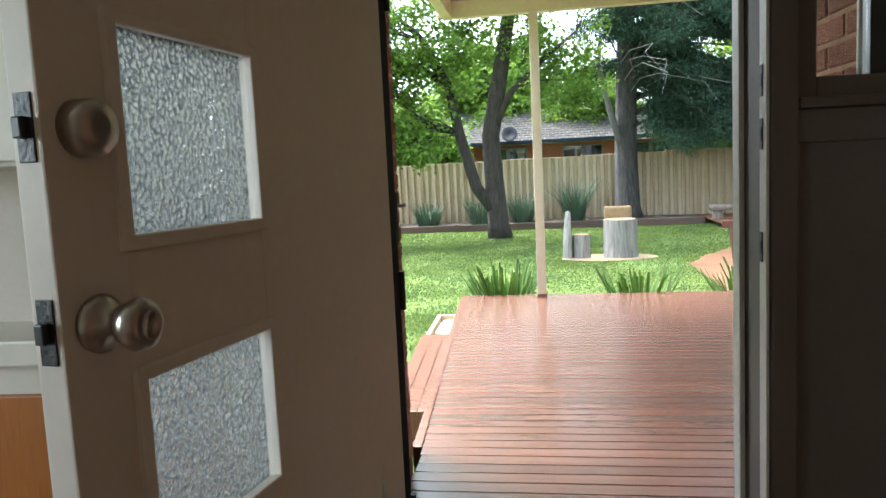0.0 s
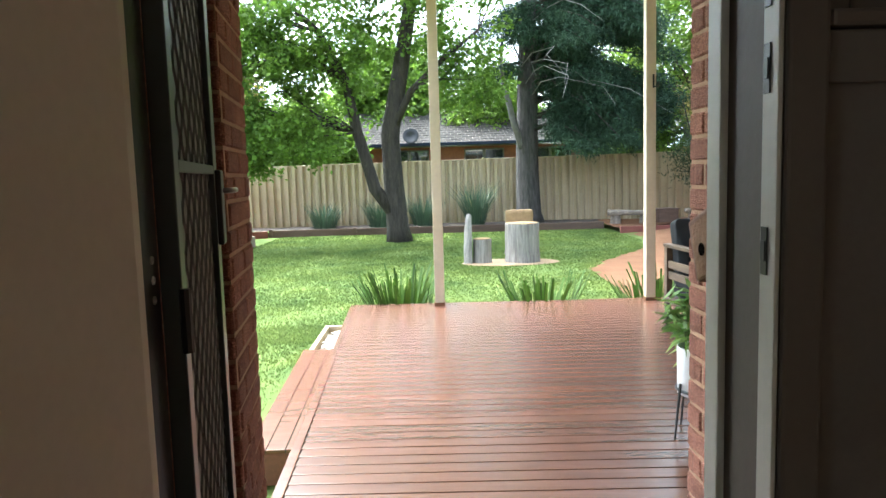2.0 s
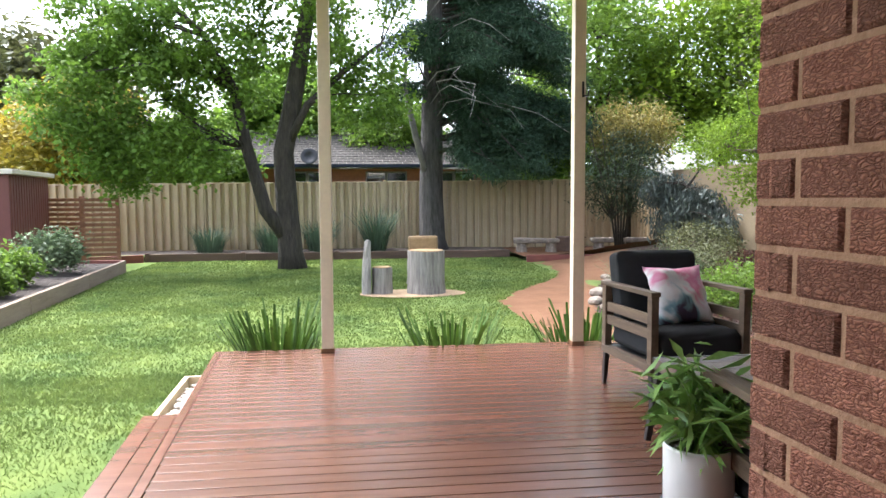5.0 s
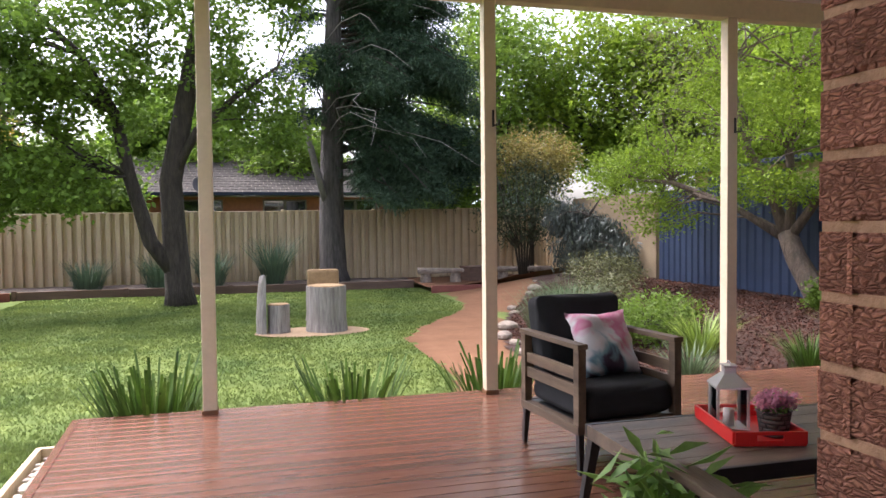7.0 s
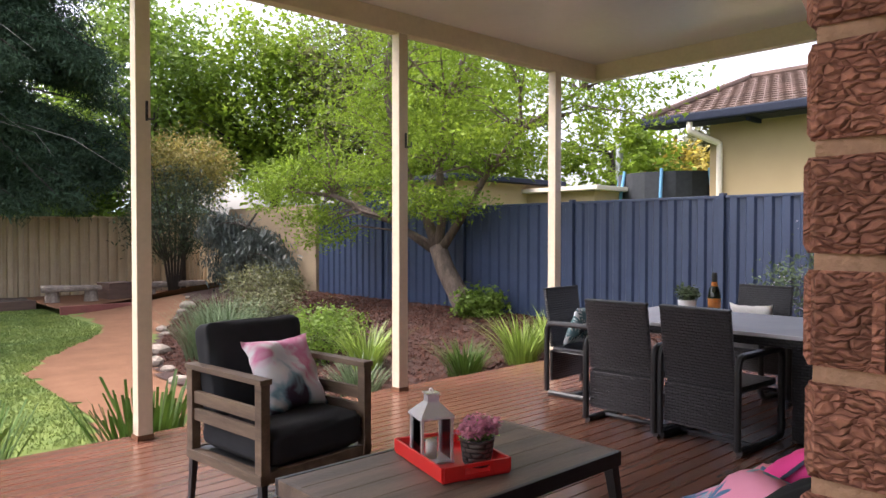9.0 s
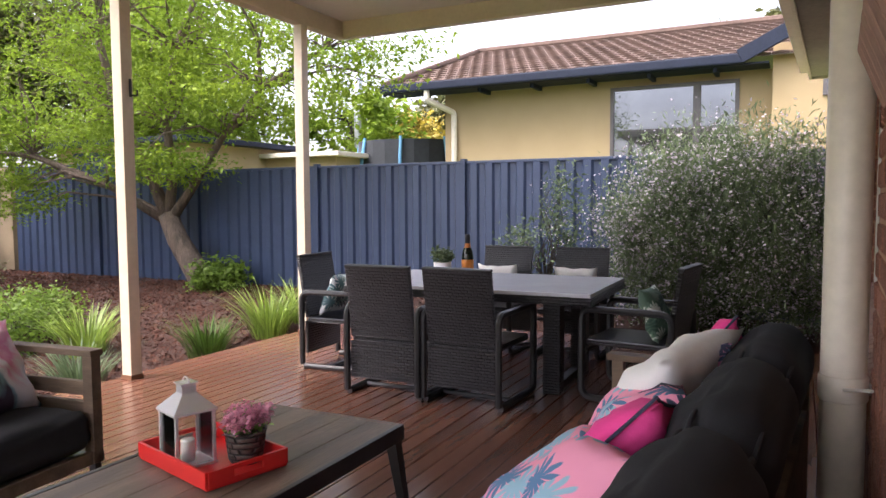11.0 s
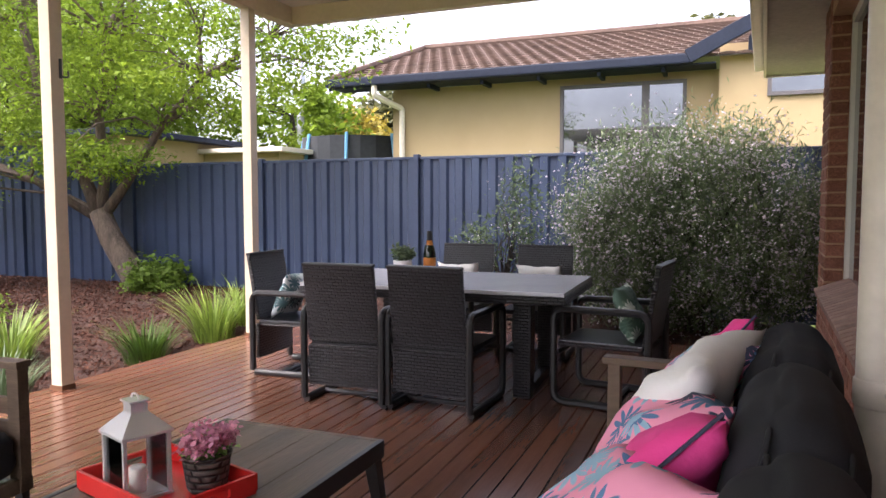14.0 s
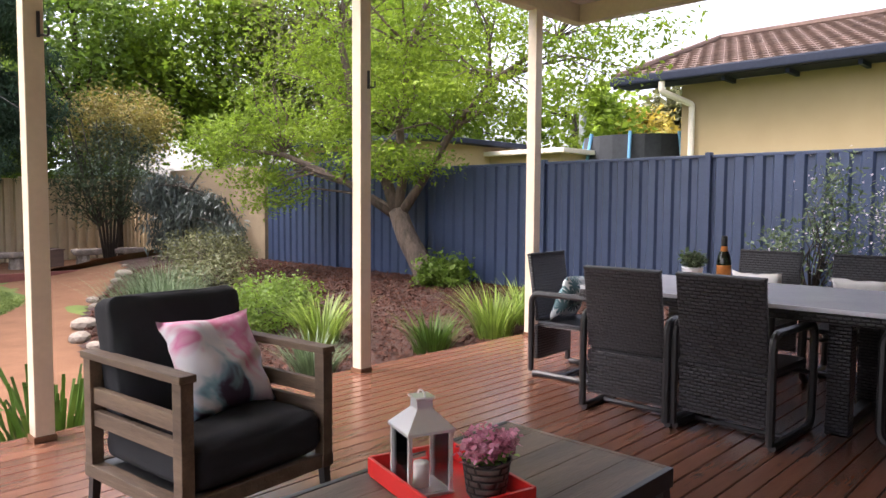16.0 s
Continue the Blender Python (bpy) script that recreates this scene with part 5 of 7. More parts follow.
# ---- dining setting ----
def rattan_chair(m, label, group="chairs round the table"):
    """Faces local +x; sled arms of bent woven tube at both sides."""
    c = thing("patio_chair", m, label, "chair", group)
    for s in (-1, 1):
        yy = s * 0.248
        pts = rounded_path([(-0.27, yy, 0.03), (-0.27, yy, 0.56), (0.27, yy, 0.56), (0.27, yy, 0.018), (-0.25, yy, 0.018)], 0.07, 5)
        part("arm_frame", tube(pts, 0.021, 8), RATTAN_PLAIN, c)
        part("arm_bracket", tube([(-0.262, yy * 1.06, 0.505), (-0.262, yy * 0.78, 0.505)], 0.005, 6), SATIN, c, "bare metal bracket")
    part("cross_bar", tube([(-0.05, -0.238, 0.018), (-0.05, 0.238, 0.018)], 0.014, 8), RATTAN_PLAIN, c)
    part("cross_bar", tube([(0.25, -0.238, 0.30), (0.25, 0.238, 0.30)], 0.012, 8), RATTAN_PLAIN, c)
    part("seat", box(-0.235, 0.25, -0.224, 0.224, 0.335, 0.375, 0.012), RATTAN, c)
    part("skirt", box(-0.262, -0.232, -0.224, 0.224, 0.105, 0.345, 0.008), RATTAN, c)
    b = Matrix.Translation((-0.235, 0, 0.372)) @ Matrix.Rotation(radians(-9), 4, "Y")
    part("backrest", box(-0.022, 0.008, -0.224, 0.224, 0.0, 0.455, 0.009, m=b), RATTAN, c)
    part("back_edge", box(-0.026, 0.012, -0.224, 0.224, 0.445, 0.462, 0.006, m=b), RATTAN_PLAIN, c)
    return c


base_chair = rattan_chair(at(4.55, -1.82, 0, 2), "black woven rattan chair tucked in at the table's long side")
copy_thing(base_chair, at(4.57, -2.365, 0, -2))
for x, yy, a, label in ((4.99, -1.13, -86, "black woven rattan chair at the table's end with a pale cushion"), (5.0, -3.24, 84, "black woven rattan chair turned beside the table with a green cushion"), (6.05, -1.85, 178, "black woven rattan chair on the fence side of the table"), (6.07, -2.52, 182, "black woven rattan chair on the fence side of the table")):
    c2 = copy_thing(base_chair, at(x, yy, 0, a))
    c2["label"] = label

dt = thing("dining_table", at(5.17, -2.16, 0, 1.5), "long dark rattan outdoor table with a grey glass top", "dining table")
part("apron", box(-0.52, 0.52, -0.86, 0.86, 0.585, 0.635, 0.008), RATTAN, dt)
part("tabletop", box(-0.515, 0.515, -0.855, 0.855, 0.636, 0.66, 0.005), TABLE_GLASS, dt, "grey glass tabletop")
for sx in (-1, 1):
    for sy in (-1, 1):
        part("leg", box(sx * 0.33 - 0.055, sx * 0.33 + 0.055, sy * 0.58 - 0.055, sy * 0.58 + 0.055, 0.0, 0.585, 0.008), RATTAN, dt)
for sy in (-1, 1):
    part("foot_rail", box(-0.275, 0.275, sy * 0.58 - 0.03, sy * 0.58 + 0.03, 0.0, 0.05, 0.008), RATTAN_PLAIN, dt)


def place_on_chair(m, material, label, seed):
    scatter(m @ lean(-0.11, 0.0, 0.53, -90, 68, 0), 0.36, 0.34, 0.12, material, label, seed)


place_on_chair(at(4.99, -1.13, 0, -86), TEAL_CLOTH, "white cushion with teal leaves on a rattan chair", 11)
place_on_chair(at(5.0, -3.24, 0, 84), LEAF_CLOTH, "green leaf-print cushion on a rattan chair", 12)
place_on_chair(at(6.05, -1.85, 0, 178), WHITE_CLOTH, "pale cushion on a rattan chair", 13)
place_on_chair(at(6.07, -2.52, 0, 182), WHITE_CLOTH, "pale cushion on a rattan chair", 14)

tp = thing("table_plant", at(5.30, -1.74, 0.66) @ Matrix.Scale(1.3, 4), "small green plant in a white pot on the table", "pot plant")
part("pot", lathe([(0.038, 0.0), (0.042, 0.004), (0.052, 0.075), (0.052, 0.08), (0.046, 0.08), (0.044, 0.06)], 20), WHITE_POT, tp, smooth=True)
leaves("foliage", clusters([(0, 0, 0.115, 0.055, 0.055, 0.035, 50)], 21), 0.012, 9, 0.024, LEAF_SHRUB, tp, 22, aspect=0.7)
bo = thing("wine_bottle", at(5.36, -1.92, 0.675) @ Matrix.Scale(1.2, 4), "dark green sparkling wine bottle with orange foil", "bottle")
part("bottle", lathe([(0.033, 0.0), (0.037, 0.006), (0.037, 0.11), (0.03, 0.145), (0.016, 0.175), (0.014, 0.2)], 20), BOTTLE, bo, smooth=True)
part("foil", lathe([(0.0165, 0.175), (0.016, 0.215), (0.017, 0.22), (0.014, 0.245), (0.006, 0.247)], 16), BLACK_MET, bo, smooth=True)
part("neck_label", lathe([(0.0225, 0.16), (0.0175, 0.176), (0.0168, 0.19), (0.016, 0.191)], 16), FOIL, bo, "orange neck label", smooth=True)
part("label", lathe([(0.0378, 0.035), (0.0378, 0.09), (0.037, 0.091)], 20), FOIL, bo, "orange paper label", smooth=True)
tr2 = thing("serving_plate", at(5.30, -1.86, 0.66), "white platter of snacks under the bottle", "platter")
part("plate", lathe([(0.08, 0.0), (0.135, 0.012), (0.138, 0.015), (0.08, 0.008)], 28), WHITE_POT, tr2, smooth=True)
part("snack_heap", lathe([(0.05, 0.012), (0.06, 0.03), (0.03, 0.045), (0.01, 0.048)], 9), FOIL, tr2, "orange heap of snacks", at(-0.06, 0.05))

# ---- plant on a stand by the porch corner ----
ps = thing("pot_stand_plant", at(1.26, -3.40, 0, 20), "leafy green plant in a white pot on a black stand", "pot plant")
part("pot", lathe([(0.095, 0.19), (0.103, 0.196), (0.106, 0.40), (0.106, 0.41), (0.098, 0.41), (0.096, 0.385), (0.02, 0.385)], 32), WHITE_POT, ps, "white cylinder pot", smooth=True)
part("soil", lathe([(0.096, 0.388), (0.02, 0.39)], 24), SOIL, ps)
part("stand_ring", tube([(0.108 * math.cos(a * math.pi / 12), 0.108 * math.sin(a * math.pi / 12), 0.215) for a in range(25)], 0.007, 6), BLACK_MET, ps)
for a in range(4):
    c, s = math.cos(a * math.pi / 2), math.sin(a * math.pi / 2)
    part("stand_leg", tube([(0.112 * c, 0.112 * s, 0.25), (0.14 * c, 0.14 * s, 0.0)], [0.007, 0.005], 6), BLACK_MET, ps)
rng = random.Random(8)
canes, tips = [], []
for k in range(16):
    a = rng.uniform(0, 6.28)
    h = rng.uniform(0.06, 0.27)
    o = rng.uniform(0.03, 0.15)
    canes.append(([(0.03 * math.cos(a), 0.03 * math.sin(a), 0.385), (0.03 * math.cos(a) + o * 0.35 * math.cos(a), 0.03 * math.sin(a) + o * 0.35 * math.sin(a), 0.40 + h * 0.6), ((0.03 + o) * math.cos(a), (0.03 + o) * math.sin(a), 0.40 + h)], [0.006, 0.005, 0.003]))
    tips += [(o * t * math.cos(a), o * t * math.sin(a), 0.40 + h * q) for t, q in ((0.45, 0.55), (0.6, 0.75), (0.85, 0.9), (1.0, 1.0), (1.1, 0.98))]
limbs("stem_cluster", canes, [], POTPLANT, ps, 3)
leaves("foliage", tips, 0.030, 4, 0.115, POTPLANT, ps, 31, droop=0.3, aspect=0.2)

# ---- garden: logs, edging and furniture ----
def stump(name, m, r, h, label, seed, notch=False, category="log"):
    t = thing(name, m, label, category)
    n = 28
    bm = bmesh.new()
    rings = []
    for k in range(9):
        z = h * k / 8
        rings.append([])
        for i in range(n):
            a = 2 * math.pi * i / n
            rr = r * (1.08 - 0.08 * min(1, z / (0.3 * h)) + 0.05 * noise.noise((math.cos(a) * 2 + seed, math.sin(a) * 2, z * 0.8)) + 0.025 * noise.noise((math.cos(a) * 7, math.sin(a) * 7 + seed, z)))
            rings[-1].append(bm.verts.new((rr * math.cos(a), rr * math.sin(a), z + (0.015 * noise.noise((a, seed, 2)) if k == 8 else 0))))
    for a, b in zip(rings, rings[1:]):
        for i in range(n):
            bm.faces.new((a[i], a[(i + 1) % n], b[(i + 1) % n], b[i]))
    bm.faces.new(rings[0][::-1])
    bm.faces.new(rings[-1])
    part("log", bm, LOG, t, smooth=False)
    part("cut_face", lathe([(r * 0.93, h - 0.004), (r * 0.92, h + 0.012), (r * 0.3, h + 0.014), (0.01, h + 0.014)], 24), LOG_CUT, t, "sawn yellow-brown top")
    return t


stump("log_table", at(1.33, 5.95, GROUND, 20), 0.30, 0.70, "thick weathered grey log stood on end as a table", 3)
seat = stump("carved_log_chair", at(0.62, 5.95, GROUND, 0), 0.16, 0.44, "carved log seat with a tall pointed back", 8)
bm = bmesh.new()
vs = []
for k in range(7):
    z = 0.86 * k / 6
    w = 0.15 * (1 - 0.35 * (k / 6) ** 2)
    for i in range(10):
        a = math.pi * (0.5 + i / 9)
        rr = w * (1 + 0.12 * noise.noise((i, k * 0.7, 4)))
        vs.append(bm.verts.new((-0.18 + rr * math.cos(a), rr * 1.1 * math.sin(a), z + (0.03 * math.sin(i) if k == 6 else 0))))
for k in range(6):
    for i in range(10):
        bm.faces.new((vs[k * 10 + i], vs[k * 10 + (i + 1) % 10], vs[k * 10 + 10 + (i + 1) % 10], vs[k * 10 + 10 + i]))
bm.faces.new(vs[-10:])
bm.faces.new(vs[:10][::-1])
part("seat_back", bm, LOG, seat, "split log backrest")
far_seat = stump("carved_log_chair", at(1.42, 7.3, GROUND, 0), 0.30, 0.42, "sawn log seat with a yellowish cut back", 12)
part("seat_back", box(-0.27, 0.27, 0.10, 0.26, 0.40, 0.86, 0.05), LOG_CUT, far_seat, "pale sawn backrest")
tagged(link("sawdust_patch", lathe([(0.86, 0.0), (0.8, 0.012), (0.4, 0.016), (0.01, 0.016)], 40), mat("bare_earth", (0.34, 0.24, 0.14), (0.25, 0.17, 0.1), 7, 0.95, 0.3, 60), m=at(1.12, 5.95, GROUND + 0.012) @ Matrix.Diagonal((1, 0.55, 1, 1))), "worn patch of bare earth under the logs", "bare earth", kind="structure")


def sleeper(x0, y0, x1, y1, z0, z1, material, label, thick=0.07):
    d = Vector((x1 - x0, y1 - y0, 0))
    ob = link("garden_sleeper", box(0, d.length, -thick / 2, thick / 2, z0, z1, 0.008), material, m=at(x0, y0, 0, math.degrees(math.atan2(d.y, d.x))))
    return tagged(ob, label, "sleeper", "garden edging sleepers")


# edging in front of the long rear bed
for a, b in ((-4.85, -2.6), (-2.58, -0.3), (-0.28, 2.0), (2.02, 4.2)):
    sleeper(a, 12.75, b, 12.85, GROUND - 0.02, -0.19, SLEEPER, "dark brown timber sleeper edging the rear bed")
for x in (-4.9, -2.59, -0.29, 2.01):
    tagged(link("edging_post", box(-0.05, 0.05, -0.05, 0.05, GROUND - 0.02, -0.16, 0.006), SLEEPER, m=at(x, 12.74)), "dark timber post between sleepers", "post", "edging posts")
sleeper(4.25, 11.15, 6.85, 11.1, GROUND - 0.02, -0.20, SLEEPER_RED, "reddish timber sleeper step to the fire pit")
sleeper(-6.6, 11.9, -4.95, 12.6, GROUND - 0.02, -0.19, SLEEPER_RED, "red-stained timber sleeper edging a bed")
# raised bed on the left
for (xa, ya), (xb, yb) in (((-3.9, 2.2), (-4.15, 4.6)), ((-4.15, 4.62), (-4.4, 7.4)), ((-4.4, 7.42), (-4.68, 10.3))):
    sleeper(xa, ya, xb, yb, GROUND - 0.02, -0.13, SLEEPER_GREY, "pale weathered sleeper edging the raised bed")
sleeper(-4.7, 10.34, -6.8, 10.5, GROUND - 0.02, -0.13, SLEEPER_RED, "red-stained sleeper closing the raised bed")
bm = bmesh.new()
q = [bm.verts.new(p) for p in ((-3.95, 2.2, -0.19), (-4.7, 10.3, -0.19), (-9.5, 10.4, -0.19), (-9.5, 2.2, -0.19))]
bm.faces.new(q)
tagged(link("raised_bed_soil", bm, SOIL), "dark soil of the raised garden bed", "garden bed", kind="structure")


def slat_screen(m, w, h, label):
    s = thing("slat_screen", m, label, "screen", "slat screens")
    for x in (0.04, w - 0.04):
        part("post", box(x - 0.04, x + 0.04, -0.04, 0.04, 0.0, h, 0.004), SLAT, s)
    n = int((h - 0.1) / 0.115)
    for k in range(n):
        part("slat", box(0.0, w, -0.062, -0.042, 0.12 + k * 0.115, 0.195 + k * 0.115, 0.003), SLAT, s)


slat_screen(at(-6.05, 11.75, GROUND, 8), 0.82, 1.62, "stained timber slat privacy screen on posts")
slat_screen(at(-7.2, 12.6, GROUND, 0), 0.9, 1.62, "shaded timber slat privacy screen")
shed = thing("garden_shed", at(-6.85, 11.0, GROUND, 8), "dark red ribbed steel garden shed with a pale roof edge", "shed")
part("wall", fence_panel(2.8, 0.0, 2.05, 0.17), SHED, shed, m=rot(-90) @ at(-1.6, 0))
part("wall", box(-3.0, -0.01, -1.2, 1.6, 0.0, 2.05), SHED, shed)
part("roof", box(-3.1, 0.12, -1.35, 1.75, 2.06, 2.16, 0.01), PIPE, shed, "pale metal roof edge")


def log_bench(m, w, label):
    b = thing("log_bench", m, label, "bench", "rustic log benches")
    bm = bmesh.new()
    add_box(bm, -w / 2, w / 2, -0.16, 0.16, 0.24, 0.36, None, 0.05)
    for v in bm.verts:
        v.co += Vector((0, 0.03 * noise.noise(v.co * 3), 0.04 * noise.noise(v.co * 4)))
    part("seat", bm, STONE_BENCH, b)
    for s in (-1, 1):
        part("leg", lathe([(0.15, 0.0), (0.14, 0.12), (0.13, 0.25)], 10), STONE_BENCH, b, m=at(s * (w / 2 - 0.22), 0))


log_bench(at(4.85, 12.6, -0.24, -12), 1.2, "rustic split-log bench on stump legs")
log_bench(at(7.05, 12.5, -0.24, -8), 1.5, "rustic split-log bench on stump legs")
fp = thing("fire_pit", at(5.85, 12.9, -0.24, 10), "dark rusted square steel fire pit", "fire pit")
part("box_wall", box(-0.28, 0.28, -0.28, 0.28, 0.0, 0.34, 0.01), SLEEPER, fp)
part("rim", box(-0.3, 0.3, -0.3, 0.3, 0.34, 0.37, 0.008), SLEEPER, fp)

rng = random.Random(5)
yy = 1.4
while yy < 10.6:
    r = rng.uniform(0.06, 0.15)
    x = float(path_edge(yy)[1]) + rng.uniform(0.0, 0.12)
    bm = bmesh.new()
    bmesh.ops.create_icosphere(bm, subdivisions=2, radius=r)
    o = Vector((rng.random() * 50, rng.random() * 50, 0))
    for v in bm.verts:
        v.co *= 1 + 0.35 * noise.noise(v.co * (2.2 / r * 0.2) + o)
        v.co.z *= 0.65
        v.co.x *= 1.2
    tagged(link("garden_rock", bm, ROCK, m=at(x, yy, ground_height(x, yy) + r * 0.35, rng.uniform(0, 360))), "pale rounded rock edging the gravel path", "rock", "rocks along the path")
    yy += r * rng.uniform(5.0, 13.0)

# pebbles in a framed patch beside the deck
pf = thing("pebble_patch", at(-1.13, 0.12, GROUND, 2), "small framed patch of white pebbles beside the deck", "pebbles")
for a, b, c, d in ((-0.04, 0.24, 0.36, 0.40), (-0.04, 0.0, -0.75, 0.36)):
    part("edging", box(a, b, c, d, -0.02, 0.10, 0.006), mat("pine_edging", (0.5, 0.4, 0.25), (0.42, 0.33, 0.2), 4, 0.7, 0.2), pf)
bm = bmesh.new()
for k in range(330):
    r = rng.uniform(0.014, 0.028)
    m = Matrix.Translation((rng.uniform(0.02, 0.24), rng.uniform(-0.75, 0.35), rng.uniform(0.01, 0.05))) @ Matrix.Diagonal((r * 1.3, r, r * 0.7, 1))
    bmesh.ops.create_icosphere(bm, subdivisions=1, radius=1, matrix=m)
o = part("gravel_fill", bm, mat("white_pebble", (0.66, 0.6, 0.52), (0.5, 0.42, 0.35), 20, 0.7, 0.1, island=0.5), pf)
o["kind"] = "stuff"


# ---- strap-leaved plants ----
def clump(name, x, y, z, n, r, h, w, material, seed, label, lean_=0.5, stiff=0.4, group="", cat="plant", blunt=False):
    t = thing(name, at(x, y, z), label, cat, group)
    blades("foliage", n, r, h, w, material, t, seed, lean_, stiff, blunt=blunt)


for i, (x, yy, n, h) in enumerate(((-0.42, 0.50, 170, 0.67), (1.0, 0.50, 120, 0.55), (2.16, 0.52, 130, 0.60))):
    clump("flax_lily", x, yy, GROUND, n, 0.42, h, 0.026, BLADE, 40 + i, "stiff dark green strap-leaved clump along the deck edge", 0.68, 0.9, "clumps along the deck", blunt=True)
for i, (x, yy, n, h, mt, lab) in enumerate(((5.2, 2.15, 210, 0.62, BLADE_LIGHT, "bright green arching strap-leaved grass in the mulch"), (4.45, 1.25, 200, 0.46, FESCUE, "fine grey-green tufted grass beside the deck"), (5.58, 0.92, 170, 0.46, BLADE, "small dark green tuft beside the deck"), (6.2, 0.68, 210, 0.66, BLADE_LIGHT, "bright green arching strap-leaved grass in the mulch"), (6.75, 0.75, 120, 0.55, BLADE_LIGHT, "bright green arching strap-leaved grass in the mulch"))):
    clump("mat_rush", x, yy, ground_height(x, yy) + 0.02, n, 0.30, h, 0.015, mt, 60 + i, lab, 0.95, 0.4, "tufts in the mulch bed")
for i, (x, yy, n, h) in enumerate(((4.35, 4.3, 620, 0.78), (4.85, 4.9, 620, 0.82), (5.2, 5.8, 460, 0.75))):
    clump("fescue_grass", x, yy, ground_height(x, yy), n, 0.6, h, 0.009, FESCUE, 70 + i, "soft grey-green grass mound beside the path", 0.8, 0.3, "grass mounds beside the path")
for i, (x, h, w) in enumerate(((-3.55, 0.8, 0.6), (-1.95, 0.95, 0.6), (-0.75, 1.0, 0.5), (0.72, 1.4, 0.45))):
    clump("tussock_grass", x, 13.4, -0.22, 360, w, h, 0.014, TUSSOCK, 80 + i, "blue-green tussock grass against the rear fence", 0.75, 0.4, "tussocks along the fence")


# ---- trees and shrubs ----
def tree(name, x, y, z, label, stems, blobs, per, spread, leaf_size, leaf_mat, bark, seed, limb_every=3, droop=0.2, aspect=0.55, flat=0.6, twig=0.03, cat="tree", group="", crown_label="", low=0.0):
    t = thing(name, at(x, y, z), label, cat, group)
    cs = clusters(blobs, seed)
    limbs("trunk", stems, cs[::limb_every], bark, t, seed + 1, twig, low=low)
    leaves("crown", cs, spread, per, leaf_size, leaf_mat, t, seed + 2, droop, aspect, crown_label, flat)
    return t


# forked shade tree on the lawn
tree("shade_tree", -1.3, 10.6, GROUND - 0.05, "tall forked shade tree with fresh green maple-like leaves",
     [([(0.1, 0, 0), (0.06, 0, 0.4), (0.0, 0, 1.4), (-0.05, 0, 2.6), (0.3, 0, 4.4), (0.62, 0.1, 6.2), (0.5, 0.3, 8.5)], [0.34, 0.27, 0.24, 0.22, 0.19, 0.15, 0.06]),
      ([(-0.02, -0.05, 0.75), (-0.45, -0.1, 1.35), (-0.82, -0.1, 2.7), (-1.05, -0.1, 3.9), (-1.6, -0.3, 5.0), (-2.4, -0.4, 5.8)], [0.17, 0.15, 0.13, 0.11, 0.08, 0.04]),
      ([(-0.05, 0, 2.6), (0.5, -0.3, 3.6), (1.3, -0.5, 4.3), (2.1, -0.5, 4.9)], [0.1, 0.08, 0.06, 0.03])],
     [(-3.0, -0.6, 3.6, 2.1, 1.4, 1.4, 100), (-2.7, -0.9, 2.35, 1.4, 1.0, 0.7, 34), (-2.0, -0.3, 5.4, 2.5, 1.6, 1.4, 100), (1.5, -0.2, 5.4, 1.8, 1.4, 1.5, 42), (1.9, -0.3, 3.7, 1.1, 0.9, 0.9, 18), (0.4, 0, 7.6, 3.2, 2.6, 1.6, 100), (-0.4, 0.4, 3.6, 0.9, 0.8, 1.0, 8)],
     125, 0.215, 0.11, LEAF_A, BARK, 101, 8, 0.35, 0.72, twig=0.022, low=2.4)

# dark conifer near the rear fence
pine = thing("conifer", at(2.25, 13.7, -0.25), "old dark green conifer with a thick grey trunk and dead twigs", "tree")
rng = random.Random(23)
boughs, pcs = [], []
for k in range(118):
    z = rng.uniform(2.5, 10.2)
    a = rng.uniform(-1.15, 0.9) if rng.random() < 0.8 else rng.uniform(1.2, 4.9)
    right = math.cos(a) > 0.3
    ln = rng.uniform(0.55, 1.0) * max(1.4, 5.4 - 0.24 * z) * (1.0 if right else 0.45)
    if not right and z < 4.4:
        continue
    if z < 3.3:
        ln = min(ln, 3.2)
    d, s_ = Vector((math.cos(a), math.sin(a) * 0.8, 0)), Vector((-math.sin(a), math.cos(a), 0))
    bend = [Vector((0.03 * z * 0.4, 0, z)) + d * ln * t + Vector((0, 0, ln * (0.34 * t - 0.52 * t * t))) for t in (0, 0.25, 0.5, 0.75, 1.0)]
    boughs.append(bend)
    m = max(3, int(ln * 2.6))
    for i in range(m):
        t = 0.28 + 0.72 * (i + rng.random()) / m
        for _ in range(2):
            q = Vector((0, 0, z)) + d * ln * t + s_ * rng.gauss(0, 0.16) * ln * 0.55 * t + Vector((0, 0, ln * (0.34 * t - 0.52 * t * t) - rng.uniform(0.0, 0.3)))
            if q.z > 1.95:
                pcs.append(tuple(q))
pcs = np.array(pcs)
limbs("trunk", [([(0, 0, 0), (0, 0, 0.3), (-0.03, 0, 1.5), (0.02, 0, 4), (0.1, 0, 7), (0.2, 0, 10)], [0.48, 0.37, 0.33, 0.29, 0.2, 0.06])], pcs[::9], mat("conifer_bark", (0.11, 0.097, 0.09), (0.045, 0.04, 0.038), 6, 0.95, 1.0, 18, stretch=(2.5, 2.5, 0.4), fine=0.5, dist=0.05), pine, 132, 0.035, low=2.8)
leaves("needle_foliage", pcs, 0.19, 230, 0.17, NEEDLE, pine, 133, 0.45, 0.13, flat=0.55)
bm = bmesh.new()
for bend in boughs:
    add_tube(bm, bend, [0.06, 0.045, 0.03, 0.018, 0.006], 5, False)
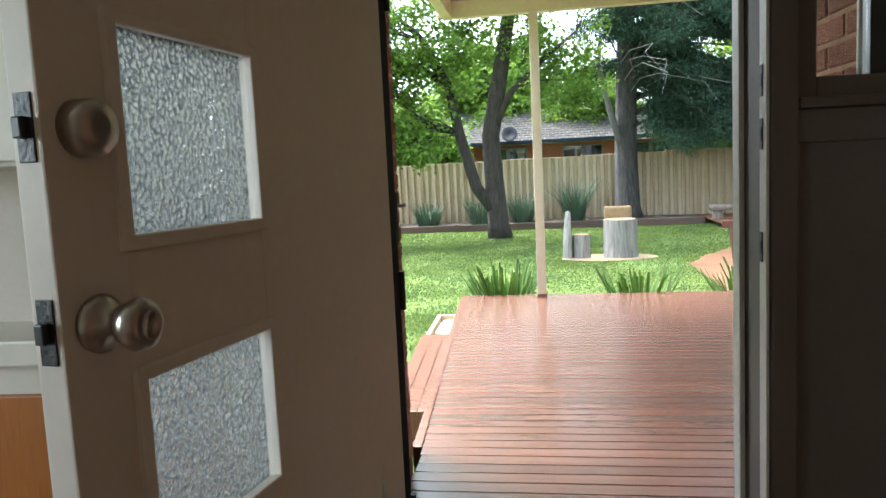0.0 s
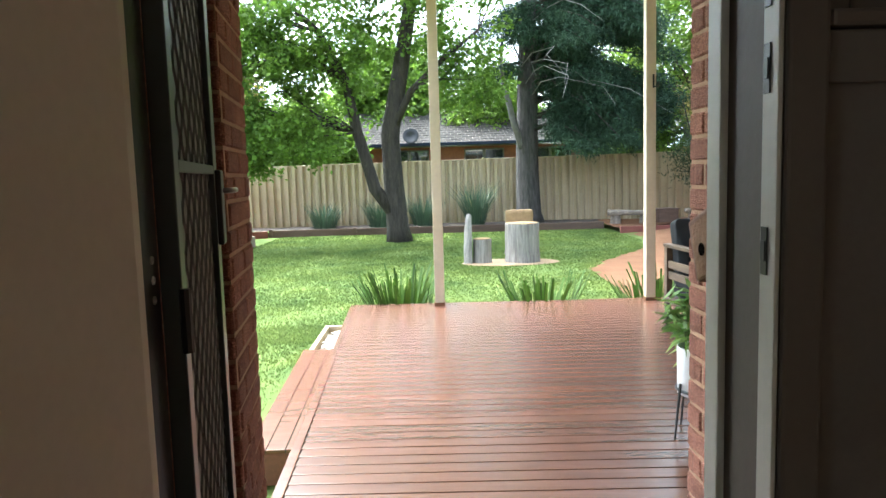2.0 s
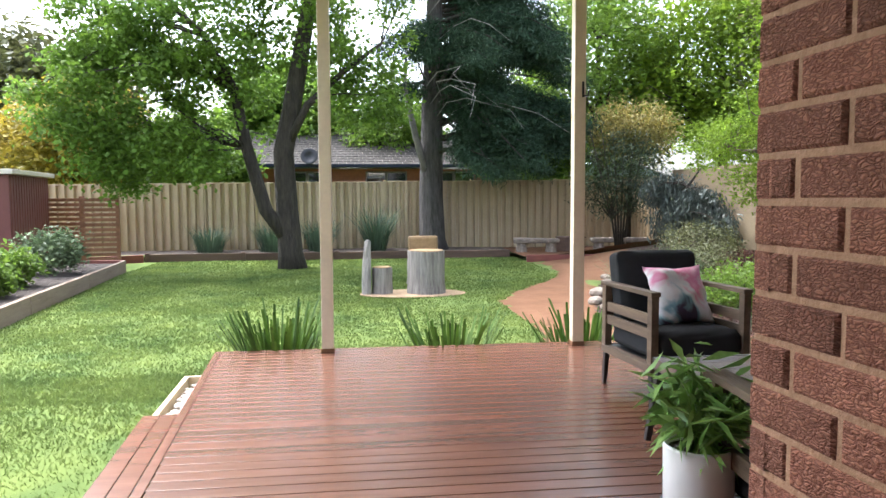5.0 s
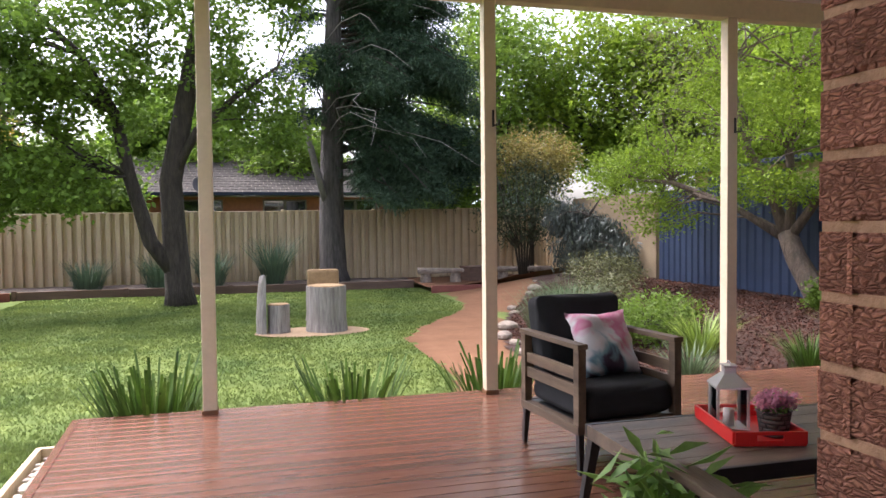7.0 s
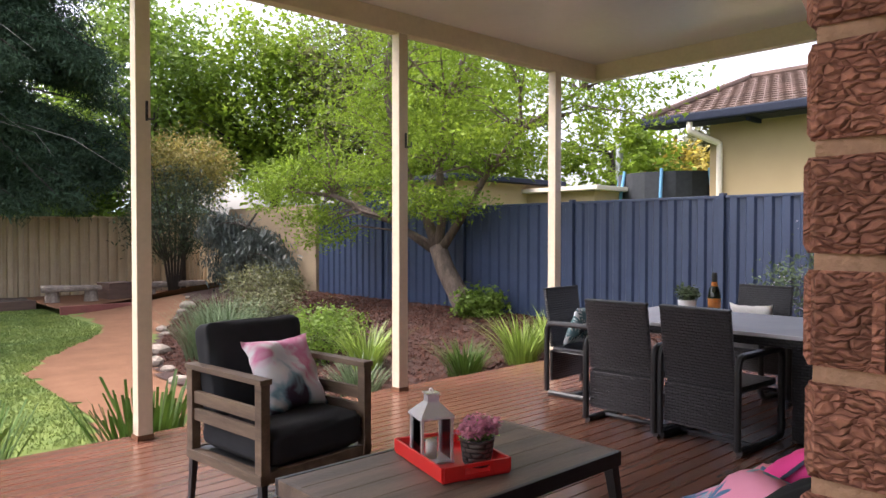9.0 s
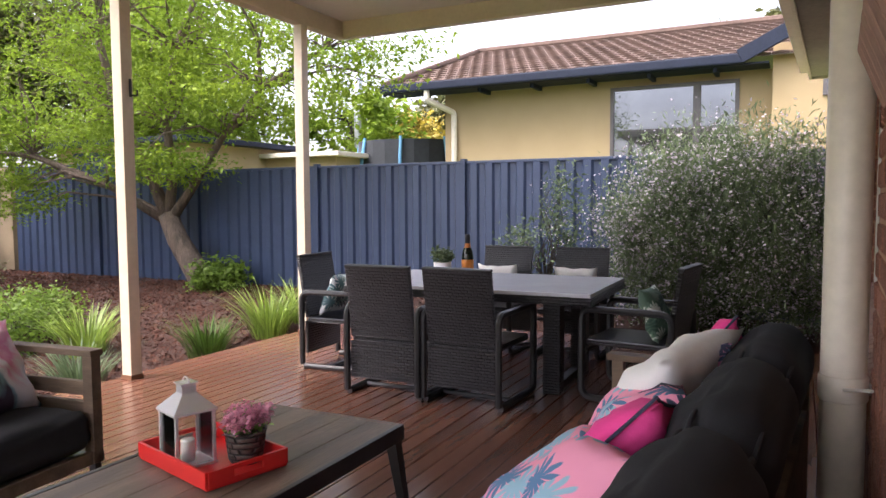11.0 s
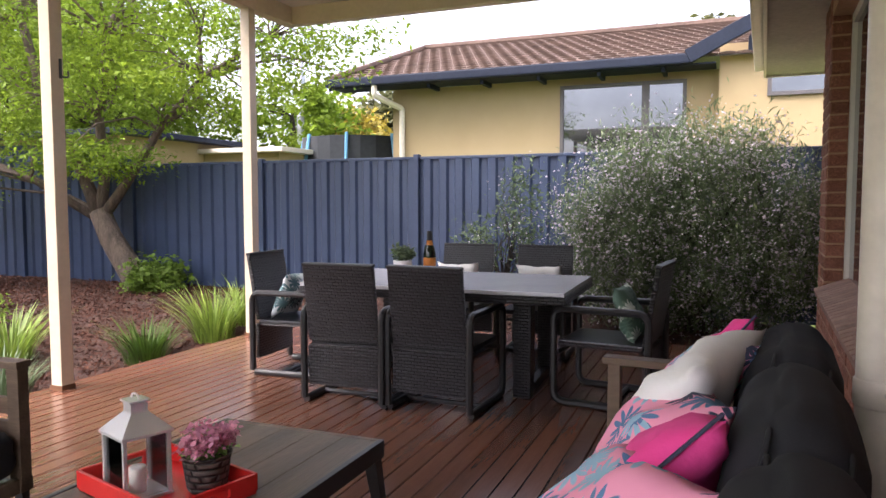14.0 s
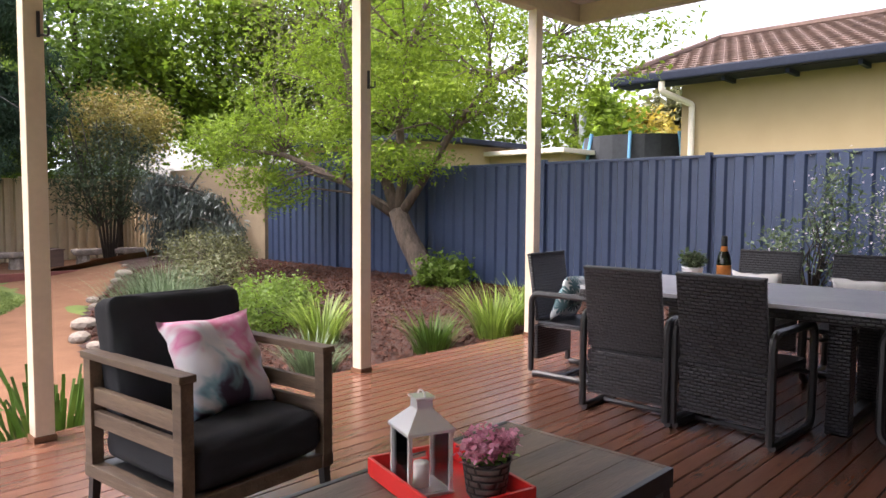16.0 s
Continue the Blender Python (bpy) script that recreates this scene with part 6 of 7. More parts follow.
part("bough_work", bm, BARK, pine, "grey drooping boughs", smooth=True)["kind"] = "stuff"
rng = random.Random(17)
bm = bmesh.new()
for k in range(24):
    z = rng.uniform(2.6, 7.2)
    a = rng.uniform(-1.5, 0.3)
    d = Vector((math.cos(a), math.sin(a), 0))
    ln = rng.uniform(2.2, 5.2)
    p0 = Vector((0, 0, z)) + d * 0.25
    pts = [p0 + d * ln * t + Vector((rng.gauss(0, 0.16), rng.gauss(0, 0.16), 0.5 * math.sin(t * 3) - 0.32 * ln * t * t)) for t in (0, 0.25, 0.45, 0.65, 0.85)]
    add_tube(bm, pts, [0.015, 0.013, 0.010, 0.007, 0.003], 5, False)
add_tube(bm, [(-0.12, -0.1, 1.9), (-0.46, -0.36, 3.0), (-0.75, -0.4, 4.3), (-0.7, -0.4, 5.2)], [0.10, 0.09, 0.07, 0.03], 7)
part("deadwood", bm, GREY_TWIG, pine, "bare grey dead branches", smooth=True)["kind"] = "stuff"

# leaning locust by the blue fence
tree("locust_tree", 7.95, 3.35, 0.0, "leaning locust tree with feathery light green leaves by the fence",
     [([(0, -0.1, -0.05), (-0.02, 0.1, 0.25), (-0.05, 0.42, 0.7), (-0.05, 0.6, 1.05)], [0.21, 0.17, 0.15, 0.14]),
      ([(-0.05, 0.6, 1.0), (-0.1, 0.85, 1.6), (-0.3, 1.2, 2.4), (-0.4, 1.5, 3.6), (-0.3, 1.4, 5.0)], [0.10, 0.08, 0.07, 0.055, 0.03]),
      ([(-0.05, 0.6, 1.0), (0.0, 0.55, 1.5), (-0.2, 0.4, 2.3), (-0.3, 0.1, 3.3), (-0.2, -0.5, 4.4)], [0.09, 0.07, 0.06, 0.05, 0.025]),
      ([(-0.05, 0.58, 0.95), (0.05, 0.2, 1.45), (0.0, -0.4, 2.1), (-0.1, -1.2, 2.7), (-0.1, -2.2, 3.1)], [0.08, 0.06, 0.05, 0.04, 0.02]),
      ([(-0.05, 0.6, 0.95), (-0.5, 1.3, 1.5), (-0.9, 2.3, 1.9), (-1.1, 3.3, 2.0)], [0.07, 0.05, 0.04, 0.02])],
     [(-0.4, 1.6, 2.6, 1.2, 2.2, 0.9, 130), (-0.3, 0.8, 3.9, 1.4, 2.6, 1.1, 150), (-0.9, 3.2, 2.0, 0.9, 1.3, 0.6, 90), (-0.2, -1.2, 2.9, 1.1, 1.7, 0.9, 85), (-0.2, -2.6, 3.2, 0.9, 1.1, 0.8, 60), (-0.2, 1.2, 5.4, 1.8, 3.0, 1.3, 130), (-0.5, 0.4, 1.75, 0.8, 1.0, 0.25, 40), (-0.8, 2.6, 1.35, 0.5, 0.6, 0.35, 22)],
     60, 0.17, 0.075, LEAF_B, PALE_BARK, 151, 3, 0.25, 0.42, 0.45, 0.022)
t = thing("low_shrub", at(7.85, 3.0, 0.0), "bright green low shrub at the foot of the locust", "shrub")
leaves("crown", clusters([(0, 0, 0.22, 0.38, 0.38, 0.22, 90)], 161), 0.06, 24, 0.07, LEAF_C, t, 162, 0.2, 0.7)

# shrubs in the far right corner
tree("bamboo_shrub", 7.0, 12.3, -0.3, "tall multi-stemmed shrub with dark leaves and yellow tops",
     [([(0.05 * k, 0.03 * k, 0), (0.12 * k, 0.05 * k, 0.9), (0.3 * k, 0.1 * k, 2.2), (0.42 * k, 0.1 * k, 3.2)], [0.03, 0.027, 0.02, 0.01]) for k in (-2.2, -1.4, -0.6, 0.2, 1.0, 1.8)],
     [(0, 0, 2.0, 1.15, 0.9, 1.15, 150)], 42, 0.2, 0.11, LEAF_DARK, BARK, 171, 3, 0.4, 0.28, cat="shrub")
t = thing("wattle_shrub", at(7.5, 13.0, -0.2), "yellow-flushed shrub above the dark foliage", "shrub")
limbs("trunk", [([(0, 0, 0), (0, 0, 1.5), (0.1, 0, 3.0)], [0.07, 0.05, 0.03])], [], BARK, t, 1)
leaves("crown", clusters([(0.1, 0, 3.1, 1.2, 0.9, 0.75, 170)], 175), 0.2, 45, 0.10, LEAF_WATTLE, t, 176, 0.3, 0.4)
tree("weeping_gum", 7.65, 10.0, -0.2, "small weeping gum with hanging silver-grey leaves",
     [([(0, 0, 0), (-0.05, 0, 0.8), (0.0, -0.1, 1.6), (0.2, -0.3, 2.0)], [0.06, 0.05, 0.035, 0.015])],
     [(-0.2, 0.5, 1.5, 0.45, 0.5, 0.4, 40), (0.1, -0.3, 1.2, 0.45, 0.5, 0.5, 46), (0.2, -1.0, 0.8, 0.35, 0.4, 0.45, 32), (-0.3, 0.2, 0.8, 0.4, 0.4, 0.35, 22)], 50, 0.14, 0.15, LEAF_GREY, BARK, 181, 3, 1.2, 0.22, cat="shrub")
for i, (x, yy, r, h, mt, lab) in enumerate(((5.6, 5.2, 0.6, 0.55, LEAF_OLIVE, "dry twiggy olive-brown shrub in the mulch"), (6.3, 6.6, 0.75, 0.7, LEAF_OLIVE, "dry twiggy olive-brown shrub in the mulch"), (6.95, 7.9, 0.8, 0.62, LEAF_OLIVE, "tall dry olive-brown shrub before the rendered wall"), (5.05, 3.1, 0.5, 0.5, LEAF_C, "fresh green leafy shrub in the mulch"), (5.6, 3.5, 0.45, 0.42, LEAF_C, "fresh green leafy shrub in the mulch"))):
    t = thing("mulch_shrub", at(x, yy, ground_height(x, yy)), lab, "shrub", "shrubs in the mulch bed")
    limbs("stem_cluster", [([(0, 0, 0), (0.03, 0, h * 0.5)], [0.02, 0.014])], clusters([(0, 0, h * 0.6, r, r, h * 0.5, 16)], 190 + i), BARK, t, i, 0.012)
    leaves("crown", clusters([(0, 0, h * 0.65, r, r, h * 0.55, 130)], 195 + i), 0.07, 20, 0.055, mt, t, 197 + i, 0.1, 0.5)

# big flowering shrub at the deck's end
bush = thing("flowering_shrub", at(7.62, -3.55, -0.1), "large rounded grey-green shrub covered in tiny white flowers", "shrub")
bcs = clusters([(0, 0, 1.02, 0.72, 1.28, 0.88, 420), (0, 0, 0.7, 0.72, 1.25, 0.65, 170)], 201)
tops = [c for c in clusters([(0, 0, 1.5, 0.6, 1.0, 0.48, 60)], 203)]
limbs("stem_cluster", [([(0, 0, 0), (0, 0.05 * k, 0.3), (0.05, 0.3 * k, 0.9)], [0.05, 0.035, 0.02]) for k in (-2, -1, 0, 1, 2)], bcs[::3], BARK, bush, 204, 0.014)
leaves("crown", np.concatenate([bcs, np.array(tops)]), 0.10, 75, 0.075, LEAF_SHRUB, bush, 205, -0.7, 0.16, flat=1.3)
fl = bcs[np.linalg.norm((bcs - np.array([0, 0, 1.1])) / np.array([0.72, 1.28, 1.1]), axis=1) > 0.6]
leaves("blossom", np.concatenate([fl, np.array(tops)]), 0.13, 40, 0.027, PETAL, bush, 206, 0.0, 0.9, "tiny white and mauve flowers")["kind"] = "stuff"
t = thing("flowering_shrub", at(7.7, -1.75, -0.02), "wispy grey-green shrub with mauve flowers by the fence", "shrub")
wcs = clusters([(0, 0, 0.75, 0.35, 0.5, 0.4, 40), (0, -0.2, 1.15, 0.2, 0.2, 0.4, 22)], 208)
limbs("stem_cluster", [([(0, 0, 0), (0, 0, 0.3)], [0.02, 0.015])], wcs[::2], BARK, t, 209, 0.01)
leaves("crown", wcs, 0.08, 26, 0.06, FESCUE, t, 210, -0.5, 0.35)
leaves("blossom", wcs[::2], 0.09, 9, 0.025, PETAL, t, 211, 0, 0.9, "tiny mauve flowers")["kind"] = "stuff"
# shrubs of the raised bed
for i, (x, yy, r, h) in enumerate(((-5.3, 8.2, 0.55, 0.75), (-5.2, 6.2, 0.5, 0.5), (-4.9, 4.9, 0.4, 0.4))):
    t = thing("bed_shrub", at(x, yy, -0.19), "leafy green shrub in the raised bed", "shrub", "raised bed shrubs")
    limbs("stem_cluster", [([(0, 0, 0), (0, 0, h * 0.5)], [0.02, 0.014])], [], BARK, t, i)
    leaves("crown", clusters([(0, 0, h * 0.6, r, r, h * 0.5, 110)], 220 + i), 0.08, 22, 0.09, LEAF_SHRUB if i == 0 else LEAF_C, t, 225 + i, 0.1, 0.6)


# ---- beyond the fences ----
def far_tree(x, y, h, r, material, label, seed, n=170, leaf=0.2, bark=BARK, rz=None):
    rz = rz or h * 0.36
    t = thing("background_tree", at(x, y, GROUND), label, "tree", "trees beyond the fences")
    cs = clusters([(0, 0, h - rz, r, r, rz, n), (r * 0.4, 0, h - rz * 1.4, r * 0.7, r * 0.7, rz * 0.6, n // 3)], seed)
    limbs("trunk", [([(0, 0, 0), (0.1, 0, h * 0.35), (0.0, 0.1, h * 0.75)], [0.22, 0.16, 0.06])], cs[::6], bark, t, seed, 0.05)
    leaves("crown", cs, r * 0.125, 105, leaf, material, t, seed + 1, 0.2, 0.6)


far_tree(-9.5, 21, 5.2, 2.8, LEAF_Y, "yellow-green tree beyond the rear fence", 301)
far_tree(-5.6, 20, 4.2, 2.2, LEAF_C, "light green tree beyond the rear fence", 305)
far_tree(-14, 30, 9, 4.0, LEAF_OLIVE, "hazy olive gum tree in the distance", 309, bark=PALE_BARK, leaf=0.4)
far_tree(-3.2, 30, 8, 3.2, LEAF_A, "green tree behind the far roof", 313, leaf=0.35)
far_tree(9.2, 20.5, 10.0, 3.3, LEAF_C, "bright green tree beyond the rear fence", 317)
far_tree(13.0, 18.5, 9.5, 3.2, LEAF_B, "light green tree beyond the fence corner", 321)
far_tree(6.4, 21.5, 5.6, 2.0, LEAF_C, "bright green tree beyond the rear fence", 323)
far_tree(15.5, 14.5, 9.5, 3.2, LEAF_OLIVE, "olive gum tree beyond the side fence", 325, bark=PALE_BARK)
far_tree(14.5, 10.5, 7.5, 2.6, LEAF_B, "light green tree beyond the side fence", 327, n=80)
far_tree(17.5, 7.2, 5.2, 1.9, LEAF_B, "airy light green tree beyond the side fence", 329, n=45)
far_tree(20.5, 7.0, 4.3, 1.6, LEAF_Y, "yellow-leaved tree beyond the side fence", 331, n=110)
far_tree(30, 9, 6.5, 3.0, LEAF_OLIVE, "distant olive-green gum tree crown", 335, leaf=0.4)
far_tree(44, -2, 12.2, 2.6, LEAF_OLIVE, "distant gum tree behind the tiled roof", 337, n=70, leaf=0.5)
far_tree(1.8, 27, 6.6, 2.2, LEAF_C, "bright green tree behind the far roof", 339, n=110)


def tiled_roof(bm, a, b, c, d, rows, cols, lift=0.035):
    """Overlapping tile courses on the quad a b (eave) c d (ridge)."""
    a, b, c, d = (Vector(p) for p in (a, b, c, d))
    n = (b - a).cross(d - a).normalized()
    for r in range(rows):
        t0, t1 = r / rows, (r + 1.08) / rows
        for k in range(cols):
            u0, u1 = (k + (0.5 if r % 2 else 0)) / cols, (k + 0.97 + (0.5 if r % 2 else 0)) / cols
            u1 = min(u1, 1.0)
            if u0 >= 1:
                continue
            um = (u0 + u1) / 2
            pts = []
            for u, hh in ((u0, 0.3), (um, 1.0), (u1, 0.3)):
                lo, hi = a.lerp(b, u), d.lerp(c, u)
                pts.append((lo.lerp(hi, t0) + n * lift * (hh + 0.55), lo.lerp(hi, min(1, t1)) + n * lift * hh * 0.4, lo.lerp(hi, t0)))
            v = [[bm.verts.new(q) for q in p] for p in pts]
            for i in range(2):
                bm.faces.new((v[i][0], v[i + 1][0], v[i + 1][1], v[i][1]))
                bm.faces.new((v[i][2], v[i + 1][2], v[i + 1][0], v[i][0]))


def window(parent, m, w, h, split, frame_mat):
    """A framed window in the frame's x and z, its face towards -y."""
    wd = part("window", box(0, w, -0.02, 0.05, 0, 0.06, 0.004), frame_mat, parent, "grey-framed window", m)
    for a, b, c, d in ((0, w, h - 0.06, h), (0, 0.06, 0.06, h - 0.06), (w - 0.06, w, 0.06, h - 0.06), (split - 0.06, split + 0.06, 0.06, h - 0.06)):
        part("window_frame", box(a, b, -0.02, 0.05, c, d, 0.004), frame_mat, wd)
    for a, b in ((0.06, split - 0.06), (split + 0.06, w - 0.06)):
        part("pane", box(a, b, 0.015, 0.025, 0.06, h - 0.06), DARK_GLASS, wd)
    return wd


# beige neighbour behind the blue fence; its wall faces -x
nb = thing("neighbour_house", at(13.0, 2.05, 0, -90), "beige rendered house with a brown tiled roof and navy gutters", "house")
# local x runs along the wall away from the corner, local y into the house
part("wall", box(0.0, 12.0, 0.0, 0.25, GROUND, 3.28), RENDERW, nb)
part("wall", box(0.0, 0.25, 0.25, 8.0, GROUND, 3.28), RENDERW, nb)
part("projecting_wall", box(5.75, 12.0, -0.35, -0.002, GROUND, 3.6), RENDERW, nb)
bm = bmesh.new()
tiled_roof(bm, (-1.05, -0.55, 3.40), (9.0, -0.55, 3.40), (9.0, 4.0, 4.90), (-1.05, 4.0, 4.90), 15, 40, 0.032)
part("roof", bm, ROOF_TILE, nb, "weathered brown concrete tiles")
bm = bmesh.new()
v = [bm.verts.new(p) for p in ((-1.05, -0.55, 3.385), (9, -0.55, 3.385), (9, 4.0, 4.88), (-1.05, 4.0, 4.88), (-1.05, 8.5, 3.385), (9, 8.5, 3.385))]
bm.faces.new((v[0], v[1], v[2], v[3]))
bm.faces.new((v[3], v[2], v[5], v[4]))
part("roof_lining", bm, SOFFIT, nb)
part("ridge", tube([(-1.05, 4.0, 4.93), (9.0, 4.0, 4.93)], 0.10, 8), ROOF_TILE, nb)
part("verge_tiles", tube([(-1.05, -0.55, 3.46), (-1.05, 4.0, 4.95)], 0.07, 8), ROOF_TILE, nb)
part("barge_board", box(-0.02, 0.02, 0.0, 4.8, -0.16, 0.0, 0.005), NAVY_TRIM, nb, "navy blue barge board", Matrix.Translation((-1.07, -0.55, 3.40)) @ Matrix.Rotation(math.atan2(1.5, 4.55), 4, "X"))
part("gable_wall", box(0.0, 0.25, 0.25, 7.8, 3.28, 3.5), RENDERW, nb)
part("gutter", box(-1.08, 5.35, -0.66, -0.54, 3.29, 3.45, 0.03), NAVY_TRIM, nb, "navy blue gutter")
# Soffit coloured navy to stand in for the shadow line below the gutter.
part("soffit", box(-1.03, 5.7, -0.54, -0.002, 3.285, 3.31), NAVY_TRIM, nb)
m = Matrix.Translation((5.3, -0.62, 3.38)) @ Matrix.Rotation(radians(-27), 4, "Y")
part("barge_board", box(0.0, 4.0, -0.06, 0.02, -0.10, 0.12, 0.01), NAVY_TRIM, nb, "navy blue barge board", m)
part("barge_bracket", box(6.15, 6.28, -0.55, -0.35, 3.42, 3.66, 0.01), NAVY_TRIM, nb)
for k in range(5):
    part("rafter_end", box(0.9 + k * 1.0, 0.96 + k * 1.0, -0.5, -0.01, 3.21, 3.284, 0.004), NAVY_TRIM, nb)
part("downpipe", tube(rounded_path([(-0.1, -0.58, 3.32), (-0.1, -0.58, 3.12), (0.22, -0.07, 2.92), (0.22, -0.07, -0.3)], 0.05), 0.055, 10), PIPE, nb, "cream downpipe")
window(nb, at(3.2, -0.03, 1.75), 2.06, 1.41, 1.42, GREY_FRAME)
window(nb, at(6.43, -0.38, 2.77), 2.0, 0.62, 1.2, GREY_FRAME)
part("aerial", tube([(8.3, 4.2, 4.9), (8.3, 4.2, 6.3)], 0.015, 6), GALV, nb)
part("aerial_stay", tube([(8.3, 4.2, 6.1), (7.4, 4.2, 5.0)], 0.008, 5), GALV, nb)

# low brick house past the rear fence; its wall faces -y
fh = thing("far_house", at(-6.0, 24.0, 0.42), "low red-brick house with a grey tiled roof beyond the fence", "house")
part("wall", box(0.0, 13.0, 0.0, 0.25, GROUND, 1.95), FAR_BRICK, fh)
bm = bmesh.new()
tiled_roof(bm, (-0.6, -0.7, 2.1), (13.6, -0.7, 2.1), (12.0, 3.5, 3.75), (1.0, 3.5, 3.75), 14, 44, 0.016)
part("roof", bm, GREY_TILE, fh, "grey concrete tiles")
bm = bmesh.new()
v = [bm.verts.new(p) for p in ((-0.6, -0.7, 2.09), (13.6, -0.7, 2.09), (12.0, 3.5, 3.73), (1.0, 3.5, 3.73))]
bm.faces.new(v)
part("roof_lining", bm, SOFFIT, fh)
part("gutter", box(-0.65, 13.65, -0.8, -0.68, 1.98, 2.12, 0.02), NAVY_TRIM, fh)
part("soffit", box(-0.6, 13.6, -0.68, -0.002, 1.955, 1.975), GREY_FRAME, fh)
for x in (3.4, 6.6, 9.4):
    window(fh, at(x, -0.03, 0.9), 1.7, 0.95, 0.85, GREY_FRAME)
dish = part("satellite_dish", lathe([(0.02, 0.0), (0.2, 0.05), (0.34, 0.14), (0.33, 0.15), (0.18, 0.07), (0.01, 0.02)], 20), BLACK_MET, fh, "dark satellite dish", Matrix.Translation((4.4, -0.85, 2.36)) @ Matrix.Rotation(radians(70), 4, "X"), True)
part("dish_mast", tube([(4.4, -0.4, 2.1), (4.4, -0.8, 2.36)], 0.025, 6), GALV, fh)
# pale gable and blue-roofed shed far to the right
fs = thing("far_shed", at(9.6, 24, 0, 0), "pale gabled shed seen through the trees", "house")
part("wall", box(0, 3.4, 0, 3, GROUND, 2.1), RENDERW, fs)
bm = bmesh.new()
v = [bm.verts.new(p) for p in ((-0.3, -0.3, 2.1), (3.7, -0.3, 2.1), (1.2, -0.3, 3.1), (-0.3, 3.3, 2.1), (3.7, 3.3, 2.1), (1.2, 3.3, 3.1))]
for f in ((0, 1, 2), (3, 5, 4), (0, 2, 5, 3), (1, 4, 5, 2)):
    bm.faces.new([v[i] for i in f])
part("roof", bm, mat("pale_blue_steel", (0.42, 0.5, 0.56), (0.38, 0.46, 0.52), 3, 0.5, 0.05), fs)
# garage with a dark roller door behind the blue fence corner
ga = thing("garage", at(10.2, 9.6, 0, -90), "beige garage with a dark ribbed wall and flat eave", "garage")
part("wall", box(0.0, 3.6, 0.0, 3.0, GROUND, 2.35), RENDERW, ga)
part("roof", box(-0.3, 3.9, -0.3, 3.2, 2.35, 2.45, 0.01), NAVY_TRIM, ga)
for k in range(9):
    part("roller_slat", box(0.5, 3.2, -0.02, 0.005, 1.35 + k * 0.1, 1.44 + k * 0.1, 0.006), BLUE, ga)
lw2 = thing("neighbour_wall", at(12.4, 7.6, 0, -90), "low beige rendered building past the blue fence", "house")
part("wall", box(0, 3.4, 0, 1.5, GROUND, 2.15), RENDERW, lw2)
part("roof", box(-0.2, 3.6, -0.2, 1.7, 2.15, 2.24, 0.01), PIPE, lw2)

pole = thing("power_pole", at(17.0, 6.7, GROUND), "galvanised steel power pole beyond the fence", "pole")
part("shaft", tube([(0, 0, 0), (0, 0, 6.2)], [0.11, 0.09], 12), GALV, pole, smooth=True)
part("bracket", box(0.08, 0.2, -0.04, 0.04, 4.6, 5.0, 0.01), GALV, pole)
trm = thing("trampoline", at(14.4, 3.55, GROUND), "trampoline with a dark safety net and blue poles", "trampoline")
net_r = 1.2
bm = bmesh.new()
bmesh.ops.create_cone(bm, cap_ends=False, segments=24, radius1=net_r, radius2=net_r, depth=1.7, matrix=Matrix.Translation((0, 0, 2.05)))
part("net", bm, NET, trm)
part("mat", lathe([(net_r, 0.85), (net_r + 0.1, 0.9), (net_r, 0.95)], 24), TRAMP_BLUE, trm)
for k in range(8):
    a = k * math.pi / 4 + 0.3
    part("net_pole", tube(rounded_path([(1.32 * math.cos(a), 1.32 * math.sin(a), 0.0), (1.32 * math.cos(a), 1.32 * math.sin(a), 2.3), (1.2 * math.cos(a), 1.2 * math.sin(a), 2.95)], 0.3), 0.035, 8), TRAMP_BLUE, trm, "blue padded pole")

# ---- loose cover ----
rng = np.random.default_rng(77)
n = 150000
gx, gy = rng.uniform(-4.6, 4.3, n), 0.15 + 12.5 * rng.random(n) ** 1.25
keep = (gx < np.interp(gy, [0.2, 1.5, 2.9, 4.0, 4.9, 6.0, 7.4, 8.6, 10.0, 11.2], [2.05, 2.15, 2.35, 2.3, 2.35, 2.85, 3.8, 4.3, 4.5, 4.35])) & (gx > -3.9 - (gy - 2.2) * 0.093) & (np.hypot((gx - 1.12) / 0.86, (gy - 5.95) / 0.48) > 1)
lx, ly = rng.uniform(-4.2, -0.9, 34000), rng.uniform(-4.0, 1.0, 34000)
lk = lx < -1.2
gx, gy = np.concatenate([gx[keep], lx[lk]]), np.concatenate([gy[keep], ly[lk]])
n = len(gx)
a, h = rng.uniform(0, 6.28, n), rng.uniform(0.010, 0.034, n)
w = 0.006 + 0.0012 * np.abs(gy + 4)
vx = np.stack([gx - np.cos(a) * w, gx + np.cos(a) * w, gx + rng.normal(0, 0.02, n)], 1)
vy = np.stack([gy - np.sin(a) * w, gy + np.sin(a) * w, gy + rng.normal(0, 0.02, n)], 1)
vz = np.stack([np.full(n, GROUND - 0.01), np.full(n, GROUND - 0.01), GROUND + h], 1)
me = bpy.data.meshes.new("grass")
me.from_pydata(np.stack([vx, vy, vz], 2).reshape(-1, 3).tolist(), [], np.arange(3 * n).reshape(-1, 3).tolist())
me.materials.append(GRASS)
tagged(new("grass", me), "short green lawn grass blades", "grass", kind="stuff")
n = 80000
cx, cy = rng.uniform(3.3, 8.3, n), rng.uniform(0.15, 9.5, n)
keep = cx > np.interp(cy, [0.2, 1.5, 2.9, 4.0, 4.9, 6.0, 7.4, 8.6, 10.0], [3.3, 3.4, 3.5, 3.6, 3.85, 4.3, 4.95, 5.7, 6.5])
cx, cy = cx[keep], cy[keep]
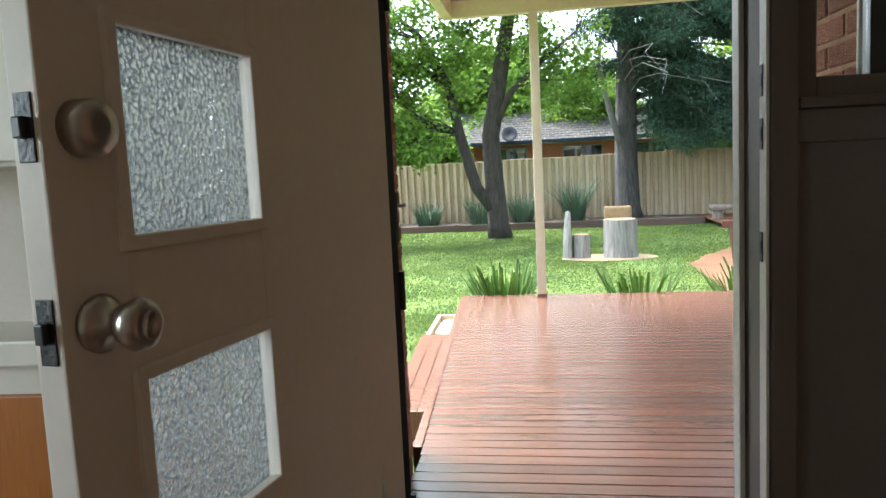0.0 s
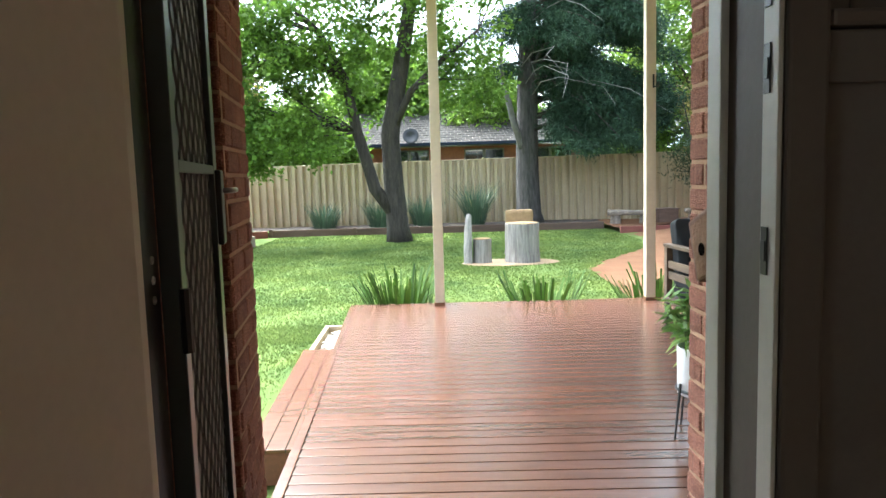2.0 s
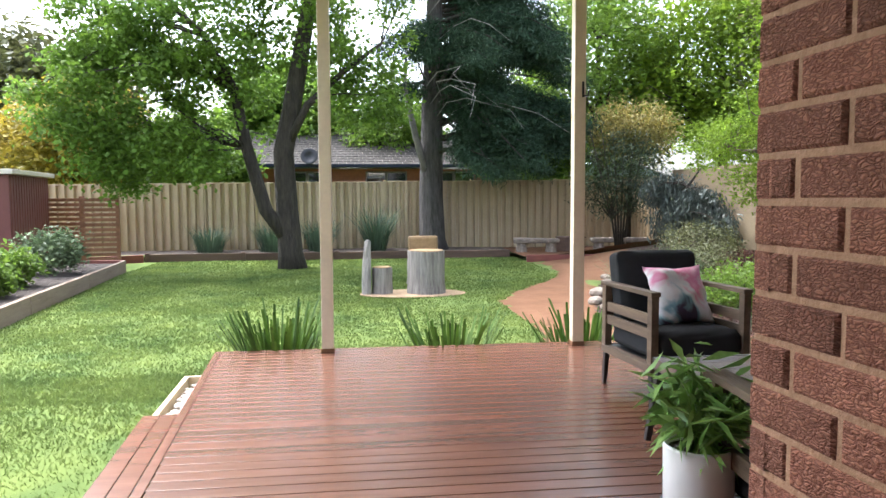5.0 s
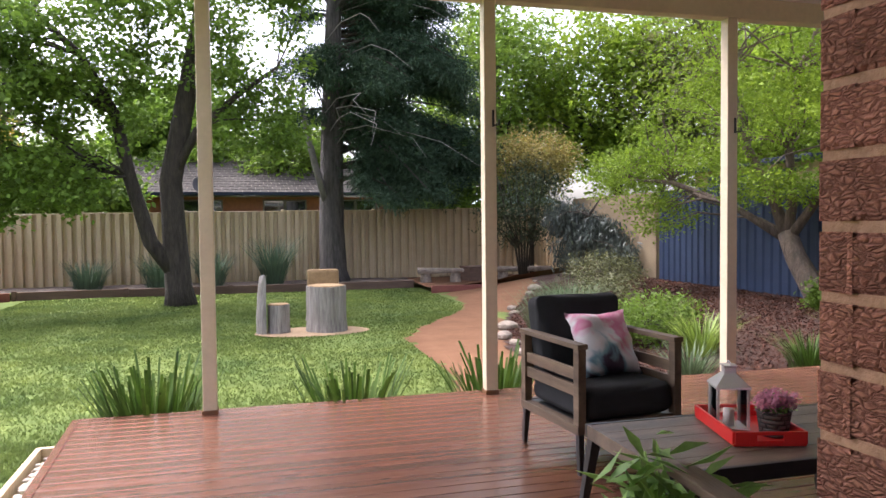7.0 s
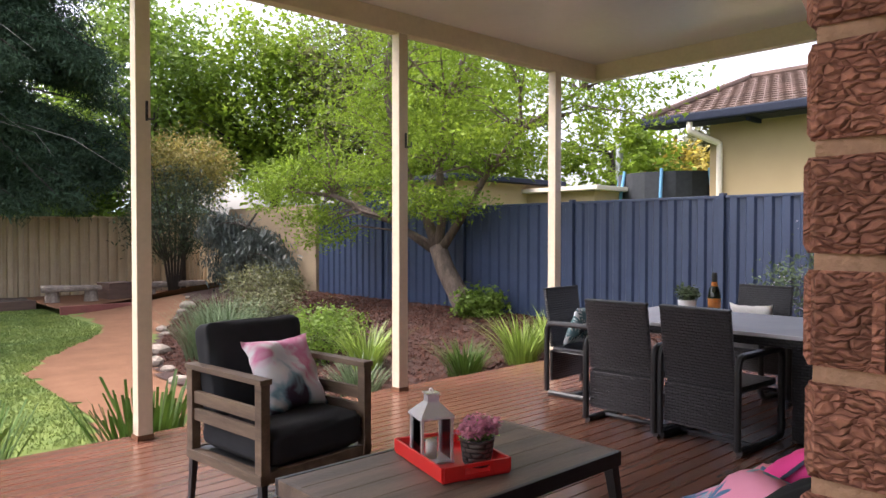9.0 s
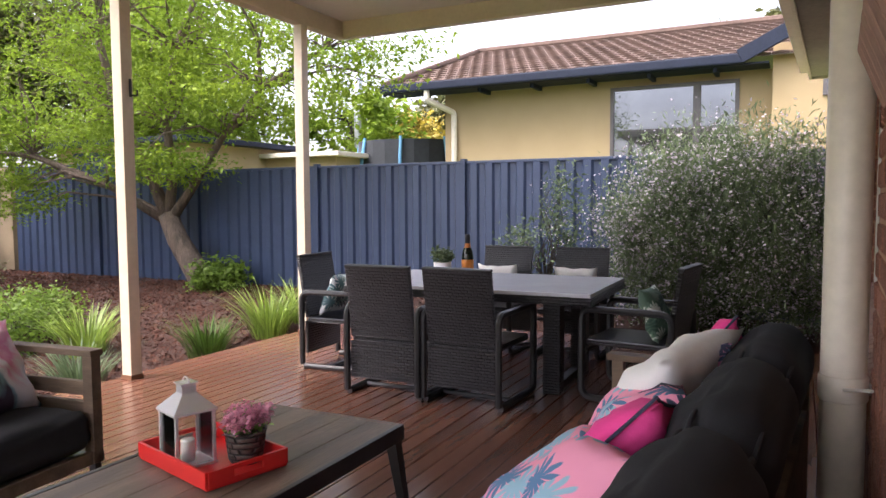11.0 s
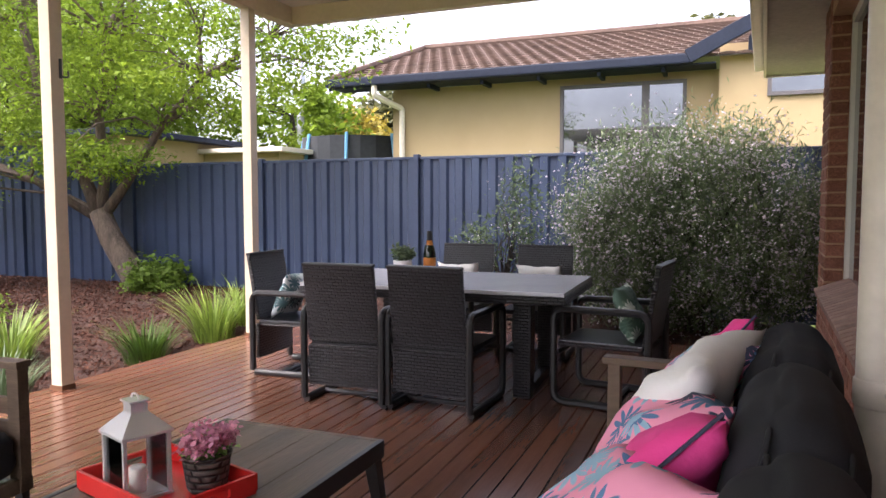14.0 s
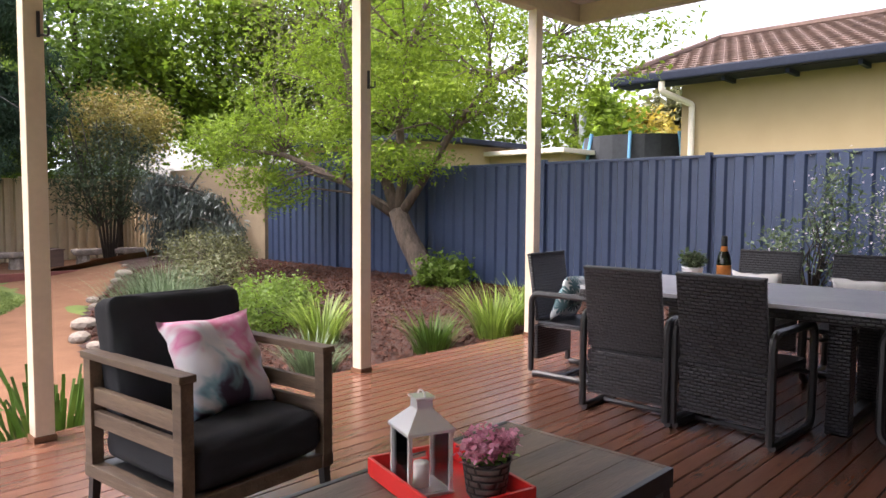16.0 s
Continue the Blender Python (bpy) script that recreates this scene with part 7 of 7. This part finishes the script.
ex, ey = rng.uniform(6.95, 8.3, 5000), rng.uniform(-6, 0.15, 5000)
cx, cy = np.concatenate([cx, ex]), np.concatenate([cy, ey])
n = len(cx)
cz = np.array([ground_height(x, y) for x, y in zip(cx, cy)]) + rng.uniform(0.03, 0.06, n)
d1 = rng.normal(0, 1, (n, 3)) * np.array([1, 1, 0.35])
d1 /= np.linalg.norm(d1, axis=1)[:, None]
d2 = np.cross(d1, rng.normal(0, 0.5, (n, 3)) + np.array([0, 0, 1]))
d2 /= np.linalg.norm(d2, axis=1)[:, None]
c = np.stack([cx, cy, cz], 1)
l1, l2 = rng.uniform(0.008, 0.026, n)[:, None], rng.uniform(0.003, 0.008, n)[:, None]
q = np.stack([c - d1 * l1 - d2 * l2, c + d1 * l1 - d2 * l2, c + d1 * l1 + d2 * l2, c - d1 * l1 + d2 * l2], 1).reshape(-1, 3)
me = bpy.data.meshes.new("bark_chips")
me.from_pydata(q.tolist(), [], np.arange(4 * n).reshape(-1, 4).tolist())
me.materials.append(CHIPS)
tagged(new("bark_chips", me), "loose red-brown bark chips over the bed", "bark chips", kind="stuff")

# ---- brick faces ----
lay_bricks(wall_main, W, 0.0, 1.9, BASE, TOP, [(0.12, 1.22, 1.36, 2.05)])
lay_bricks(wall_main, W, 1.9, 4.8, BASE, 0.60)
lay_bricks(wall_main, W, 4.8, 5.3, BASE, TOP)
lay_bricks(wall_main, W @ at(4.8, 0) @ rot(90), -0.25, 0.0, BASE, TOP)
lay_bricks(wall_porch_right, P @ rot(90), -0.95, 0.0, BASE, TOP)
lay_bricks(wall_porch_left, Q, 0.0, 0.475, BASE, TOP)
lay_bricks(wall_porch_left, Q @ at(0.475, 0) @ rot(-90), 0.0, 0.11, BASE, TOP)
lay_bricks(wall_porch_left, Q @ at(0, -0.15), 0.49, 1.3, BASE, TOP)
lay_bricks(wall_door, P @ at(0, -0.95), -0.35, 0.0, BASE, 1.0)
lay_bricks(wall_door, P @ at(-0.35, 0) @ rot(90), -1.06, -0.95, BASE, 1.0)
